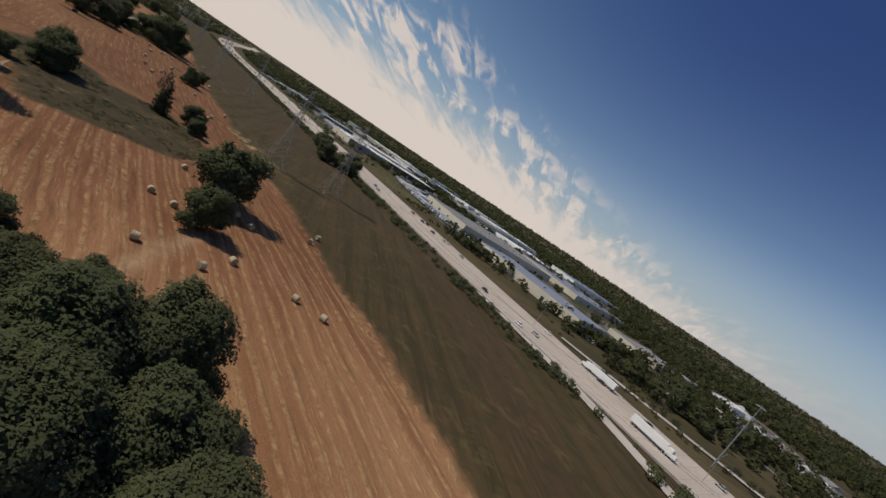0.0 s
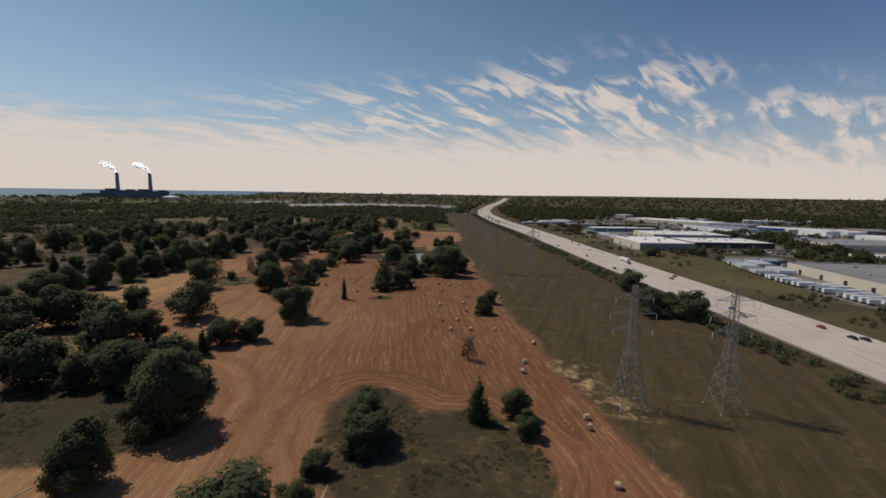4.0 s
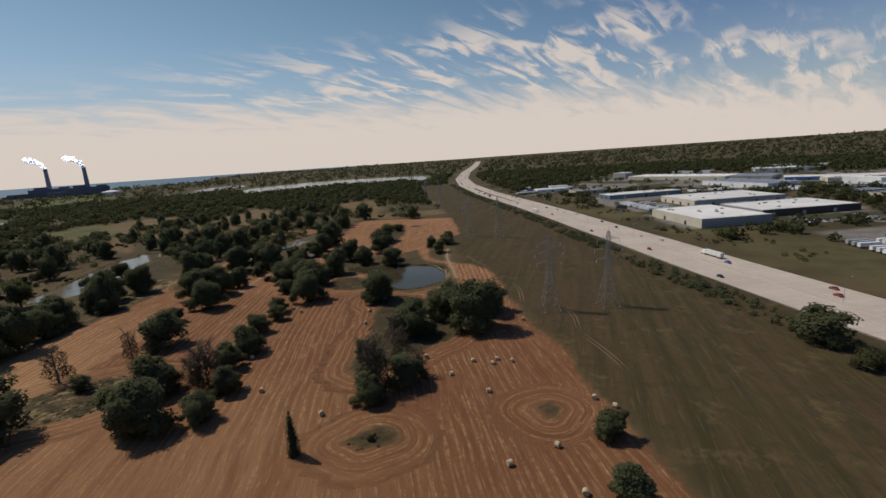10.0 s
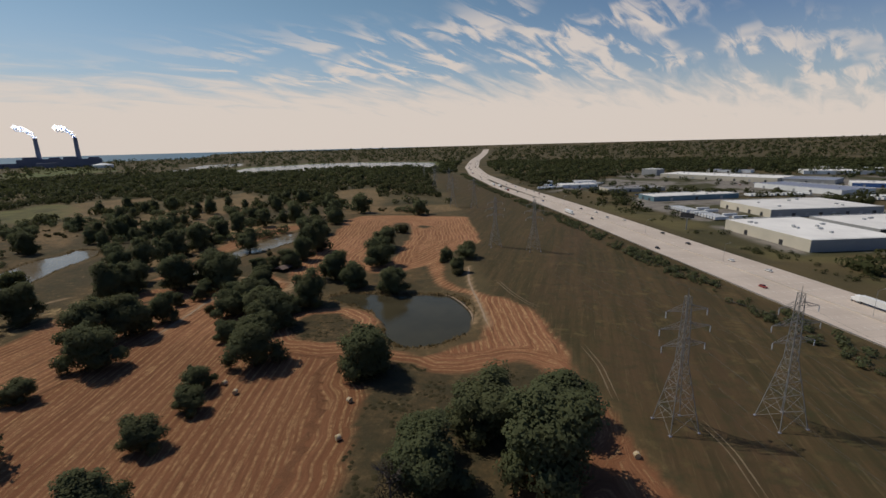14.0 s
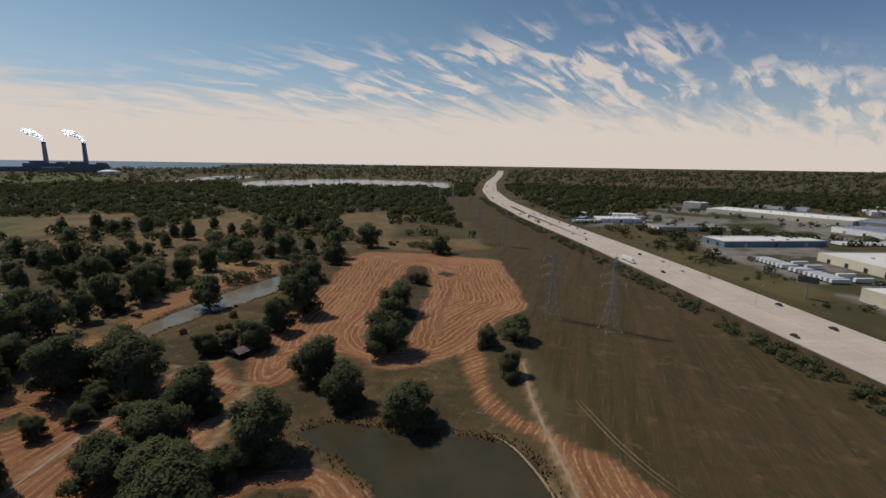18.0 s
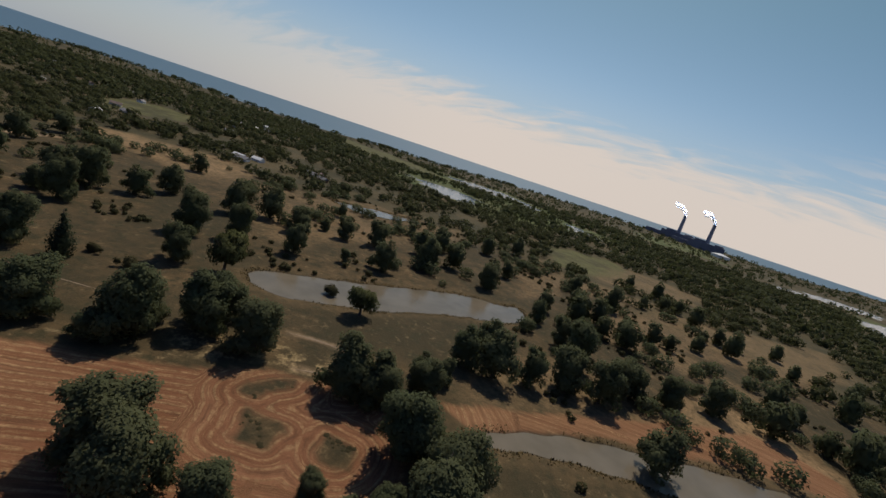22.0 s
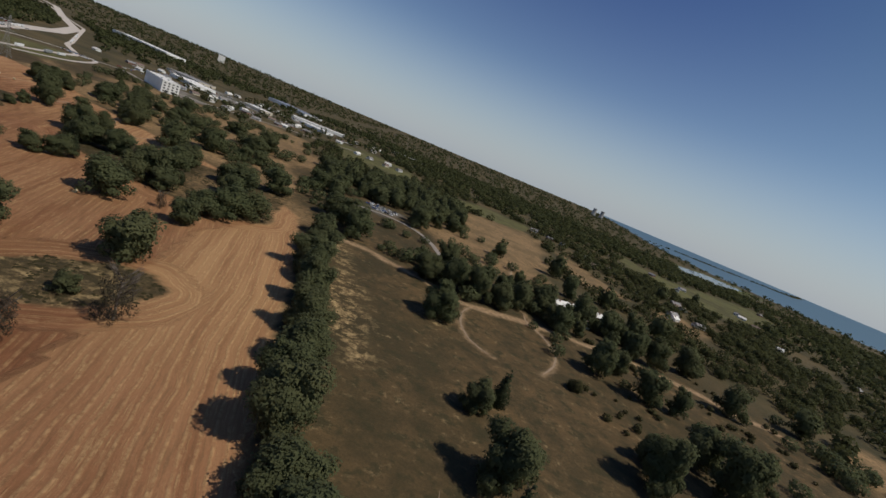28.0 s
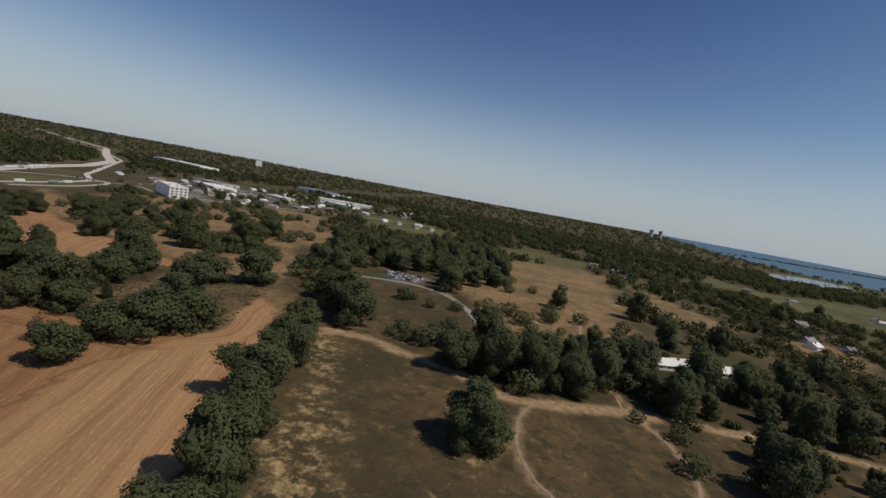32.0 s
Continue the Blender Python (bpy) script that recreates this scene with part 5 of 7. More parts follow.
START_GROVE = [(-6, 40, 12.5, "b"), (-13, 33, 14, "b"), (-2, 28, 13, "b"), (-10, 22, 13, "b"), (-23, 43, 9, "b"), (-18, 49, 8, "b"), (3, 20, 11, "b"), (-25, 30, 12, "b"), (-34, 56, 7, "s"), (-182, 302, 6.8, "w"), (-163, 313, 4.5, "s"), (-190, 366, 9, "b"), (-173, 366, 12, "d"), (-162, 353, 10.1, "d"), (-251, 335, 9.3, "d"), (-299, 349, 11.1, "d"), (-240, 332, 13.9, "d"), (-310, 325, 13.7, "d"), (-174, 339, 13.1, "d"), (-183, 383, 10, "d"), (-217, 572, 11, "b")]
for x, y, dia, shape in GROVES + START_GROVE:
    plant_tree(x, y, dia, shape)

# the wood at the hedge's south end
EDGE_WOOD = [(-284, 36), (-312, 26), (-366, 6), (-412, -55), (-424, -236), (-338, -288), (-262, -250), (-212, -166), (-250, -60)]
wood_xy = []
for i in range(900):
    x, y = rng.uniform(-424, -210), rng.uniform(-288, 36)
    in_lot = -360 < x < -292 and -34 < y < 34
    if len(wood_xy) < 120 and not in_lot and inside(EDGE_WOOD, np.array([x]), np.array([y]))[0] > 0 and all(math.hypot(x - a, y - b) > 12 for a, b in wood_xy):
        wood_xy.append((x, y))
        plant_tree(x, y, rng.uniform(13, 18), "b")

# clumps on the southern meadow
SOUTH_CLUMPS = [(228, 196, 12), (238, 186, 13), (250, 178, 14), (262, 186, 12), (246, 168, 12), (276, 176, 13), (270, 216, 14), (284, 226, 12), (236, 212, 10), (222, 208, 9), (292, 240, 12), (300, 200, 13), (-165, 20, 15), (-152, 12, 13), (-140, 22, 12), (-128, -6, 14), (-116, -16, 12), (-104, -4, 13), (-196, 28, 14), (-207, 16, 12), (-84, -52, 14), (-70, -62, 13), (-58, -50, 12),
                (-150, -60, 15), (-162, -70, 13), (-176, -58, 12), (-120, -110, 14), (-106, -118, 13), (-20, -70, 14), (-8, -84, 13), (6, -74, 12), (-40, -130, 14), (-28, -140, 13), (-90, 30, 12), (-76, 22, 11)]
for x, y, dia in SOUTH_CLUMPS:
    plant_tree(x, y, dia, "b")

# the belt of trees behind the dry track
BELT = [(-384, 120), (-404, 112), (-471, 84), (-520, 76), (-560, 90), (-545, 150), (-500, 156), (-455, 158), (-422, 168), (-392, 154)]
belt_xy = [(g[0], g[1]) for g in GROVES]
grown = 0
for i in range(700):
    x, y = rng.uniform(-560, -384), rng.uniform(76, 168)
    clear = all(math.hypot(x - a, y - b) > 17 for a, b in ((-507, 90), (-519, 84), (-546, 80)))
    if grown < 36 and clear and inside(BELT, np.array([x]), np.array([y]))[0] > 0 and all(math.hypot(x - a, y - b) > 9.5 for a, b in belt_xy):
        belt_xy.append((x, y))
        grown += 1
        plant_tree(x, y, rng.uniform(9, 14), "b")

# trees too far off to tell apart stand in one body of foliage
far_v, far_f, far_n = [], [], []
for x, y, z, wide, tall in FAR_TREES:
    wood, leaves = MODELS["f"][rng.integers(len(MODELS["f"]))]
    v, a = np.array([p.co[:] for p in leaves.vertices]), rng.uniform(0, 6.28)
    f = np.array([p.vertices[:] for p in leaves.polygons]) + sum(len(q) for q in far_v)
    turned = np.stack([v[:, 0] * math.cos(a) - v[:, 1] * math.sin(a), v[:, 0] * math.sin(a) + v[:, 1] * math.cos(a), v[:, 2]], 1)
    n = turned - np.array((0, 0, 0.4))
    far_v.append(turned * np.array((wide, wide, tall)) + np.array((x, y, z)))
    far_f.append(f)
    far_n.append(n / np.linalg.norm(n, axis=1)[:, None])
tagged(new("park_trees", card_mesh("park_trees", np.concatenate(far_v), np.concatenate(far_f), LEAF, np.concatenate(far_n))), "dark broadleaf trees scattered over the far meadows", "trees", kind="stuff")

# ---- far woods: thousands of crowns as one body of foliage ----
def woods(name, n, area, size, cards, keep, label, mat, card=0.15):
    pts = np.empty((0, 2))
    while len(pts) < n:
        p = rng.uniform((area[0], area[1]), (area[2], area[3]), (n * 2, 2))
        pts = np.r_[pts, p[keep(p[:, 0], p[:, 1])]]
    pts = pts[:n]
    d = rng.uniform(*size, n)
    a = rng.normal(size=(n, cards, 3))
    a /= np.linalg.norm(a, axis=2)[:, :, None]
    a *= rng.uniform(0.6, 1.0, (n, cards, 1))
    base = np.stack([pts[:, 0], pts[:, 1], land(pts[:, 0], pts[:, 1]) + d * 0.38], 1)
    c = base[:, None, :] + a * d[:, None, None] * np.array((0.58, 0.58, 0.40))
    v, f, lit = leaf_cards(c.reshape(-1, 3), 1.0, rng, 0.0, a.reshape(-1, 3))
    s = np.repeat(d, cards * 3)[:, None] * card
    cc = np.repeat(c.reshape(-1, 3), 3, 0)
    v = cc + (v - cc) * s
    tagged(new(name, card_mesh(name, v, f, mat, lit)), label, "woodland", kind="stuff")


def off_road(x, y, margin):
    i = np.clip(np.interp(y, edge_line[:, 1], np.arange(len(edge_line))), 0, len(edge_line) - 1)
    ex = np.interp(i, np.arange(len(edge_line)), edge_line[:, 0])
    return (x < ex - margin) | (x > ex + ROAD_W * 1.1 + margin)


SOUTH_ROADS = [
    [(98, 196), (112, 160), (123, 126), (127.5, 100), (128, 76), (134, 30), (146, -72), (156, -124), (196, -232), (290, -312), (330, -366), (714, -830), (1230, -1265), (1700, -1560)],
    [(250, -130), (300, -210), (371, -324), (452, -471), (635, -715), (920, -985), (1340, -1410), (2400, -2000)],
    [(160, 205), (198, 157), (213, 139), (228, 122), (250, 90), (262, 40), (255, -40), (238, -100), (249, -190), (232, -250), (190, -262), (158, -210), (130, -140), (125, -60)],
    [(196, -232), (174, -290), (95, -240), (20, -300), (-60, -420), (-180, -560)],
]
TOWN = [(-120, -420), (60, -220), (250, -215), (440, -420), (560, -900), (240, -1250), (-120, -1250), (-220, -800)]


def open_ground(x, y):
    ok = off_road(x, y, 34) & (inside(CORRIDOR, x, y) < -8)
    for a in SOUTH_ROADS:
        ok &= along(a, x, y) > 30
    ok &= (inside(TOWN, x, y) < 0) | (rng.uniform(0, 1, x.shape) < 0.3)
    for a in YARDS:
        ok &= inside(a, x, y) < -9
    return ok


def far_keep(x, y):
    ok = open_ground(x, y) & (inside(PARK, x, y) < rng.uniform(-60, 60, x.shape)) & (inside(SHORE, x, y) < -24)
    for m in WATERS:
        ok &= inside(m, x, y) < rng.uniform(-16, 22, x.shape)
    for a in MEADOWS:
        ok &= inside(a, x, y) < 4
    for a in GREENS:
        ok &= inside(a, x, y) < 0
    ok &= np.maximum(inside(FIELD_EAST, x, y), inside(FIELD_NORTH, x, y)) < -45
    clump = np.sin(x / 61 + 2 * np.sin(y / 83)) * np.sin(y / 71 + 1.7 * np.sin(x / 97)) + 0.5 * np.sin(x / 23 + 2 * np.sin(y / 31)) * np.sin(y / 27)
    r = np.hypot(x + 250, y - 300)
    return ok & (clump > rng.uniform(-0.75, 0.05, x.shape) - np.clip(r - 700, 0, 900) / 500)


def reach(x, y):
    return np.hypot(x + 250, y - 350)


def near_woods(x, y):
    return far_keep(x, y) & (reach(x, y) < 950)


def mid_woods(x, y):
    return far_keep(x, y) & (reach(x, y) >= 940) & (reach(x, y) < 1900)


def far_woods(x, y):
    return far_keep(x, y) & (reach(x, y) >= 1850)


woods("woodland", 3400, (-1200, -600, 700, 1300), (8, 15), 64, near_woods, "dark green mixed trees around the fields", LEAF_WOODS, 0.135)
woods("woodland", 15000, (-2150, -1550, 1650, 2250), (11, 20), 20, mid_woods, "dark green mixed woodland across the plain", LEAF_WOODS, 0.205)
woods("woodland", 14000, (-4600, -4400, 4300, 4700), (14, 25), 11, far_woods, "distant dark woodland reaching the horizon", LEAF_WOODS, 0.22)


def shore_keep(x, y):
    d = inside(SHORE, x, y)
    return (d < -6) & (d > -60) & (np.sin(y / 41 + x / 90) + np.sin(y / 17) > rng.uniform(-1.0, 1.4, x.shape))


def spit_keep(x, y):
    return inside(SPIT, x, y) > 6


woods("shore_trees", 420, (-3400, -1300, -2350, 2400), (11, 22), 40, shore_keep, "single dark trees standing along the lake shore", LEAF_WOODS, 0.16)
woods("spit_trees", 300, (-3600, -3430, -1880, -2890), (8, 13), 14, spit_keep, "low dark trees on a spit in the lake", LEAF_WOODS, 0.22)


RESIDENTIAL = [(-560, -420), (-700, -320), (-650, -90), (-580, 60), (-600, 140), (-780, 130), (-920, -100), (-820, -420)]


def garden_keep(x, y):
    clump = np.sin(x / 33 + 2 * np.sin(y / 39)) * np.sin(y / 36 + 1.7 * np.sin(x / 43))
    return (inside(RESIDENTIAL, x, y) > 0) & (clump > rng.uniform(-0.8, 0.5, x.shape))


woods("garden_trees", 420, (-930, -430, -550, 150), (6, 13), 150, garden_keep, "dense dark trees around scattered houses", LEAF_WOODS, 0.085)


def park_keep(x, y):
    ok = open_ground(x, y) & (inside(PARK, x, y) > -20)
    ok &= np.maximum(inside(FIELD_EAST, x, y), inside(FIELD_NORTH, x, y)) < -8
    for o in PONDS.values():
        ok &= inside(o, x, y) < -6
    ok &= np.hypot(x + 300, y - 400) > 260
    clump = np.sin(x / 37 + 2 * np.sin(y / 43)) * np.sin(y / 41 + 1.7 * np.sin(x / 47))
    return ok & (clump > 0.0)


woods("scattered_trees", 470, (-900, -260, 200, 1000), (6, 13), 300, park_keep, "scattered dark trees on rough grass", LEAF, 0.07)

def shrub_keep(x, y):
    ok = open_ground(x, y) & (inside(PARK, x, y) > -20) & ((x < -490) | (y > 560))
    ok &= np.maximum(inside(FIELD_EAST, x, y), inside(FIELD_NORTH, x, y)) < -6
    for o in PONDS.values():
        ok &= inside(o, x, y) < -3
    clump = np.sin(x / 23 + 2 * np.sin(y / 29)) * np.sin(y / 25 + 1.7 * np.sin(x / 31))
    return ok & (clump > rng.uniform(0.0, 0.9, x.shape))


woods("low_shrubs", 480, (-860, 60, -330, 900), (1.6, 4.2), 90, shrub_keep, "low olive shrubs dotted over rough grass", LEAF_SHRUB, 0.17)

# ---- scrub along the motorway's west verge ----
def scrub_keep(x, y):
    i = np.clip(np.interp(y, edge_line[:, 1], np.arange(len(edge_line))), 0, len(edge_line) - 1)
    ex = np.interp(i, np.arange(len(edge_line)), edge_line[:, 0])
    g = ex - x
    return (g > 8) & (g < 26) & (np.sin(y / 23) + np.sin(y / 9.1) > rng.uniform(-2.0, 1.4, x.shape))


def estate_keep(x, y):
    """Bushes on the strip between the motorway and the estate."""
    i = np.clip(np.interp(y, edge_line[:, 1], np.arange(len(edge_line))), 0, len(edge_line) - 1)
    g = x - np.interp(i, np.arange(len(edge_line)), edge_line[:, 0]) - ROAD_W * 1.08
    ok = (g > 16) & (g < 64) & (np.sin(y / 31 + x / 60) + np.sin(y / 13 - x / 17) > rng.uniform(-0.2, 1.9, x.shape))
    for a in YARDS:
        ok &= inside(a, x, y) < 3
    return ok


woods("estate_scrub", 420, (-320, 120, 300, 1350), (1.5, 4.4), 100, estate_keep, "dark bushes between the motorway and the warehouses", LEAF_WOODS, 0.095)
woods("verge_scrub", 1150, (-500, 60, 140, 1500), (1.6, 4.6), 76, scrub_keep, "low tangled scrub along the motorway verge", LEAF, 0.125)


# ---- reeds on the pond banks ----
def reeds():
    c = []
    for key, outline in PONDS.items():
        p = np.array(outline)
        t = np.roll(p, -1, 0) - p
        for k in range(44):
            u = rng.uniform(0, 1, (len(p), 1))
            n = np.stack([t[:, 1], -t[:, 0]], 1) / (np.hypot(*t.T)[:, None] + 1e-9)
            q = p + t * u
            area = np.sum(p[:, 0] * np.roll(p[:, 1], -1) - np.roll(p[:, 0], -1) * p[:, 1])
            q = q + n * (1 if area > 0 else -1) * rng.uniform(0.4, 4.5, (len(p), 1))
            c.append(q[np.sin(q[:, 0] / 7) + np.sin(q[:, 1] / 9) > rng.uniform(-1.6, 1.2, len(q))])
    c = np.concatenate(c)
    n = len(c)
    a = rng.uniform(0, 6.28, n)
    w, h = rng.uniform(0.25, 0.6, n), rng.uniform(0.6, 1.3, n)
    lean = rng.normal(0, 0.25, (n, 2))
    z = np.full(n, -0.5)
    v = np.stack([np.stack([c[:, 0] - w * np.cos(a), c[:, 1] - w * np.sin(a), z], 1), np.stack([c[:, 0] + w * np.cos(a), c[:, 1] + w * np.sin(a), z], 1),
                  np.stack([c[:, 0] + lean[:, 0], c[:, 1] + lean[:, 1], z + h], 1)], 1).reshape(-1, 3)
    tagged(new("reeds", card_mesh("reeds", v, np.arange(3 * n).reshape(n, 3), REED, np.tile((0.0, 0.0, 1.0), (3 * n, 1)))), "dry tan reeds along the pond banks", "reeds", kind="stuff")


REED = leaf_material("dry_reed", (0.10, 0.085, 0.040), (0.20, 0.145, 0.070), (0.12, 0.10, 0.045))
reeds()

# ---- tussocks on the islands and the rough margins ----
def tussocks(n):
    p = rng.uniform((-430, 60), (40, 560), (n * 14, 2))
    best = np.full(len(p), -1e9)
    for isle in ISLANDS:
        best = np.maximum(best, inside(isle, p[:, 0], p[:, 1]))
    wet_ = np.full(len(p), -1e9)
    for outline in PONDS.values():
        wet_ = np.maximum(wet_, inside(outline, p[:, 0], p[:, 1]))
    clump = np.sin(p[:, 0] / 5.1 + 2 * np.sin(p[:, 1] / 7.3)) + np.sin(p[:, 1] / 4.3 + 2 * np.sin(p[:, 0] / 6.1))
    c = p[(best > 0.4) & (wet_ < -2) & (clump > rng.uniform(-0.6, 1.8, len(p)))][:n]
    n = len(c)
    w, h, turn = rng.uniform(0.45, 1.5, n), rng.uniform(0.18, 0.55, n), rng.uniform(0, 6.28, n)
    z = 0.25 * np.sin(c[:, 0] / 31) * np.sin(c[:, 1] / 27) - 0.06
    rim, lit = [], []
    for k in range(5):
        a, r = turn + k * 1.2566, w * rng.uniform(0.6, 1.15, n)
        rim.append(np.stack([c[:, 0] + r * np.cos(a), c[:, 1] + r * np.sin(a), z], 1))
        lit.append(np.stack([0.55 * np.cos(a), 0.55 * np.sin(a), np.full(n, 0.85)], 1))
    top_ = np.stack([c[:, 0] + w * rng.normal(0, 0.2, n), c[:, 1] + w * rng.normal(0, 0.2, n), z + h], 1)
    v = np.stack(rim + [top_], 1).reshape(-1, 3)
    lit = np.stack(lit + [np.tile((0.0, 0.0, 1.0), (n, 1))], 1).reshape(-1, 3)
    f = np.array([(k, (k + 1) % 5, 5) for k in range(5)])[None] + 6 * np.arange(n)[:, None, None]
    tagged(new("tussock_grass", card_mesh("tussock_grass", v, f.reshape(-1, 3), TUSSOCK, lit)), "olive brown tussock grass on unmown islands", "grass", kind="stuff")


TUSSOCK = leaf_material("tussock_grass", (0.046, 0.042, 0.020), (0.082, 0.066, 0.033), (0.070, 0.062, 0.028))
tussocks(7000)

# ---- hay bales ----
BALES_A = [(-11, 78), (-23, 77), (15, 81), (8, 84), (-45, 72), (-7, 87), (-163, 368), (-25, 168), (-25, 101), (-58, 237), (-34, 133), (-31, 103), (-9, 113), (-92, 342), (-185, 322),
           (-133, 345), (-98, 346), (-14, 117), (-32, 193), (7, 128), (-58, 261), (-149, 355), (-240, 357), (-128, 415)]
BALES_B = [(9, 136), (-99, 266), (-135, 366), (-90, 270), (-128, 369), (-143, 367), (-207, 402), (-134, 370), (-79, 274), (-216, 332), (-223, 333), (-108, 279), (-101, 283), (-212, 197),
           (-213, 420), (-57, 227), (-216, 212), (-215, 224), (-102, 302), (-253, 415), (-121, 309), (-261, 419), (-109, 319), (-228, 247), (-33, 199)]


def hay_bale():
    t = thing("hay_bale", Matrix(), "round straw bale lying on mown stubble", "hay bale", "round bales in the field")
    bm = bmesh.new()
    tube(bm, (-0.72, 0, 0.8), (0.72, 0, 0.8), 0.82, 0.82, 18)
    ring = [e for e in bm.edges if abs(e.verts[0].co.x - e.verts[1].co.x) < 0.01]
    bmesh.ops.bevel(bm, geom=ring, offset=0.09, segments=2, affect="EDGES")
    for v in bm.verts:
        v.co += Vector((0.02 * math.sin(v.co.y * 9), 0, 0.03 * math.sin(v.co.x * 8) - (0.06 if v.co.z < 0.1 else 0)))
    part("roll", bm, STRAW, t)
    for x in (-0.45, 0.0, 0.45):
        bm = bmesh.new()
        tube(bm, (x - 0.09, 0, 0.8), (x + 0.09, 0, 0.8), 0.835, 0.835, 18)
        part("net_band", bm, WRAP, t, "pale net wrap band")
    return t


WRAP = worn("pale_net_wrap", (0.62, 0.55, 0.42), (0.5, 0.43, 0.31), 2.0, 0.8)
first_bale = hay_bale()
for i, (x, y) in enumerate(BALES_A + BALES_B):
    m = pose(x, y, -0.02, 0, 0, rng.uniform(0, 180))
    if i == 0:
        first_bale.matrix_basis = m
    else:
        copy_thing(first_bale, m)


# ---- pylons and wires ----
def pylon(label):
    t = thing("transmission_pylon", Matrix(), label, "pylon", "pylons of the power line")
    tall = 39.0

    def half(z):
        return 4.3 + (1.15 - 4.3) * z / 20 if z < 20 else 1.15 - 0.55 * (z - 20) / 19

    for sx, sy in ((1, 1), (1, -1), (-1, -1), (-1, 1)):
        bm = bmesh.new()
        for za, zb in ((0, 20), (20, tall)):
            tube(bm, (sx * half(za), sy * half(za), za), (sx * half(zb), sy * half(zb), zb), 0.13, 0.10, 4)
        leg = part("leg", bm, LATTICE, t)
        bm = bmesh.new()
        box(bm, sx * half(0), sy * half(0), -0.05, 0.7, 0.7, 0.6, 0.05)
        part("footing", bm, STACK, leg, "grey concrete footing")
    levels = [0, 5.5, 10.2, 14, 17.2, 20, 22.6, 25, 27.4, 29.8, 32.2, 34.6, 37, tall]
    for side in range(4):
        bm = bmesh.new()
        c, s = (1, 0) if side % 2 == 0 else (0, 1)
        sg = 1 if side < 2 else -1
        for za, zb in zip(levels[:-1], levels[1:]):
            for d in (1, -1):
                a, b = (d * half(za), sg * half(za), za), (-d * half(zb), sg * half(zb), zb)
                if c == 0:
                    a, b = (a[1], a[0], a[2]), (b[1], b[0], b[2])
                tube(bm, a, b, 0.05, 0.05, 4)
            a, b = (half(zb), sg * half(zb), zb), (-half(zb), sg * half(zb), zb)
            if c == 0:
                a, b = (a[1], a[0], a[2]), (b[1], b[0], b[2])
            tube(bm, a, b, 0.05, 0.05, 4)
        part("bracing", bm, LATTICE, t)
    for z, reach in ((25, 6.4), (30, 7.4), (35, 6.0)):
        for sg in (1, -1):
            bm = bmesh.new()
            h = half(z)
            tip = (sg * reach, 0, z + 0.1)
            for y in (h, -h):
                tube(bm, (sg * h, y, z), tip, 0.065, 0.05, 4)
                tube(bm, (sg * h, y, z + 1.6), tip, 0.065, 0.05, 4)
                tube(bm, (sg * (h + reach) / 2, y / 2, z + 0.05), (sg * h, y, z + 1.6), 0.05, 0.05, 4)
            arm = part("crossarm", bm, LATTICE, t)
            bm = bmesh.new()
            for i in range(7):
                tube(bm, (tip[0], 0, z - 0.25 * i), (tip[0], 0, z - 0.25 * i - 0.18), 0.06, 0.17, 8)
            part("insulator", bm, SILVER_PAINT, arm, "string of grey insulator discs")
    bm = bmesh.new()
    tube(bm, (0, 0, tall - 0.5), (0, 0, tall + 2.2), 0.09, 0.05, 5)
    part("peak", bm, LATTICE, t)
    return t


LINE_WEST = [(116, -99), (74, -6), (-21, 213), (-116, 432), (-206, 649), (-300, 868), (-394, 1086), (-488, 1304)]
LINE_EAST = [(145, -90), (103, 3), (8, 222), (-87, 441), (-175, 640), (-270, 860), (-364, 1078), (-458, 1296)]
tower = pylon("grey lattice steel transmission pylon on rough grass")
first = True
for line in (LINE_WEST, LINE_EAST):
    for x, y in line[1:]:
        m = pose(x, y, float(land(x, y)), 0, 0, 23.5)
        if first:
            tower.matrix_basis, first = m, False
        else:
            copy_thing(tower, m)
    for z, reach in ((25, 6.4), (30, 7.4), (35, 6.0)):
        for sg in (1, -1):
            bm = bmesh.new()
            for (ax, ay), (bx, by) in zip(line[:-1], line[1:]):
                d = Vector((bx - ax, by - ay)).normalized()
                o = Vector((d.y, -d.x)) * sg * reach
                za, zb = float(land(ax, ay)), float(land(bx, by))
                pts = []
                for i in range(13):
                    u = i / 12
                    pts.append((ax + (bx - ax) * u + o.x, ay + (by - ay) * u + o.y, za + (zb - za) * u + z - 1.9 - 26 * u * (1 - u)))
                for p, q in zip(pts[:-1], pts[1:]):
                    tube(bm, p, q, 0.02, 0.02, 4)
            me = bpy.data.meshes.new("power_cable")
            bm.to_mesh(me)
            bm.free()
            me.materials.append(CABLE)
            tagged(new("power_cable", me), "thin sagging grey conductor strung between pylons", "cable", "conductors of the power line")


# ---- motorway furniture ----
def grass_median(name, s0, s1, half_0, half_1, label):
    """A tapering grass strip between the two carriageways."""
    n = int((s1 - s0) / 10)
    v, f = [], []
    for i in range(n):
        u = i / (n - 1)
        w = half_0 + (half_1 - half_0) * u
        for side in (-w, w):
            p, a = road_at(s0 + (s1 - s0) * u, ROAD_W / 2 - 2.5 + side)
            v.append((*p, float(land(*p)) + 0.36))
    for i in range(n - 1):
        f.append((2 * i, 2 * i + 1, 2 * i + 3, 2 * i + 2))
    tagged(new(name, mesh_from(name, v, f, [VERGE])), label, "median", kind="structure")


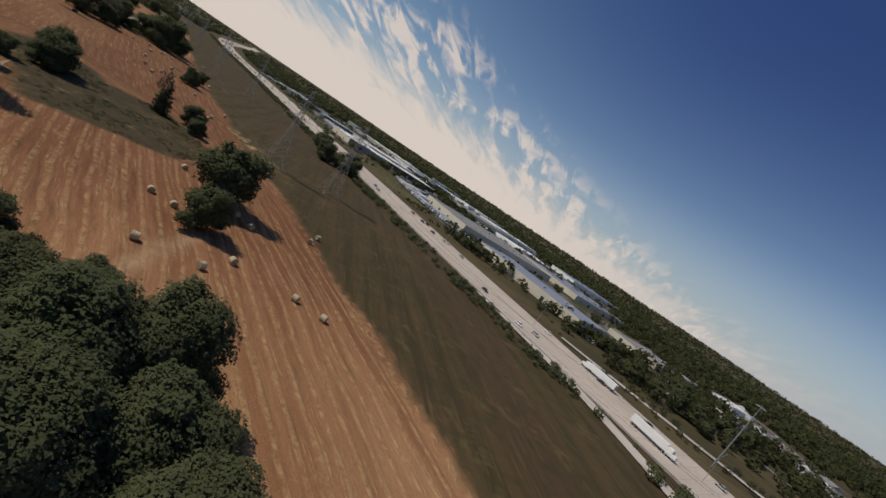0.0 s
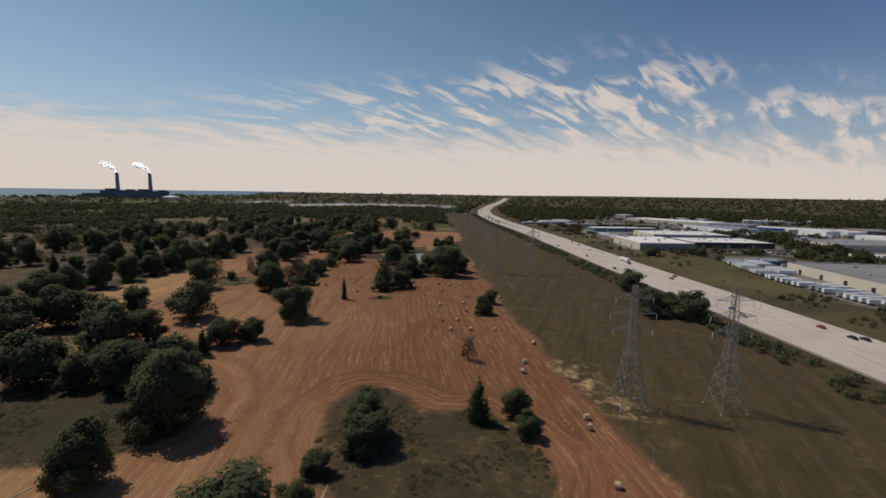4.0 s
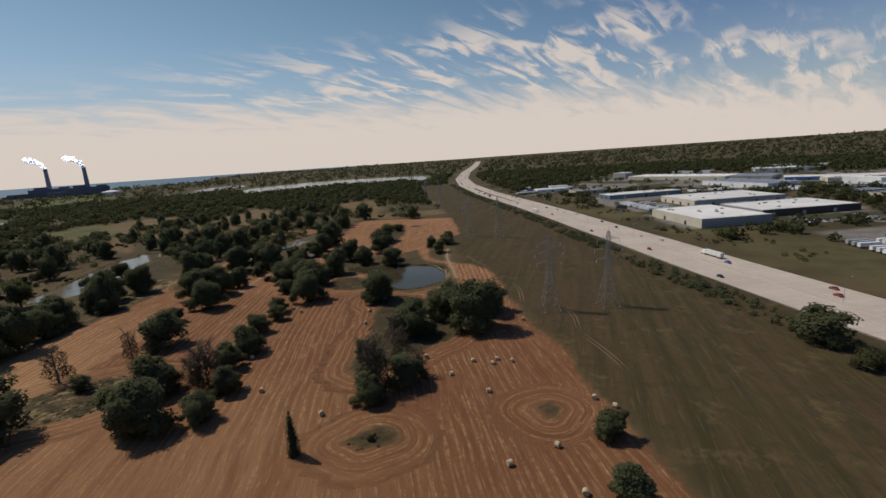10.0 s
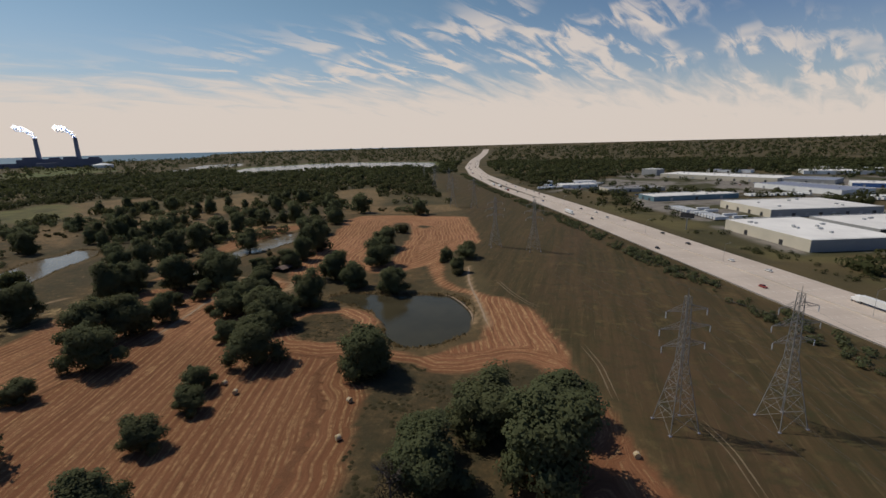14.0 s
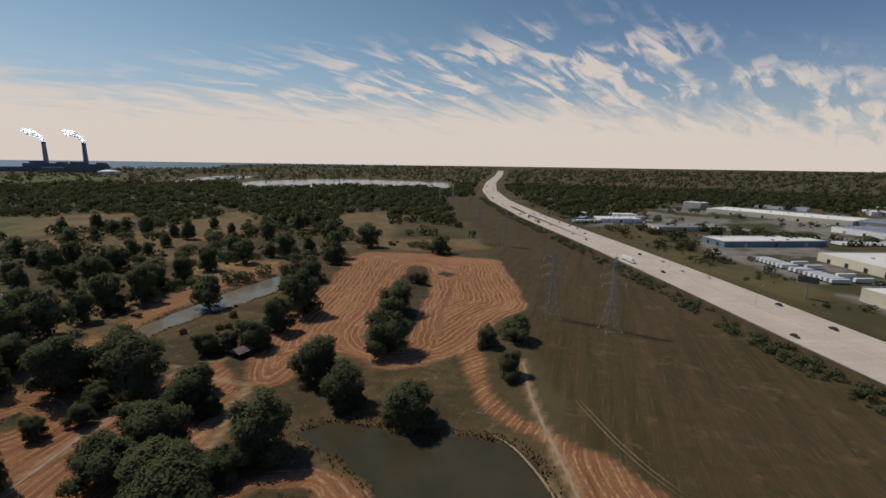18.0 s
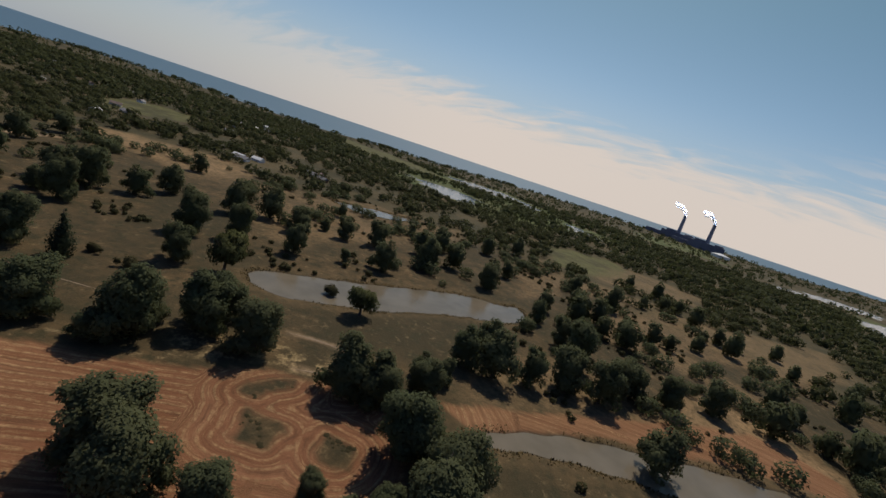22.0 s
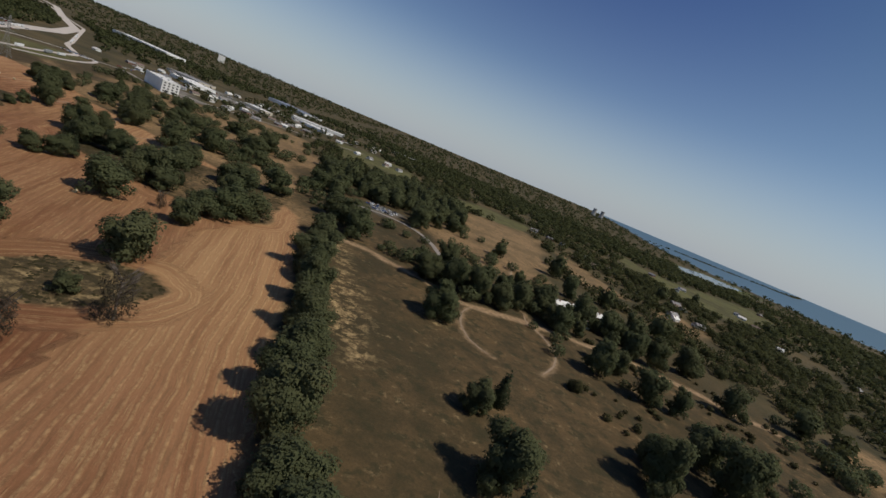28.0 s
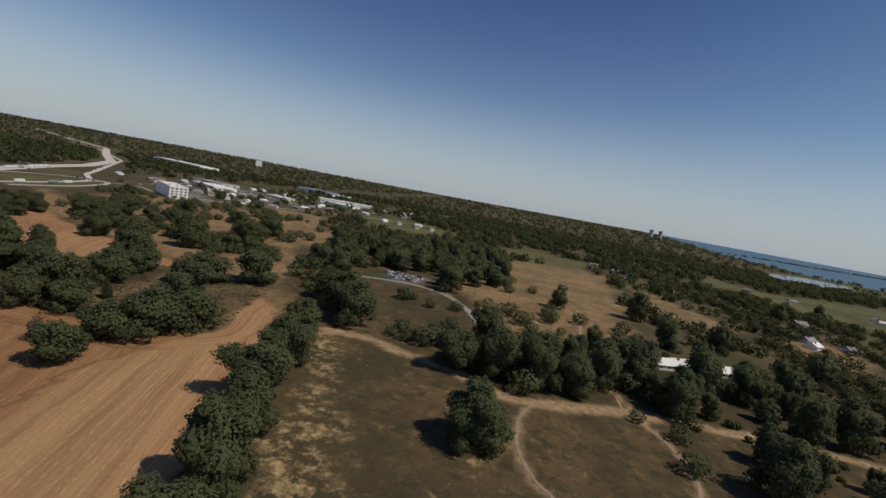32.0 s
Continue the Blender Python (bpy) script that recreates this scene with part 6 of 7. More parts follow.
VERGE = worn("rough_verge_grass", (0.055, 0.048, 0.023), (0.10, 0.068, 0.036), 0.15, 0.95, fine=1.5)
grass_median("verge", 1150, 1560, 0.3, 4.5, "dry grass median between motorway carriageways")
strip("median_barrier", ROAD_W / 2 - 0.35, ROAD_W / 2 + 0.35, 1.2, CONCRETE, "low concrete median barrier along the motorway", "barrier", 0.9)
rail = tagged(strip("guardrail", -1.0, -0.92, 1.0, STEEL, "weathered steel guardrail along the motorway's edge", "guardrail", 0.35, 18, 100), kind="structure")
for i in range(100):
    p, a = road_at(220 + i * 9.0, -1.06)
    if i == 0:
        bm = bmesh.new()
        box(bm, 0, 0, 0.5, 0.16, 0.2, 1.2)
        post = part("post", bm, STEEL, rail)
        post.location = (*p, 0)
    else:
        o = new("post", post.data)
        o.parent = rail
        o.location = (*p, float(land(*p)))


def lamp_post():
    t = thing("motorway_light", Matrix(), "tall grey steel light pole beside the motorway", "street light", "motorway lights")
    bm = bmesh.new()
    tube(bm, (0, 0, 0), (0, 0, 13), 0.10, 0.06, 8)
    part("pole", bm, STEEL, t)
    bm = bmesh.new()
    tube(bm, (0, 0, 12.8), (3.0, 0, 13.6), 0.07, 0.05, 6)
    arm = part("arm", bm, STEEL, t)
    bm = bmesh.new()
    box(bm, 3.3, 0, 13.6, 0.9, 0.35, 0.16, 0.04)
    part("lamp_head", bm, SILVER_PAINT, arm)
    return t


light_pole = lamp_post()
for i in range(14):
    p, a = road_at(150 + i * 95, ROAD_W / 2 + 0.8)
    m = pose(*p, float(land(*p)), 0, 0, math.degrees(a) - 90)
    if i == 0:
        light_pole.matrix_basis = m
    else:
        copy_thing(light_pole, m)

mast = thing("high_mast_light", pose(197, 121, 0), "very tall steel mast with a ring of floodlights", "street light")
bm = bmesh.new()
tube(bm, (0, 0, 0), (0, 0, 34), 0.42, 0.2, 10)
part("mast", bm, STEEL, mast)
bm = bmesh.new()
tube(bm, (0, 0, 33.4), (0, 0, 33.9), 1.1, 1.1, 16)
part("ring", bm, STEEL, mast)
for i in range(8):
    bm = bmesh.new()
    a = i * math.pi / 4
    box(bm, 1.7 * math.cos(a), 1.7 * math.sin(a), 33.4, 0.8, 0.8, 0.35, 0.06)
    part("floodlight", bm, SILVER_PAINT, mast)

board = thing("billboard", pose(-50, 745, 0, 0, 0, -30), "dark two-faced billboard on a single post", "billboard")
bm = bmesh.new()
tube(bm, (0, 0, 0), (0, 0, 12), 0.5, 0.45, 10)
part("post", bm, STEEL, board)
for y in (-0.7, 0.7):
    bm = bmesh.new()
    box(bm, 0, y, 13, 11, 0.35, 4, 0.05)
    part("panel", bm, DARK, board, "dark blank advertising panel")
bm = bmesh.new()
box(bm, 0, 0, 10.8, 11.4, 2.4, 0.12)
part("catwalk", bm, STEEL, board)


# ---- vehicles ----
def wheel(t, x, y, r, w, rim=True):
    bm = bmesh.new()
    tube(bm, (x, y - w / 2, r), (x, y + w / 2, r), r, r, 9)
    o = part("wheel", bm, RUBBER, t)
    if not rim:
        return
    bm = bmesh.new()
    tube(bm, (x, y - w / 2 - 0.02, r), (x, y + w / 2 + 0.02, r), r * 0.55, r * 0.55, 10)
    part("rim", bm, SILVER_PAINT, o)


def car(paint, tone, tall=1.0):
    t = thing("car", Matrix(), tone + " passenger car with dark windows", "car", "passenger cars")
    bm = bmesh.new()
    box(bm, 0, 0, 0.62, 4.7, 1.85, 0.66, 0.16)
    part("body", bm, paint, t)
    bm = bmesh.new()
    box(bm, -0.25, 0, 1.18 * tall, 2.7, 1.6, 0.62 * tall, 0.2)
    part("glasshouse", bm, GLASS, t)
    bm = bmesh.new()
    box(bm, -0.3, 0, 1.5 * tall, 1.7, 1.35, 0.08, 0.03)
    part("roof", bm, paint, t)
    for x in (-1.45, 1.45):
        for y in (-0.85, 0.85):
            wheel(t, x, y, 0.34, 0.24, False)
    for y in (-0.62, 0.62):
        bm = bmesh.new()
        box(bm, 2.33, y, 0.72, 0.08, 0.4, 0.16, 0.02)
        part("headlight", bm, WHITE, t)
    return t


def truck(paint, box_mat, tone):
    t = thing("semi_trailer_truck", Matrix(), tone, "truck", "articulated trucks")
    bm = bmesh.new()
    box(bm, 7.6, 0, 1.5, 2.2, 2.2, 1.5, 0.15)
    box(bm, 5.6, 0, 2.2, 2.6, 2.45, 2.9, 0.2)
    cab = part("cab", bm, paint, t)
    bm = bmesh.new()
    box(bm, 6.86, 0, 2.75, 0.12, 2.1, 0.85, 0.03)
    part("windscreen", bm, GLASS, cab)
    for y in (-1.1, 1.1):
        bm = bmesh.new()
        tube(bm, (4.2, y, 1.0), (4.2, y, 4.0), 0.09, 0.09, 8)
        part("exhaust", bm, STEEL, cab)
    bm = bmesh.new()
    box(bm, -3.6, 0, 2.65, 16.1, 2.6, 2.9, 0.06)
    trailer = part("trailer", bm, box_mat, t)
    bm = bmesh.new()
    box(bm, -3.6, 0, 1.1, 15.6, 1.1, 0.25)
    part("chassis", bm, BLACK_PAINT, trailer)
    bm = bmesh.new()
    box(bm, -11.67, 0, 2.65, 0.06, 2.4, 2.7)
    part("rear_door", bm, SILVER_PAINT, trailer)
    for x in (7.9, 5.0, 3.7, -9.0, -10.3):
        for y in (-1.05, 1.05):
            wheel(t, x, y, 0.5, 0.4)
    return t


CARS = [car(WHITE, "white"), car(BLACK_PAINT, "black"), car(SILVER_PAINT, "silver grey"), car(RED_PAINT, "dark red"), car(BLUE_PAINT, "blue", 1.1)]
TRUCKS = [truck(WHITE, WHITE, "white articulated truck with a white box trailer"), truck(RED_PAINT, SILVER_PAINT, "red truck with a grey box trailer"), truck(BLACK_PAINT, WHITE, "dark truck with a white box trailer")]
used = set()


def place(model, m):
    if id(model) in used:
        copy_thing(model, m)
    else:
        model.matrix_basis = m
        used.add(id(model))


spots = []
for i in range(120):
    s = 40 + 2700 * rng.uniform() ** 1.25
    lane = int(rng.integers(0, 6))
    off = (6.5, 10.5, 14.5, 32.5, 36.5, 40.5)[lane]
    big = rng.uniform() < 0.2 and lane in (0, 1, 4, 5) and s > 420
    if any(l == lane and abs(s - q) < (34 if big else 17) for q, l in spots):
        continue
    spots.append((s, lane))
    p, a = road_at(s, off)
    m = pose(*p, float(land(*p)) + 0.36, 0, 0, math.degrees(a) + (180 if lane < 3 else 0))
    place(TRUCKS[rng.integers(3)] if big else CARS[rng.choice(5, p=(0.3, 0.28, 0.22, 0.1, 0.1))], m)


for s, off, back in ((306, 39.0, 0), (262, 17.0, 180)):
    p, a = road_at(s, off)
    place(TRUCKS[0], pose(*p, 0.36, 0, 0, math.degrees(a) + back))


# ---- tractor in the field ----
tractor = thing("tractor", pose(-105, 103, 0.05, 0, 0, 250), "dark farm tractor with a pale cab roof on mown hay", "tractor")
bm = bmesh.new()
box(bm, 1.35, 0, 1.15, 1.9, 0.8, 0.8, 0.12)
box(bm, 0.2, 0, 0.85, 2.6, 0.6, 0.4, 0.06)
hood = part("hood", bm, BLACK_PAINT, tractor)
bm = bmesh.new()
tube(bm, (1.7, 0.2, 1.5), (1.7, 0.2, 2.4), 0.06, 0.05, 8)
part("exhaust", bm, BLACK_PAINT, hood)
bm = bmesh.new()
box(bm, -0.55, 0, 1.95, 1.5, 1.5, 1.3, 0.1)
cab = part("cab", bm, GLASS, tractor)
bm = bmesh.new()
box(bm, -0.55, 0, 2.72, 1.8, 1.7, 0.2, 0.06)
part("roof", bm, SILVER_PAINT, cab, "pale grey cab roof")
for y in (-0.95, 0.95):
    wheel(tractor, -0.8, y, 0.85, 0.5)
    wheel(tractor, 1.75, y * 0.85, 0.5, 0.32)
    bm = bmesh.new()
    box(bm, -0.8, y * 0.93, 1.78, 1.3, 0.55, 0.1, 0.04)
    part("mudguard", bm, BLACK_PAINT, tractor)

# ---- industrial estate ----
HALLS = []


def hall(x, y, turn, length, depth, tall, wall, roof, label, doors=4, units=5, band=None, category="warehouse"):
    """A low hall by its front left corner: walls, a parapet roof, loading doors, roof units."""
    HALLS.append((x, y, turn, length, depth))
    t = thing("warehouse", pose(x, y, float(land(x, y)), 0, 0, turn), label, category, "industrial halls")
    for n, (cx, cy, sx, sy) in enumerate(((length / 2, 0.15, length, 0.3), (length / 2, depth - 0.15, length, 0.3), (0.15, depth / 2, 0.3, depth - 0.6), (length - 0.15, depth / 2, 0.3, depth - 0.6))):
        bm = bmesh.new()
        box(bm, cx, cy, tall / 2 - 0.5, sx, sy, tall + 1.0)
        w = part("wall", bm, band if band is not None and n in (0, 3) else wall, t)
        if n == 0:
            for i in range(doors):
                bm = bmesh.new()
                box(bm, length * (i + 0.7) / (doors + 0.4), -0.04, 2.0, 3.6, 0.12, 4.0)
                part("loading_door", bm, DARK if i % 2 else SILVER_PAINT, w)
        if n == 2:
            for i in range(max(2, doors // 2)):
                bm = bmesh.new()
                box(bm, -0.02, depth * (i + 0.7) / (max(2, doors // 2) + 0.4), 2.0, 0.12, 3.6, 4.0)
                part("loading_door", bm, DARK, w)
    bm = bmesh.new()
    box(bm, length / 2, depth / 2, tall - 0.25, length - 0.61, depth - 0.61, 0.3)
    r = part("roof", bm, roof, t)
    for i in range(units):
        bm = bmesh.new()
        u, v = rng.uniform(0.12, 0.88), rng.uniform(0.15, 0.85)
        box(bm, length * u, depth * v, tall + 0.5, rng.uniform(1.5, 3.5), rng.uniform(1.5, 2.5), 1.3, 0.06)
        part("roof_unit", bm, SILVER_PAINT, r)
    for side in (0, 1):
        bm = bmesh.new()
        box(bm, length / 2, 0.15 + side * (depth - 0.3), tall + 0.6, length, 0.34, 0.24)
        part("coping", bm, WHITE, r)
    return t


hall(12, 668, 19, 68, 90, 8.8, CREAM, ROOF_PALE, "pale flat-roofed warehouse with grey front wall", 0, 9, GREY_WALL)
hall(82, 728, 19, 105, 66, 7.2, GREY_WALL, ROOF_PALE, "wide dark-walled hall with a white flat roof", 6, 8, DARK)
hall(42, 824, 19, 118, 78, 8.0, CREAM, ROOF_PALE, "long white-roofed distribution hall", 8, 6, GREY_WALL)
hall(-48, 944, 24, 122, 36, 6.4, TEAL_WALL, ROOF_PALE, "long teal metal-clad hall with pale roof", 3, 4)
hall(-98, 1052, 20, 92, 34, 5.6, CREAM, ROOF_GREY, "cream single-storey workshop with a grey roof", 4, 3)
hall(-170, 1118, 18, 62, 34, 5.6, WHITE, ROOF_PALE, "white workshop amid parked trailers", 3, 3)
hall(24, 1360, -40, 215, 70, 8.0, WHITE, ROOF_PALE, "long white factory with a pale roof", 8, 8, CREAM)
hall(128, 1140, -60, 130, 60, 7.2, WHITE, ROOF_BLUE, "white hall with a slate blue roof", 5, 5)
hall(160, 1260, -35, 120, 60, 7.2, GREY_WALL, ROOF_BLUE, "grey hall with a slate blue roof", 5, 5)
hall(262, 1150, -20, 90, 46, 6.4, WHITE, ROOF_PALE, "small white depot with blue front", 4, 4, BLUE_PAINT)
hall(310, 1430, -12, 130, 60, 7.2, WHITE, ROOF_PALE, "white hall at the edge of the woods", 5, 4)
hall(300, 1090, -10, 100, 70, 7.2, CREAM, ROOF_PALE, "cream hall beside a truck yard", 5, 4)
hall(250, 772, 14, 120, 80, 8.0, CREAM, ROOF_GREY, "cream warehouse with a grey roof", 6, 5)
hall(372, 900, 8, 130, 90, 8.0, WHITE, ROOF_PALE, "large white warehouse with a pale roof", 6, 6)
hall(430, 1120, 0, 120, 80, 7.2, BRICK_WALL, ROOF_GREY, "brick-fronted works with a grey roof", 6, 5)
hall(520, 760, 5, 140, 90, 8.0, WHITE, ROOF_BLUE, "white hall with a blue roof far into the estate", 6, 6)
hall(156, 446, 14, 150, 112, 8.0, CREAM, ROOF_GREY, "very large cream warehouse with a dark grey roof", 9, 9)
hall(206, 262, 25, 50, 125, 8.0, CREAM, ROOF_BLUE, "long cream hall under a slate blue metal roof", 5, 6)
hall(330, 300, 16, 90, 60, 5.6, CREAM, ROOF_GREY, "low cream hall with a grey roof", 4, 4)
hall(340, 470, 14, 110, 130, 7.2, CREAM, ROOF_BLUE, "cream hall with a blue-grey roof", 6, 6)
hall(320, 640, 12, 90, 80, 7.2, WHITE, ROOF_PALE, "white hall with a flat pale roof", 5, 5)
hall(254, 200, 20, 12, 18, 4, WHITE, ROOF_PALE, "small white workshop beside the motorway", 2, 1)
hall(300, 232, 24, 34, 14, 4, WHITE, ROOF_PALE, "small white depot with a flat roof", 2, 1)
hall(372, 246, 10, 40, 18, 5, CREAM, ROOF_BROWN, "small cream workshop with a brown roof", 2, 1)
hall(420, 196, 30, 46, 20, 5, WHITE, ROOF_GREY, "small white store with a grey roof", 2, 1)
hall(480, 330, 14, 60, 26, 6, WHITE, ROOF_PALE, "white shed behind a car lot", 2, 1)
hall(306, 1062, -66, 56, 44, 10.4, WHITE, ROOF_PALE, "tall white box-shaped plant building", 3, 3)
hall(334, 1050, -60, 48, 40, 10.4, WHITE, ROOF_PALE, "tall white box-shaped plant building", 2, 3)
hall(236, 880, 26, 46, 26, 6.4, GREY_WALL, ROOF_BLUE, "blue-grey metal shed by a truck yard", 2, 2)
hall(290, 905, -40, 60, 30, 5.6, BRICK_WALL, ROOF_BROWN, "long low reddish brick works", 3, 2)
hall(274, 1180, -45, 44, 24, 6, WHITE, ROOF_BLUE, "small white shed with a blue roof", 2, 1)
hall(-216, 1200, 10, 26, 14, 5, WHITE, ROOF_PALE, "small white shed amid parked trailers", 2, 1)
hall(-150, 1190, 14, 40, 20, 6, WHITE, ROOF_PALE, "small white office amid parked trailers", 2, 1)
hall(-4, 1430, -40, 36, 30, 14, GREY_WALL, ROOF_PALE, "tall grey plant building by the woods", 1, 2)
hall(150, 1520, -30, 90, 30, 5.6, WHITE, ROOF_BLUE, "long low hall with a slate blue roof", 3, 2)
hall(392, 1590, -32, 120, 24, 5.6, WHITE, ROOF_PALE, "long low white hall against the woods", 3, 2)
hotel = hall(44, -236, -38, 76, 24, 17, WHITE, ROOF_PALE, "four-storey white hotel block by the interchange", 0, 4, None, "hotel")
for level in range(4):
    for bay in range(10):
        bm = bmesh.new()
        box(bm, 5.5 + bay * 7.2, -0.03, 2.4 + level * 3.9, 2.8, 0.14, 1.9)
        part("window", bm, GLASS, hotel)
    for bay in range(4):
        bm = bmesh.new()
        box(bm, -0.03, 3.6 + bay * 5.6, 2.4 + level * 3.9, 0.14, 2.6, 1.9)
        part("window", bm, GLASS, hotel)
hall(660, -1200, -24, 340, 70, 14, WHITE, ROOF_PALE, "very long white distribution hall", 8, 6)
hall(100, -1080, -35, 220, 70, 9.6, WHITE, ROOF_BLUE, "long white hall with a blue roof", 8, 6)
hall(-52, -838, 16, 146, 30, 6.4, WHITE, ROOF_PALE, "white storage hall with ribbed sides", 8, 3)
hall(150, -520, -30, 90, 50, 6.4, WHITE, ROOF_PALE, "white flat-roofed roadside store building", 4, 4)
hall(220, -640, -20, 110, 46, 5.6, CREAM, ROOF_GREY, "cream roadside store with a grey roof", 4, 4)
hall(40, -560, -25, 60, 30, 6, CREAM, ROOF_PALE, "low cream shop building beside the road", 3, 3)
hall(-60, -700, -28, 80, 40, 5.6, WHITE, ROOF_PALE, "white flat-roofed shop beside the road", 3, 3)
hall(-270, -1090, 10, 110, 30, 6.4, WHITE, ROOF_PALE, "long low white hall at the edge of town", 4, 3)
hall(1500, -2940, 30, 44, 30, 46, WHITE, ROOF_PALE, "distant tall white grain elevator", 0, 0, None, "silo")


def trailer_unit(mat, tone):
    t = thing("parked_trailer", Matrix(), tone, "trailer", "trailers in the yard")
    bm = bmesh.new()
    box(bm, 0, 0, 2.5, 14.5, 2.6, 2.8, 0.05)
    part("box", bm, mat, t)
    bm = bmesh.new()
    box(bm, 0, 0, 1.0, 14, 1.0, 0.24)
    part("chassis", bm, BLACK_PAINT, t)
    for x in (-5.6, -4.3):
        for y in (-1.05, 1.05):
            wheel(t, x, y, 0.5, 0.4, False)
    for y in (-0.8, 0.8):
        bm = bmesh.new()
        tube(bm, (4.2, y, 0), (4.2, y, 1.1), 0.08, 0.08, 6)
        part("landing_leg", bm, STEEL, t)
    return t


UNITS = [trailer_unit(WHITE, "white box trailer parked in a yard"), trailer_unit(SILVER_PAINT, "grey box trailer parked in a yard"), trailer_unit(BLUE_PAINT, "blue box trailer parked in a yard")]


def rank(x, y, dx, dy, n, turn, blue=0.03):
    for i in range(n):
        k = rng.choice(3, p=(0.8 - blue, 0.2, blue))
        if rng.uniform() < 0.86:
            place(UNITS[k], pose(x + dx * i, y + dy * i, float(land(x, y)), 0, 0, turn + rng.uniform(-2, 2)))


rank(92, 588, 0.75, -5.4, 18, 14)
rank(112, 592, 0.75, -5.2, 14, 14)
rank(107, 488, 2.0, -5.0, 16, 14, 0.05)
rank(128, 470, 1.2, -5.0, 14, 14, 0.05)
rank(136, 398, 2.2, -4.2, 10, 20, 0.1)
rank(-8, 800, -1.6, 4.6, 18, 20)
rank(-206, 1100, 5.0, 3.0, 12, 60)
rank(-200, 1150, 5.6, 1.4, 14, 70, 0.1)
rank(-150, 1185, 5.6, 1.4, 10, 70)
rank(80, 1010, 5.2, 1.8, 16, 110)
rank(200, 1000, 5.2, 0.4, 18, 95)
rank(250, 880, 5.2, 0.8, 14, 95, 0.1)
rank(238, 700, 5.2, 1.2, 14, 100)
rank(165, 983, 5.2, -0.2, 10, 95)
rank(250, 1023, 5.2, -1.0, 8, 95)
rank(314, 1030, 3.0, -4.8, 8, 30)
rank(-14, 880, 5.0, -14.0, 7, 20)
rank(128, 612, 1.4, -5.2, 8, 14, 0.1)
rank(292, -196, 9.0, -15.0, 8, -58)
rank(150, -96, 3.0, -22.0, 4, -72)
rank(330, -366, 34.0, -41.0, 5, -50)
LOTS = ((184, -246, 50, 14), (300, -230, 20, 60), (340, -300, 60, 20), (-60, -560, 90, 60), (-140, -700, 90, 60), (0, -740, 120, 50), (150, 690, 70, 60), (290, 200, 130, 60), (60, -620, 130, 110), (100, 690, 90, 30), (170, 390, 60, 30), (60, 900, 120, 16), (-150, 1090, 80, 40), (120, 1180, 120, 60), (300, 820, 90, 60), (100, -360, 110, 60), (160, -480, 120, 80), (-345, -22, 36, 30), (240, 700, 90, 20), (-215, 1130, 120, 30), (200, 1110, 60, 40), (-60, 1020, 80, 14), (-120, 1090, 60, 14), (60, 760, 18, 60), (440, 200, 90, 60), (470, 290, 110, 60), (500, 350, 110, 60), (212, 246, 40, 8), (330, 270, 60, 20), (20, -480, 60, 60), (210, -560, 70, 60))


def parked_cars(n):
    """Rows of parked cars, past counting: bodies in one mesh, their glass in another material."""
    vs, fs, idx = [], [], []
    cube = np.array([(x, y, z) for x in (-1, 1) for y in (-1, 1) for z in (-1, 1)], float)
    quads_ = np.array(((0, 1, 3, 2), (4, 6, 7, 5), (0, 4, 5, 1), (2, 3, 7, 6), (0, 2, 6, 4), (1, 5, 7, 3)))
    for i in range(n):
        x0, y0, dx, dy = LOTS[i % len(LOTS)]
        x, y = x0 + rng.integers(0, max(2, int(dx / 3.2))) * 3.2, y0 + rng.integers(0, max(2, int(dy / 7))) * 7.0
        a, z = math.radians(rng.choice((19, 109)) + rng.uniform(-3, 3)), float(land(x, y)) + 0.05
        for (cz, lx, ly, lz, off, top_), mat in (((0.62, 2.3, 0.92, 0.36, 0, 0.96), 0), ((1.2, 1.35, 0.78, 0.26, -0.2, 0.8), 1), ((1.5, 0.9, 0.66, 0.05, -0.25, 1.0), 0)):
            c = cube * (lx, ly, lz)
            c[:, :2] *= np.where(cube[:, 2:] > 0, top_, 1.0)
            c += (off, 0, cz)
            c = np.stack([x + c[:, 0] * math.cos(a) - c[:, 1] * math.sin(a), y + c[:, 0] * math.sin(a) + c[:, 1] * math.cos(a), z + c[:, 2]], 1)
            fs += (quads_ + 8 * len(vs)).tolist()
            vs.append(c)
            idx += [mat] * 6
    tagged(new("parked_cars", mesh_from("parked_cars", np.concatenate(vs), fs, [CAR_MIX, GLASS], idx)), "rows of white, grey and dark parked cars", "cars", kind="stuff")


CAR_MIX, mix_tree, mix_bsdf = material("mixed_car_paint")
mix_geo = mix_tree.nodes.new("ShaderNodeNewGeometry")
mix_ramp = mix_tree.nodes.new("ShaderNodeValToRGB")
mix_ramp.color_ramp.interpolation = "CONSTANT"
for k, (at, tone) in enumerate(((0.0, (0.75, 0.75, 0.74)), (0.36, (0.40, 0.41, 0.42)), (0.56, (0.03, 0.03, 0.035)), (0.80, (0.28, 0.04, 0.035)), (0.9, (0.06, 0.12, 0.30)))):
    stop = mix_ramp.color_ramp.elements[k] if k < 2 else mix_ramp.color_ramp.elements.new(at)
    stop.position, stop.color = at, (*tone, 1)
mix_tree.links.new(mix_geo.outputs["Random Per Island"], mix_ramp.inputs[0])
mix_tree.links.new(mix_ramp.outputs[0], mix_bsdf.inputs["Base Color"])
mix_bsdf.inputs["Roughness"].default_value = 0.35
parked_cars(860)


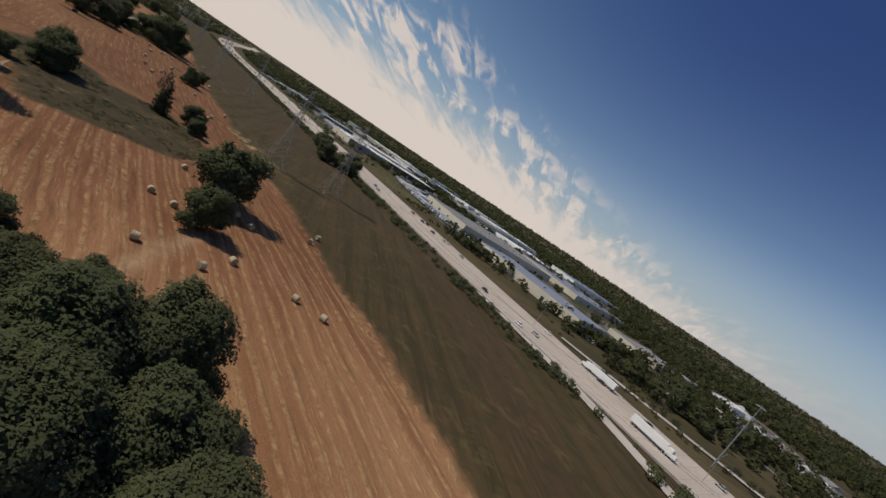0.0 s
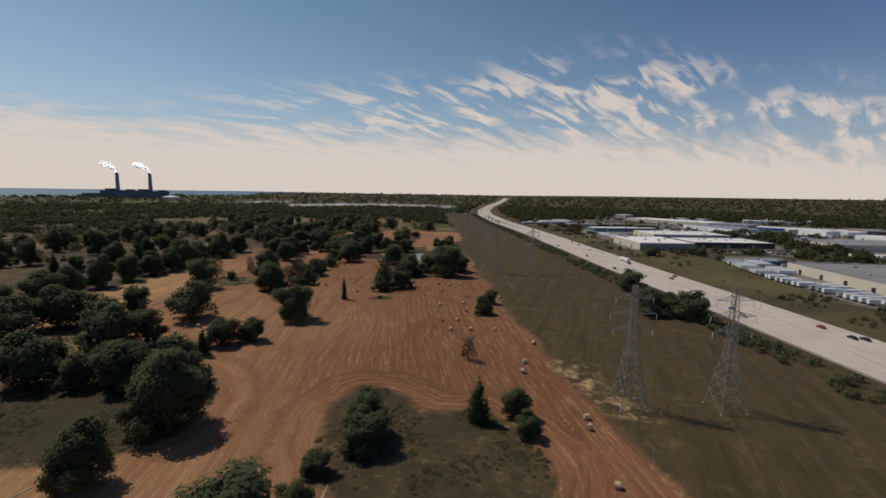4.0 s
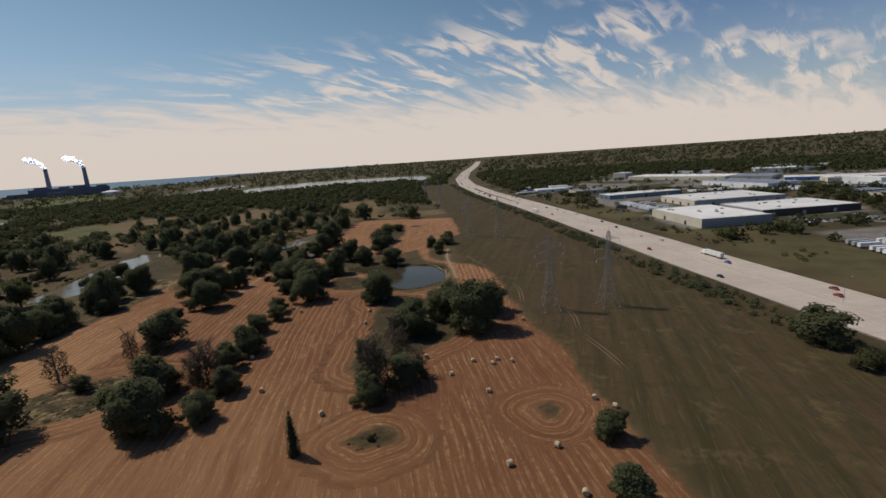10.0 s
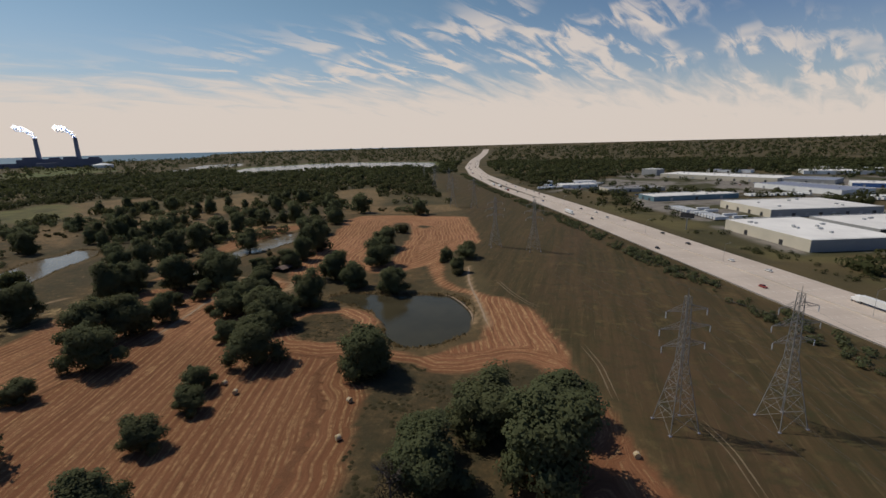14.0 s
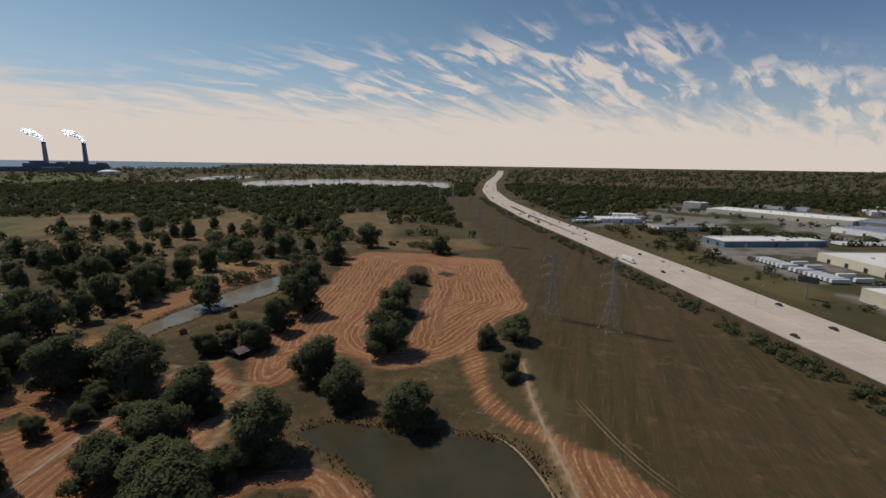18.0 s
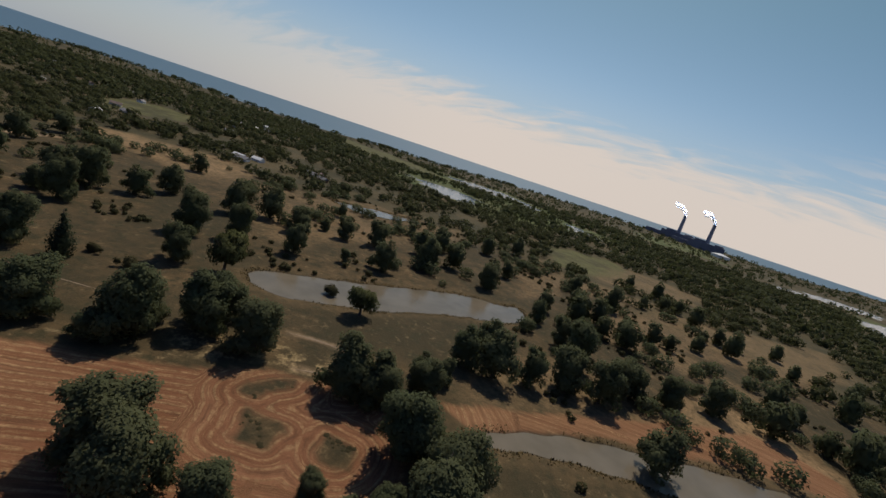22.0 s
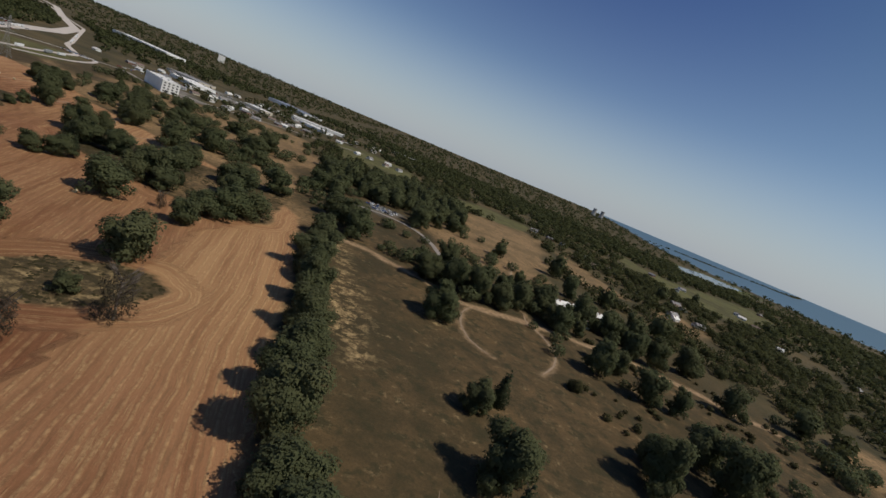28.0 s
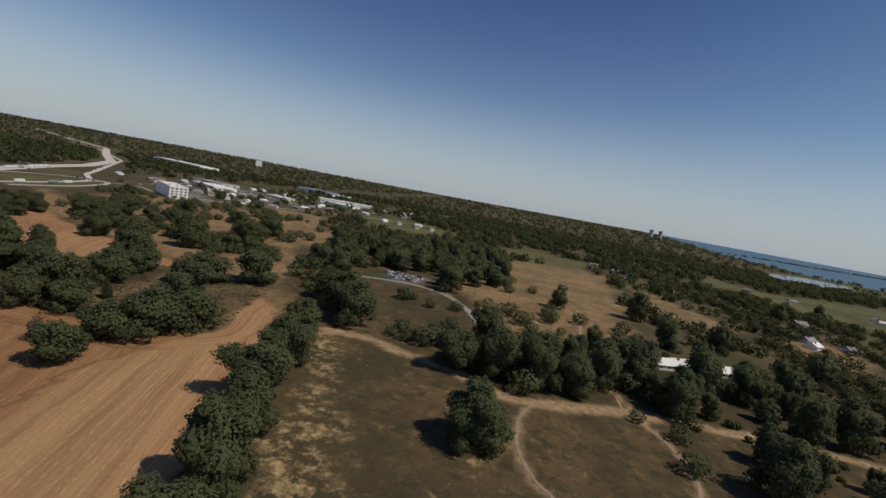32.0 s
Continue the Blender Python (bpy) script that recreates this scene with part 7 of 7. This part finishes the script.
# ---- houses in the trees ----
def house(wall, roof, tone):
    t = thing("house", Matrix(), tone, "house", "houses among trees")
    bm = bmesh.new()
    box(bm, 0, 0, 1.3, 14, 9, 3.4)
    w = part("wall", bm, wall, t)
    bm = bmesh.new()
    vs = [bm.verts.new(v) for v in ((-7.6, -5.2, 2.9), (7.6, -5.2, 2.9), (7.6, 5.2, 2.9), (-7.6, 5.2, 2.9), (-7.6, 0, 5.8), (7.6, 0, 5.8))]
    for f in ((0, 1, 5, 4), (2, 3, 4, 5), (0, 4, 3), (1, 2, 5), (3, 2, 1, 0)):
        bm.faces.new([vs[i] for i in f])
    r = part("roof", bm, roof, t)
    bm = bmesh.new()
    box(bm, 3, 1.2, 5.6, 0.9, 0.9, 1.8)
    part("chimney", bm, BRICK_WALL, r)
    for x in (-4.5, -1.5, 4.2):
        for y in (-4.52, 4.52):
            bm = bmesh.new()
            box(bm, x, y, 1.7, 1.4, 0.08, 1.2)
            part("window", bm, GLASS, w)
    bm = bmesh.new()
    box(bm, 1.4, -4.52, 1.05, 1.0, 0.1, 2.1)
    part("door", bm, DARK, w)
    return t


HOUSES = [house(WHITE, ROOF_GREY, "white house with a grey shingle roof"), house(CREAM, ROOF_BROWN, "cream house with a brown shingle roof"), house(BRICK_WALL, ROOF_GREY, "brick house with a grey roof"), house(WHITE, ROOF_PALE, "long white-roofed farm building")]
for x, y, k, turn in ((-507, 90, 3, 20), (-519, 84, 3, 20), (-546, 80, 3, 14), (-516, 122, 1, 30), (-548, 116, 1, 10), (-690, -112, 0, 20), (-700, -94, 0, 30), (-757, -200, 2, 10), (-752, -168, 0, 40), (-732, -86, 0, 15),
                      (-690, -70, 3, 40), (-566, -418, 0, 0), (-594, -388, 2, 20), (-618, -378, 0, 40), (-812, 265, 0, 80), (-842, 272, 3, 70), (-866, 336, 0, 60), (-848, 355, 2, 60), (-744, -174, 1, 30), (-825, 255, 3, 75),
                      (-880, 345, 1, 20), (-650, -320, 0, 30), (-640, -250, 1, 10)):
    place(HOUSES[k], pose(x, y, float(land(x, y)), 0, 0, turn))
for x, y, k, turn in ((446, 206, 0, 20), (462, 238, 3, 24), (480, 262, 1, 10), (500, 236, 0, 70), (474, 296, 3, 30), (506, 300, 0, 15), (520, 340, 3, 28), (548, 330, 1, 20), (560, 372, 0, 24), (590, 400, 3, 20), (352, 318, 0, 30), (364, 300, 3, 40), (520, 206, 3, 12)):
    place(HOUSES[k], pose(x, y, float(land(x, y)), 0, 0, turn))
for i in range(70):
    while True:
        x, y = (rng.uniform(450, 1500), rng.uniform(-300, 1900)) if i < 40 else (rng.uniform(-1500, -640), rng.uniform(-700, 150))
        if all(inside(a, np.array([x]), np.array([y]))[0] < -10 for a in YARDS):
            break
    place(HOUSES[rng.integers(4)], pose(x, y, float(land(x, y)), 0, 0, rng.uniform(0, 180)))

for x, y, k, turn in ((20, -330, 0, -30), (60, -350, 3, -40), (120, -360, 0, 20), (160, -340, 1, -20), (90, -410, 3, 30), (20, -400, 2, -20), (-20, -360, 0, 10), (150, -430, 3, -30),
                      (210, -450, 0, -20), (270, -520, 3, -25), (0, -470, 1, 15), (-40, -440, 3, -10), (-60, -520, 0, 40), (300, -600, 0, -20), (190, -690, 3, -20)):
    place(HOUSES[k], pose(x, y, float(land(x, y)), 0, 0, turn))

town_rng = np.random.default_rng(31)
built = []
while len(built) < 34:
    x, y = town_rng.uniform(-300, 330), town_rng.uniform(-980, -320)
    lo = -420 - 0.55 * (140 - x)
    q = np.array([x]), np.array([y])
    clear = all(along(a, *q)[0] > 14 for a in SOUTH_ROADS) and all(math.hypot(x - a, y - b) > 26 for a, b in built)
    clear = clear and all(math.hypot(x - hx - length / 2, y - hy - depth / 2) > 0.6 * max(length, depth) + 12 for hx, hy, turn, length, depth in HALLS)
    if clear and y < lo + 190 and y > lo - 330:
        built.append((x, y))
        place(HOUSES[town_rng.choice(4, p=(0.3, 0.12, 0.1, 0.48))], pose(x, y, 0, 0, 0, town_rng.choice((-25, 65)) + town_rng.uniform(-6, 6)))

shelter = thing("picnic_shelter", pose(-331, 552, 0, 0, 0, 78), "open-sided wooden shelter with a brown gable roof", "shelter")
bm = bmesh.new()
vs = [bm.verts.new(v) for v in ((-5.5, -3.8, 2.6), (5.5, -3.8, 2.6), (5.5, 3.8, 2.6), (-5.5, 3.8, 2.6), (-5.5, 0, 4.4), (5.5, 0, 4.4))]
for f in ((0, 1, 5, 4), (2, 3, 4, 5), (0, 4, 3), (1, 2, 5), (3, 2, 1, 0)):
    bm.faces.new([vs[i] for i in f])
part("roof", bm, ROOF_BROWN, shelter)
for x in (-4.8, 0, 4.8):
    for y in (-3.2, 3.2):
        bm = bmesh.new()
        box(bm, x, y, 1.3, 0.2, 0.2, 2.7)
        part("post", bm, BARK, shelter)
bm = bmesh.new()
box(bm, 0, 0, 0.05, 10, 7, 0.16)
part("slab", bm, CONCRETE, shelter)


# ---- side roads ----
def ribbon(name, pts, width, mat, label, z=0.45):
    q = dense(pts, 10.0)
    t = np.gradient(q, axis=0)
    t /= np.hypot(*t.T)[:, None]
    r = np.stack([t[:, 1], -t[:, 0]], 1) * width / 2
    a, b = q - r, q + r
    n = len(q)
    v = [(*p, float(land(*p)) + z) for p in a] + [(*p, float(land(*p)) + z) for p in b]
    return tagged(new(name, mesh_from(name, v, [(i, i + n, i + n + 1, i + 1) for i in range(n - 1)], [mat])), label, "road", kind="structure")


ribbon("road", SOUTH_ROADS[0], 8, CONCRETE, "curving pale slip road of the interchange")
ribbon("road", SOUTH_ROADS[1], 23, CONCRETE, "pale concrete motorway beyond the interchange", 0.55)
ribbon("road", SOUTH_ROADS[2], 6, CONCRETE, "narrow looping ramp of the interchange", 0.5)
ribbon("road", SOUTH_ROADS[3], 7, DRIVE, "grey local road through the small town", 0.4)
ribbon("road", [(-300, 22), (-337, 7), (-371, 17), (-392, 55), (-405, 101)], 5, DRIVE, "grey park drive", 0.4)
ribbon("road", [(130, 700), (210, 650), (270, 500), (300, 330), (330, 120), (340, -60)], 9, ASPHALT, "grey estate street between warehouses")
ribbon("road", [(-40, 1010), (120, 1030), (240, 1000), (420, 940), (900, 900)], 9, ASPHALT, "grey estate street past the yards")

# ---- worn paths ----
def footpath(pts, width, label, name="footpath", shift=0.0, mat=PATH_DIRT):
    """A thin worn strip with uneven edges along a line."""
    p = np.array(pts, float)
    u = np.r_[0, np.cumsum(np.hypot(*np.diff(p, axis=0).T))]
    n = max(4, int(u[-1] / 2.5))
    w = np.linspace(0, u[-1], n)
    q = np.stack([np.interp(w, u, p[:, 0]), np.interp(w, u, p[:, 1])], 1)
    for k in range(3):
        q[1:-1] = (q[:-2] + 2 * q[1:-1] + q[2:]) / 4
    t = np.gradient(q, axis=0)
    t /= np.hypot(*t.T)[:, None]
    r = np.stack([t[:, 1], -t[:, 0]], 1)
    q = q + r * shift
    taper = np.clip(np.minimum(w, u[-1] - w) / 9, 0.05, 1)[:, None] * width / 2
    ha, hb = taper * rng.uniform(0.6, 1.2, (n, 1)), taper * rng.uniform(0.6, 1.2, (n, 1))
    z = 0.25 * np.sin(q[:, 0] / 31) * np.sin(q[:, 1] / 27) + 0.09
    a, b = q - r * ha, q + r * hb
    v = [(*c, d) for c, d in zip(a, z)] + [(*c, d) for c, d in zip(b, z)]
    return tagged(new(name, mesh_from(name, v, [(i, i + n, i + n + 1, i + 1) for i in range(n - 1)], [mat])), label, "path", kind="structure")


footpath([(-213, 587), (-206, 557), (-198, 535), (-191, 518), (-181, 490)], 1.3, "pale stone edging strip beside the hay")
footpath([(-216, 530), (-207, 525), (-197, 513), (-191, 502), (-189, 493)], 0.9, "pale bank path around the dark pond")
footpath([(-149, 62), (-149, 89), (-149, 100), (-149, 128)], 1.1, "straight pale track beside the mown hay")
footpath([(-70, 112), (-74, 119), (-80, 129), (-86, 140), (-88, 148)], 1.0, "short worn track beside the grassy island")
footpath([(-427, 181), (-421, 196), (-420, 215), (-424, 230), (-431, 239), (-438, 243)], 1.3, "narrow worn footpath looping through rough grass")
footpath([(-466, 150), (-466, 167), (-475, 183), (-480, 204), (-474, 224), (-464, 241)], 1.3, "narrow worn footpath looping through rough grass")
footpath([(-439, 39), (-431, 82)], 1.6, "short pale footpath across dry meadow")
footpath([(-477, -18), (-466, 64)], 1.6, "short pale footpath across dry meadow")
footpath([(-323, 445), (-331, 474), (-336, 490), (-338, 506), (-345, 523), (-336, 545)], 1.2, "pale gravel path along the field's edge")
footpath([(-423, 451), (-424, 463), (-421, 475)], 1.0, "pale stone line across rough grass")
footpath([(-399, 461), (-401, 470), (-400, 477)], 1.0, "pale stone line across rough grass")
footpath([(-416, 341), (-415, 363), (-415, 385)], 0.6, "narrow pale footpath through rough grass")
footpath([(-400, 480), (-403, 492), (-405, 506)], 1.0, "pale stone line across rough grass")
footpath([(-76, 40), (-73, 67), (-72, 80), (-73, 90), (-73, 108)], 0.9, "straight pale track across the mown hay")
for line in ([(-109, 437), (-104, 424), (-102, 406)], [(-100, 399), (-93, 386), (-88, 375), (-86, 368)], [(-141, 481), (-135, 465), (-131, 441)], [(-190, 561), (-178, 539), (-169, 526), (-161, 518)]):
    for side in (-0.9, 0.9):
        footpath(line, 0.5, "dry wheel rut through corridor grass", "wheel_rut", side, RUT)

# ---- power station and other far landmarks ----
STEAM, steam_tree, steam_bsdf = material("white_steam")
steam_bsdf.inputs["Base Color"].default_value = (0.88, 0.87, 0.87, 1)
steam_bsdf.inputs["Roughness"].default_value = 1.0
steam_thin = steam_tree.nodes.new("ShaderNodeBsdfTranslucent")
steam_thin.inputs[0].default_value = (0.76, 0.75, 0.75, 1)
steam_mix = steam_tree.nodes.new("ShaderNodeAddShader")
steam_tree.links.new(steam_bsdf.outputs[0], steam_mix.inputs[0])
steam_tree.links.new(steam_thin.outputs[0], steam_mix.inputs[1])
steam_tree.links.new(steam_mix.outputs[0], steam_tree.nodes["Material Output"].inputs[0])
for x, y in ((-2993, 2085), (-2786, 2150)):
    z = float(land(x, y))
    t = thing("smokestack", pose(x, y, z), "tall grey concrete smokestack with a dark band", "chimney", "power station stacks")
    bm = bmesh.new()
    tube(bm, (0, 0, 0), (0, 0, 152), 13, 9, 24)
    part("shaft", bm, STACK, t)
    bm = bmesh.new()
    tube(bm, (0, 0, 144), (0, 0, 153), 9.9, 9.7, 24)
    part("rim", bm, PLANT, t)
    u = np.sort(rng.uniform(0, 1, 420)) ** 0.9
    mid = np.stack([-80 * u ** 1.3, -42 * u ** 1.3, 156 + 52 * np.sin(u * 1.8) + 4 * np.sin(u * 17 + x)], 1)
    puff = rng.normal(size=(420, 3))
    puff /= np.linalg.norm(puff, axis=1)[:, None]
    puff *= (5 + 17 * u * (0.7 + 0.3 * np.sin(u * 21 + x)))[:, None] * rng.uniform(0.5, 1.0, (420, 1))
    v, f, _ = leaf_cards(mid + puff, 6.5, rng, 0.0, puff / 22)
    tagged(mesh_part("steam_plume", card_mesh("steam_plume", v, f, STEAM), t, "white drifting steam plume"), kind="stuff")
    h = thing("boiler_house", pose(x + 20, y - 10, z, 0, 0, 55), "dark blocky power station boiler house", "power station", "power station halls")
    for n, (ox, oy, sx, sy, sz) in enumerate(((0, 0, 190, 80, 42), (-40, 10, 60, 55, 54), (62, 20, 48, 55, 50), (-130, 0, 110, 60, 24))):
        bm = bmesh.new()
        box(bm, ox, oy, sz / 2, sx, sy, sz)
        part("block", bm, PLANT, h)
tank = thing("storage_dome", pose(-2500, 2060, float(land(-2500, 2060))), "white low storage dome by the power station", "tank")
bm = bmesh.new()
tube(bm, (0, 0, 0), (0, 0, 14), 46, 46, 32)
tube(bm, (0, 0, 14), (0, 0, 22), 46, 8, 32)
part("shell", bm, WHITE, tank)
for dx in (0, 78):
    x, y = -1645 + dx * 0.8, -3385 - dx * 0.3
    t = thing("cooling_tower", pose(x, y, float(land(x, y))), "distant pale cooling tower with flared rim", "cooling tower", "cooling towers")
    bm = bmesh.new()
    rings = []
    for i in range(9):
        zz = i * 8.0
        r = 15 + 9 * ((zz - 46) / 46) ** 2
        rings.append([bm.verts.new((r * math.cos(a * math.pi / 12), r * math.sin(a * math.pi / 12), zz)) for a in range(24)])
    for a, b in zip(rings[:-1], rings[1:]):
        for i in range(24):
            bm.faces.new((a[i], a[(i + 1) % 24], b[(i + 1) % 24], b[i]))
    part("shell", bm, GREY_WALL, t)


# ---- trees between the warehouses ----
def between_halls(x, y):
    ok = off_road(x, y, 40) & (np.sin(x / 29 + y / 41) + np.sin(y / 19 - x / 27) > rng.uniform(-0.6, 1.6, x.shape))
    ok &= (x > np.interp(y, edge_line[:, 1], edge_line[:, 0]) + 90)
    for hx, hy, turn, length, depth in HALLS:
        a = math.radians(turn)
        u, v = (x - hx) * math.cos(a) + (y - hy) * math.sin(a), -(x - hx) * math.sin(a) + (y - hy) * math.cos(a)
        ok &= ~((u > -9) & (u < length + 9) & (v > -9) & (v < depth + 9))
    for rx, ry in ((100, 545), (120, 450), (0, 840), (-170, 1120), (140, 1020), (250, 1000), (290, 885), (275, 705), (-170, 1165)):
        ok &= np.hypot(x - rx, y - ry) > 48
    return ok


woods("estate_trees", 300, (-120, 200, 620, 1450), (5, 11), 130, between_halls, "dark green trees between warehouses and yards", LEAF_WOODS, 0.085)
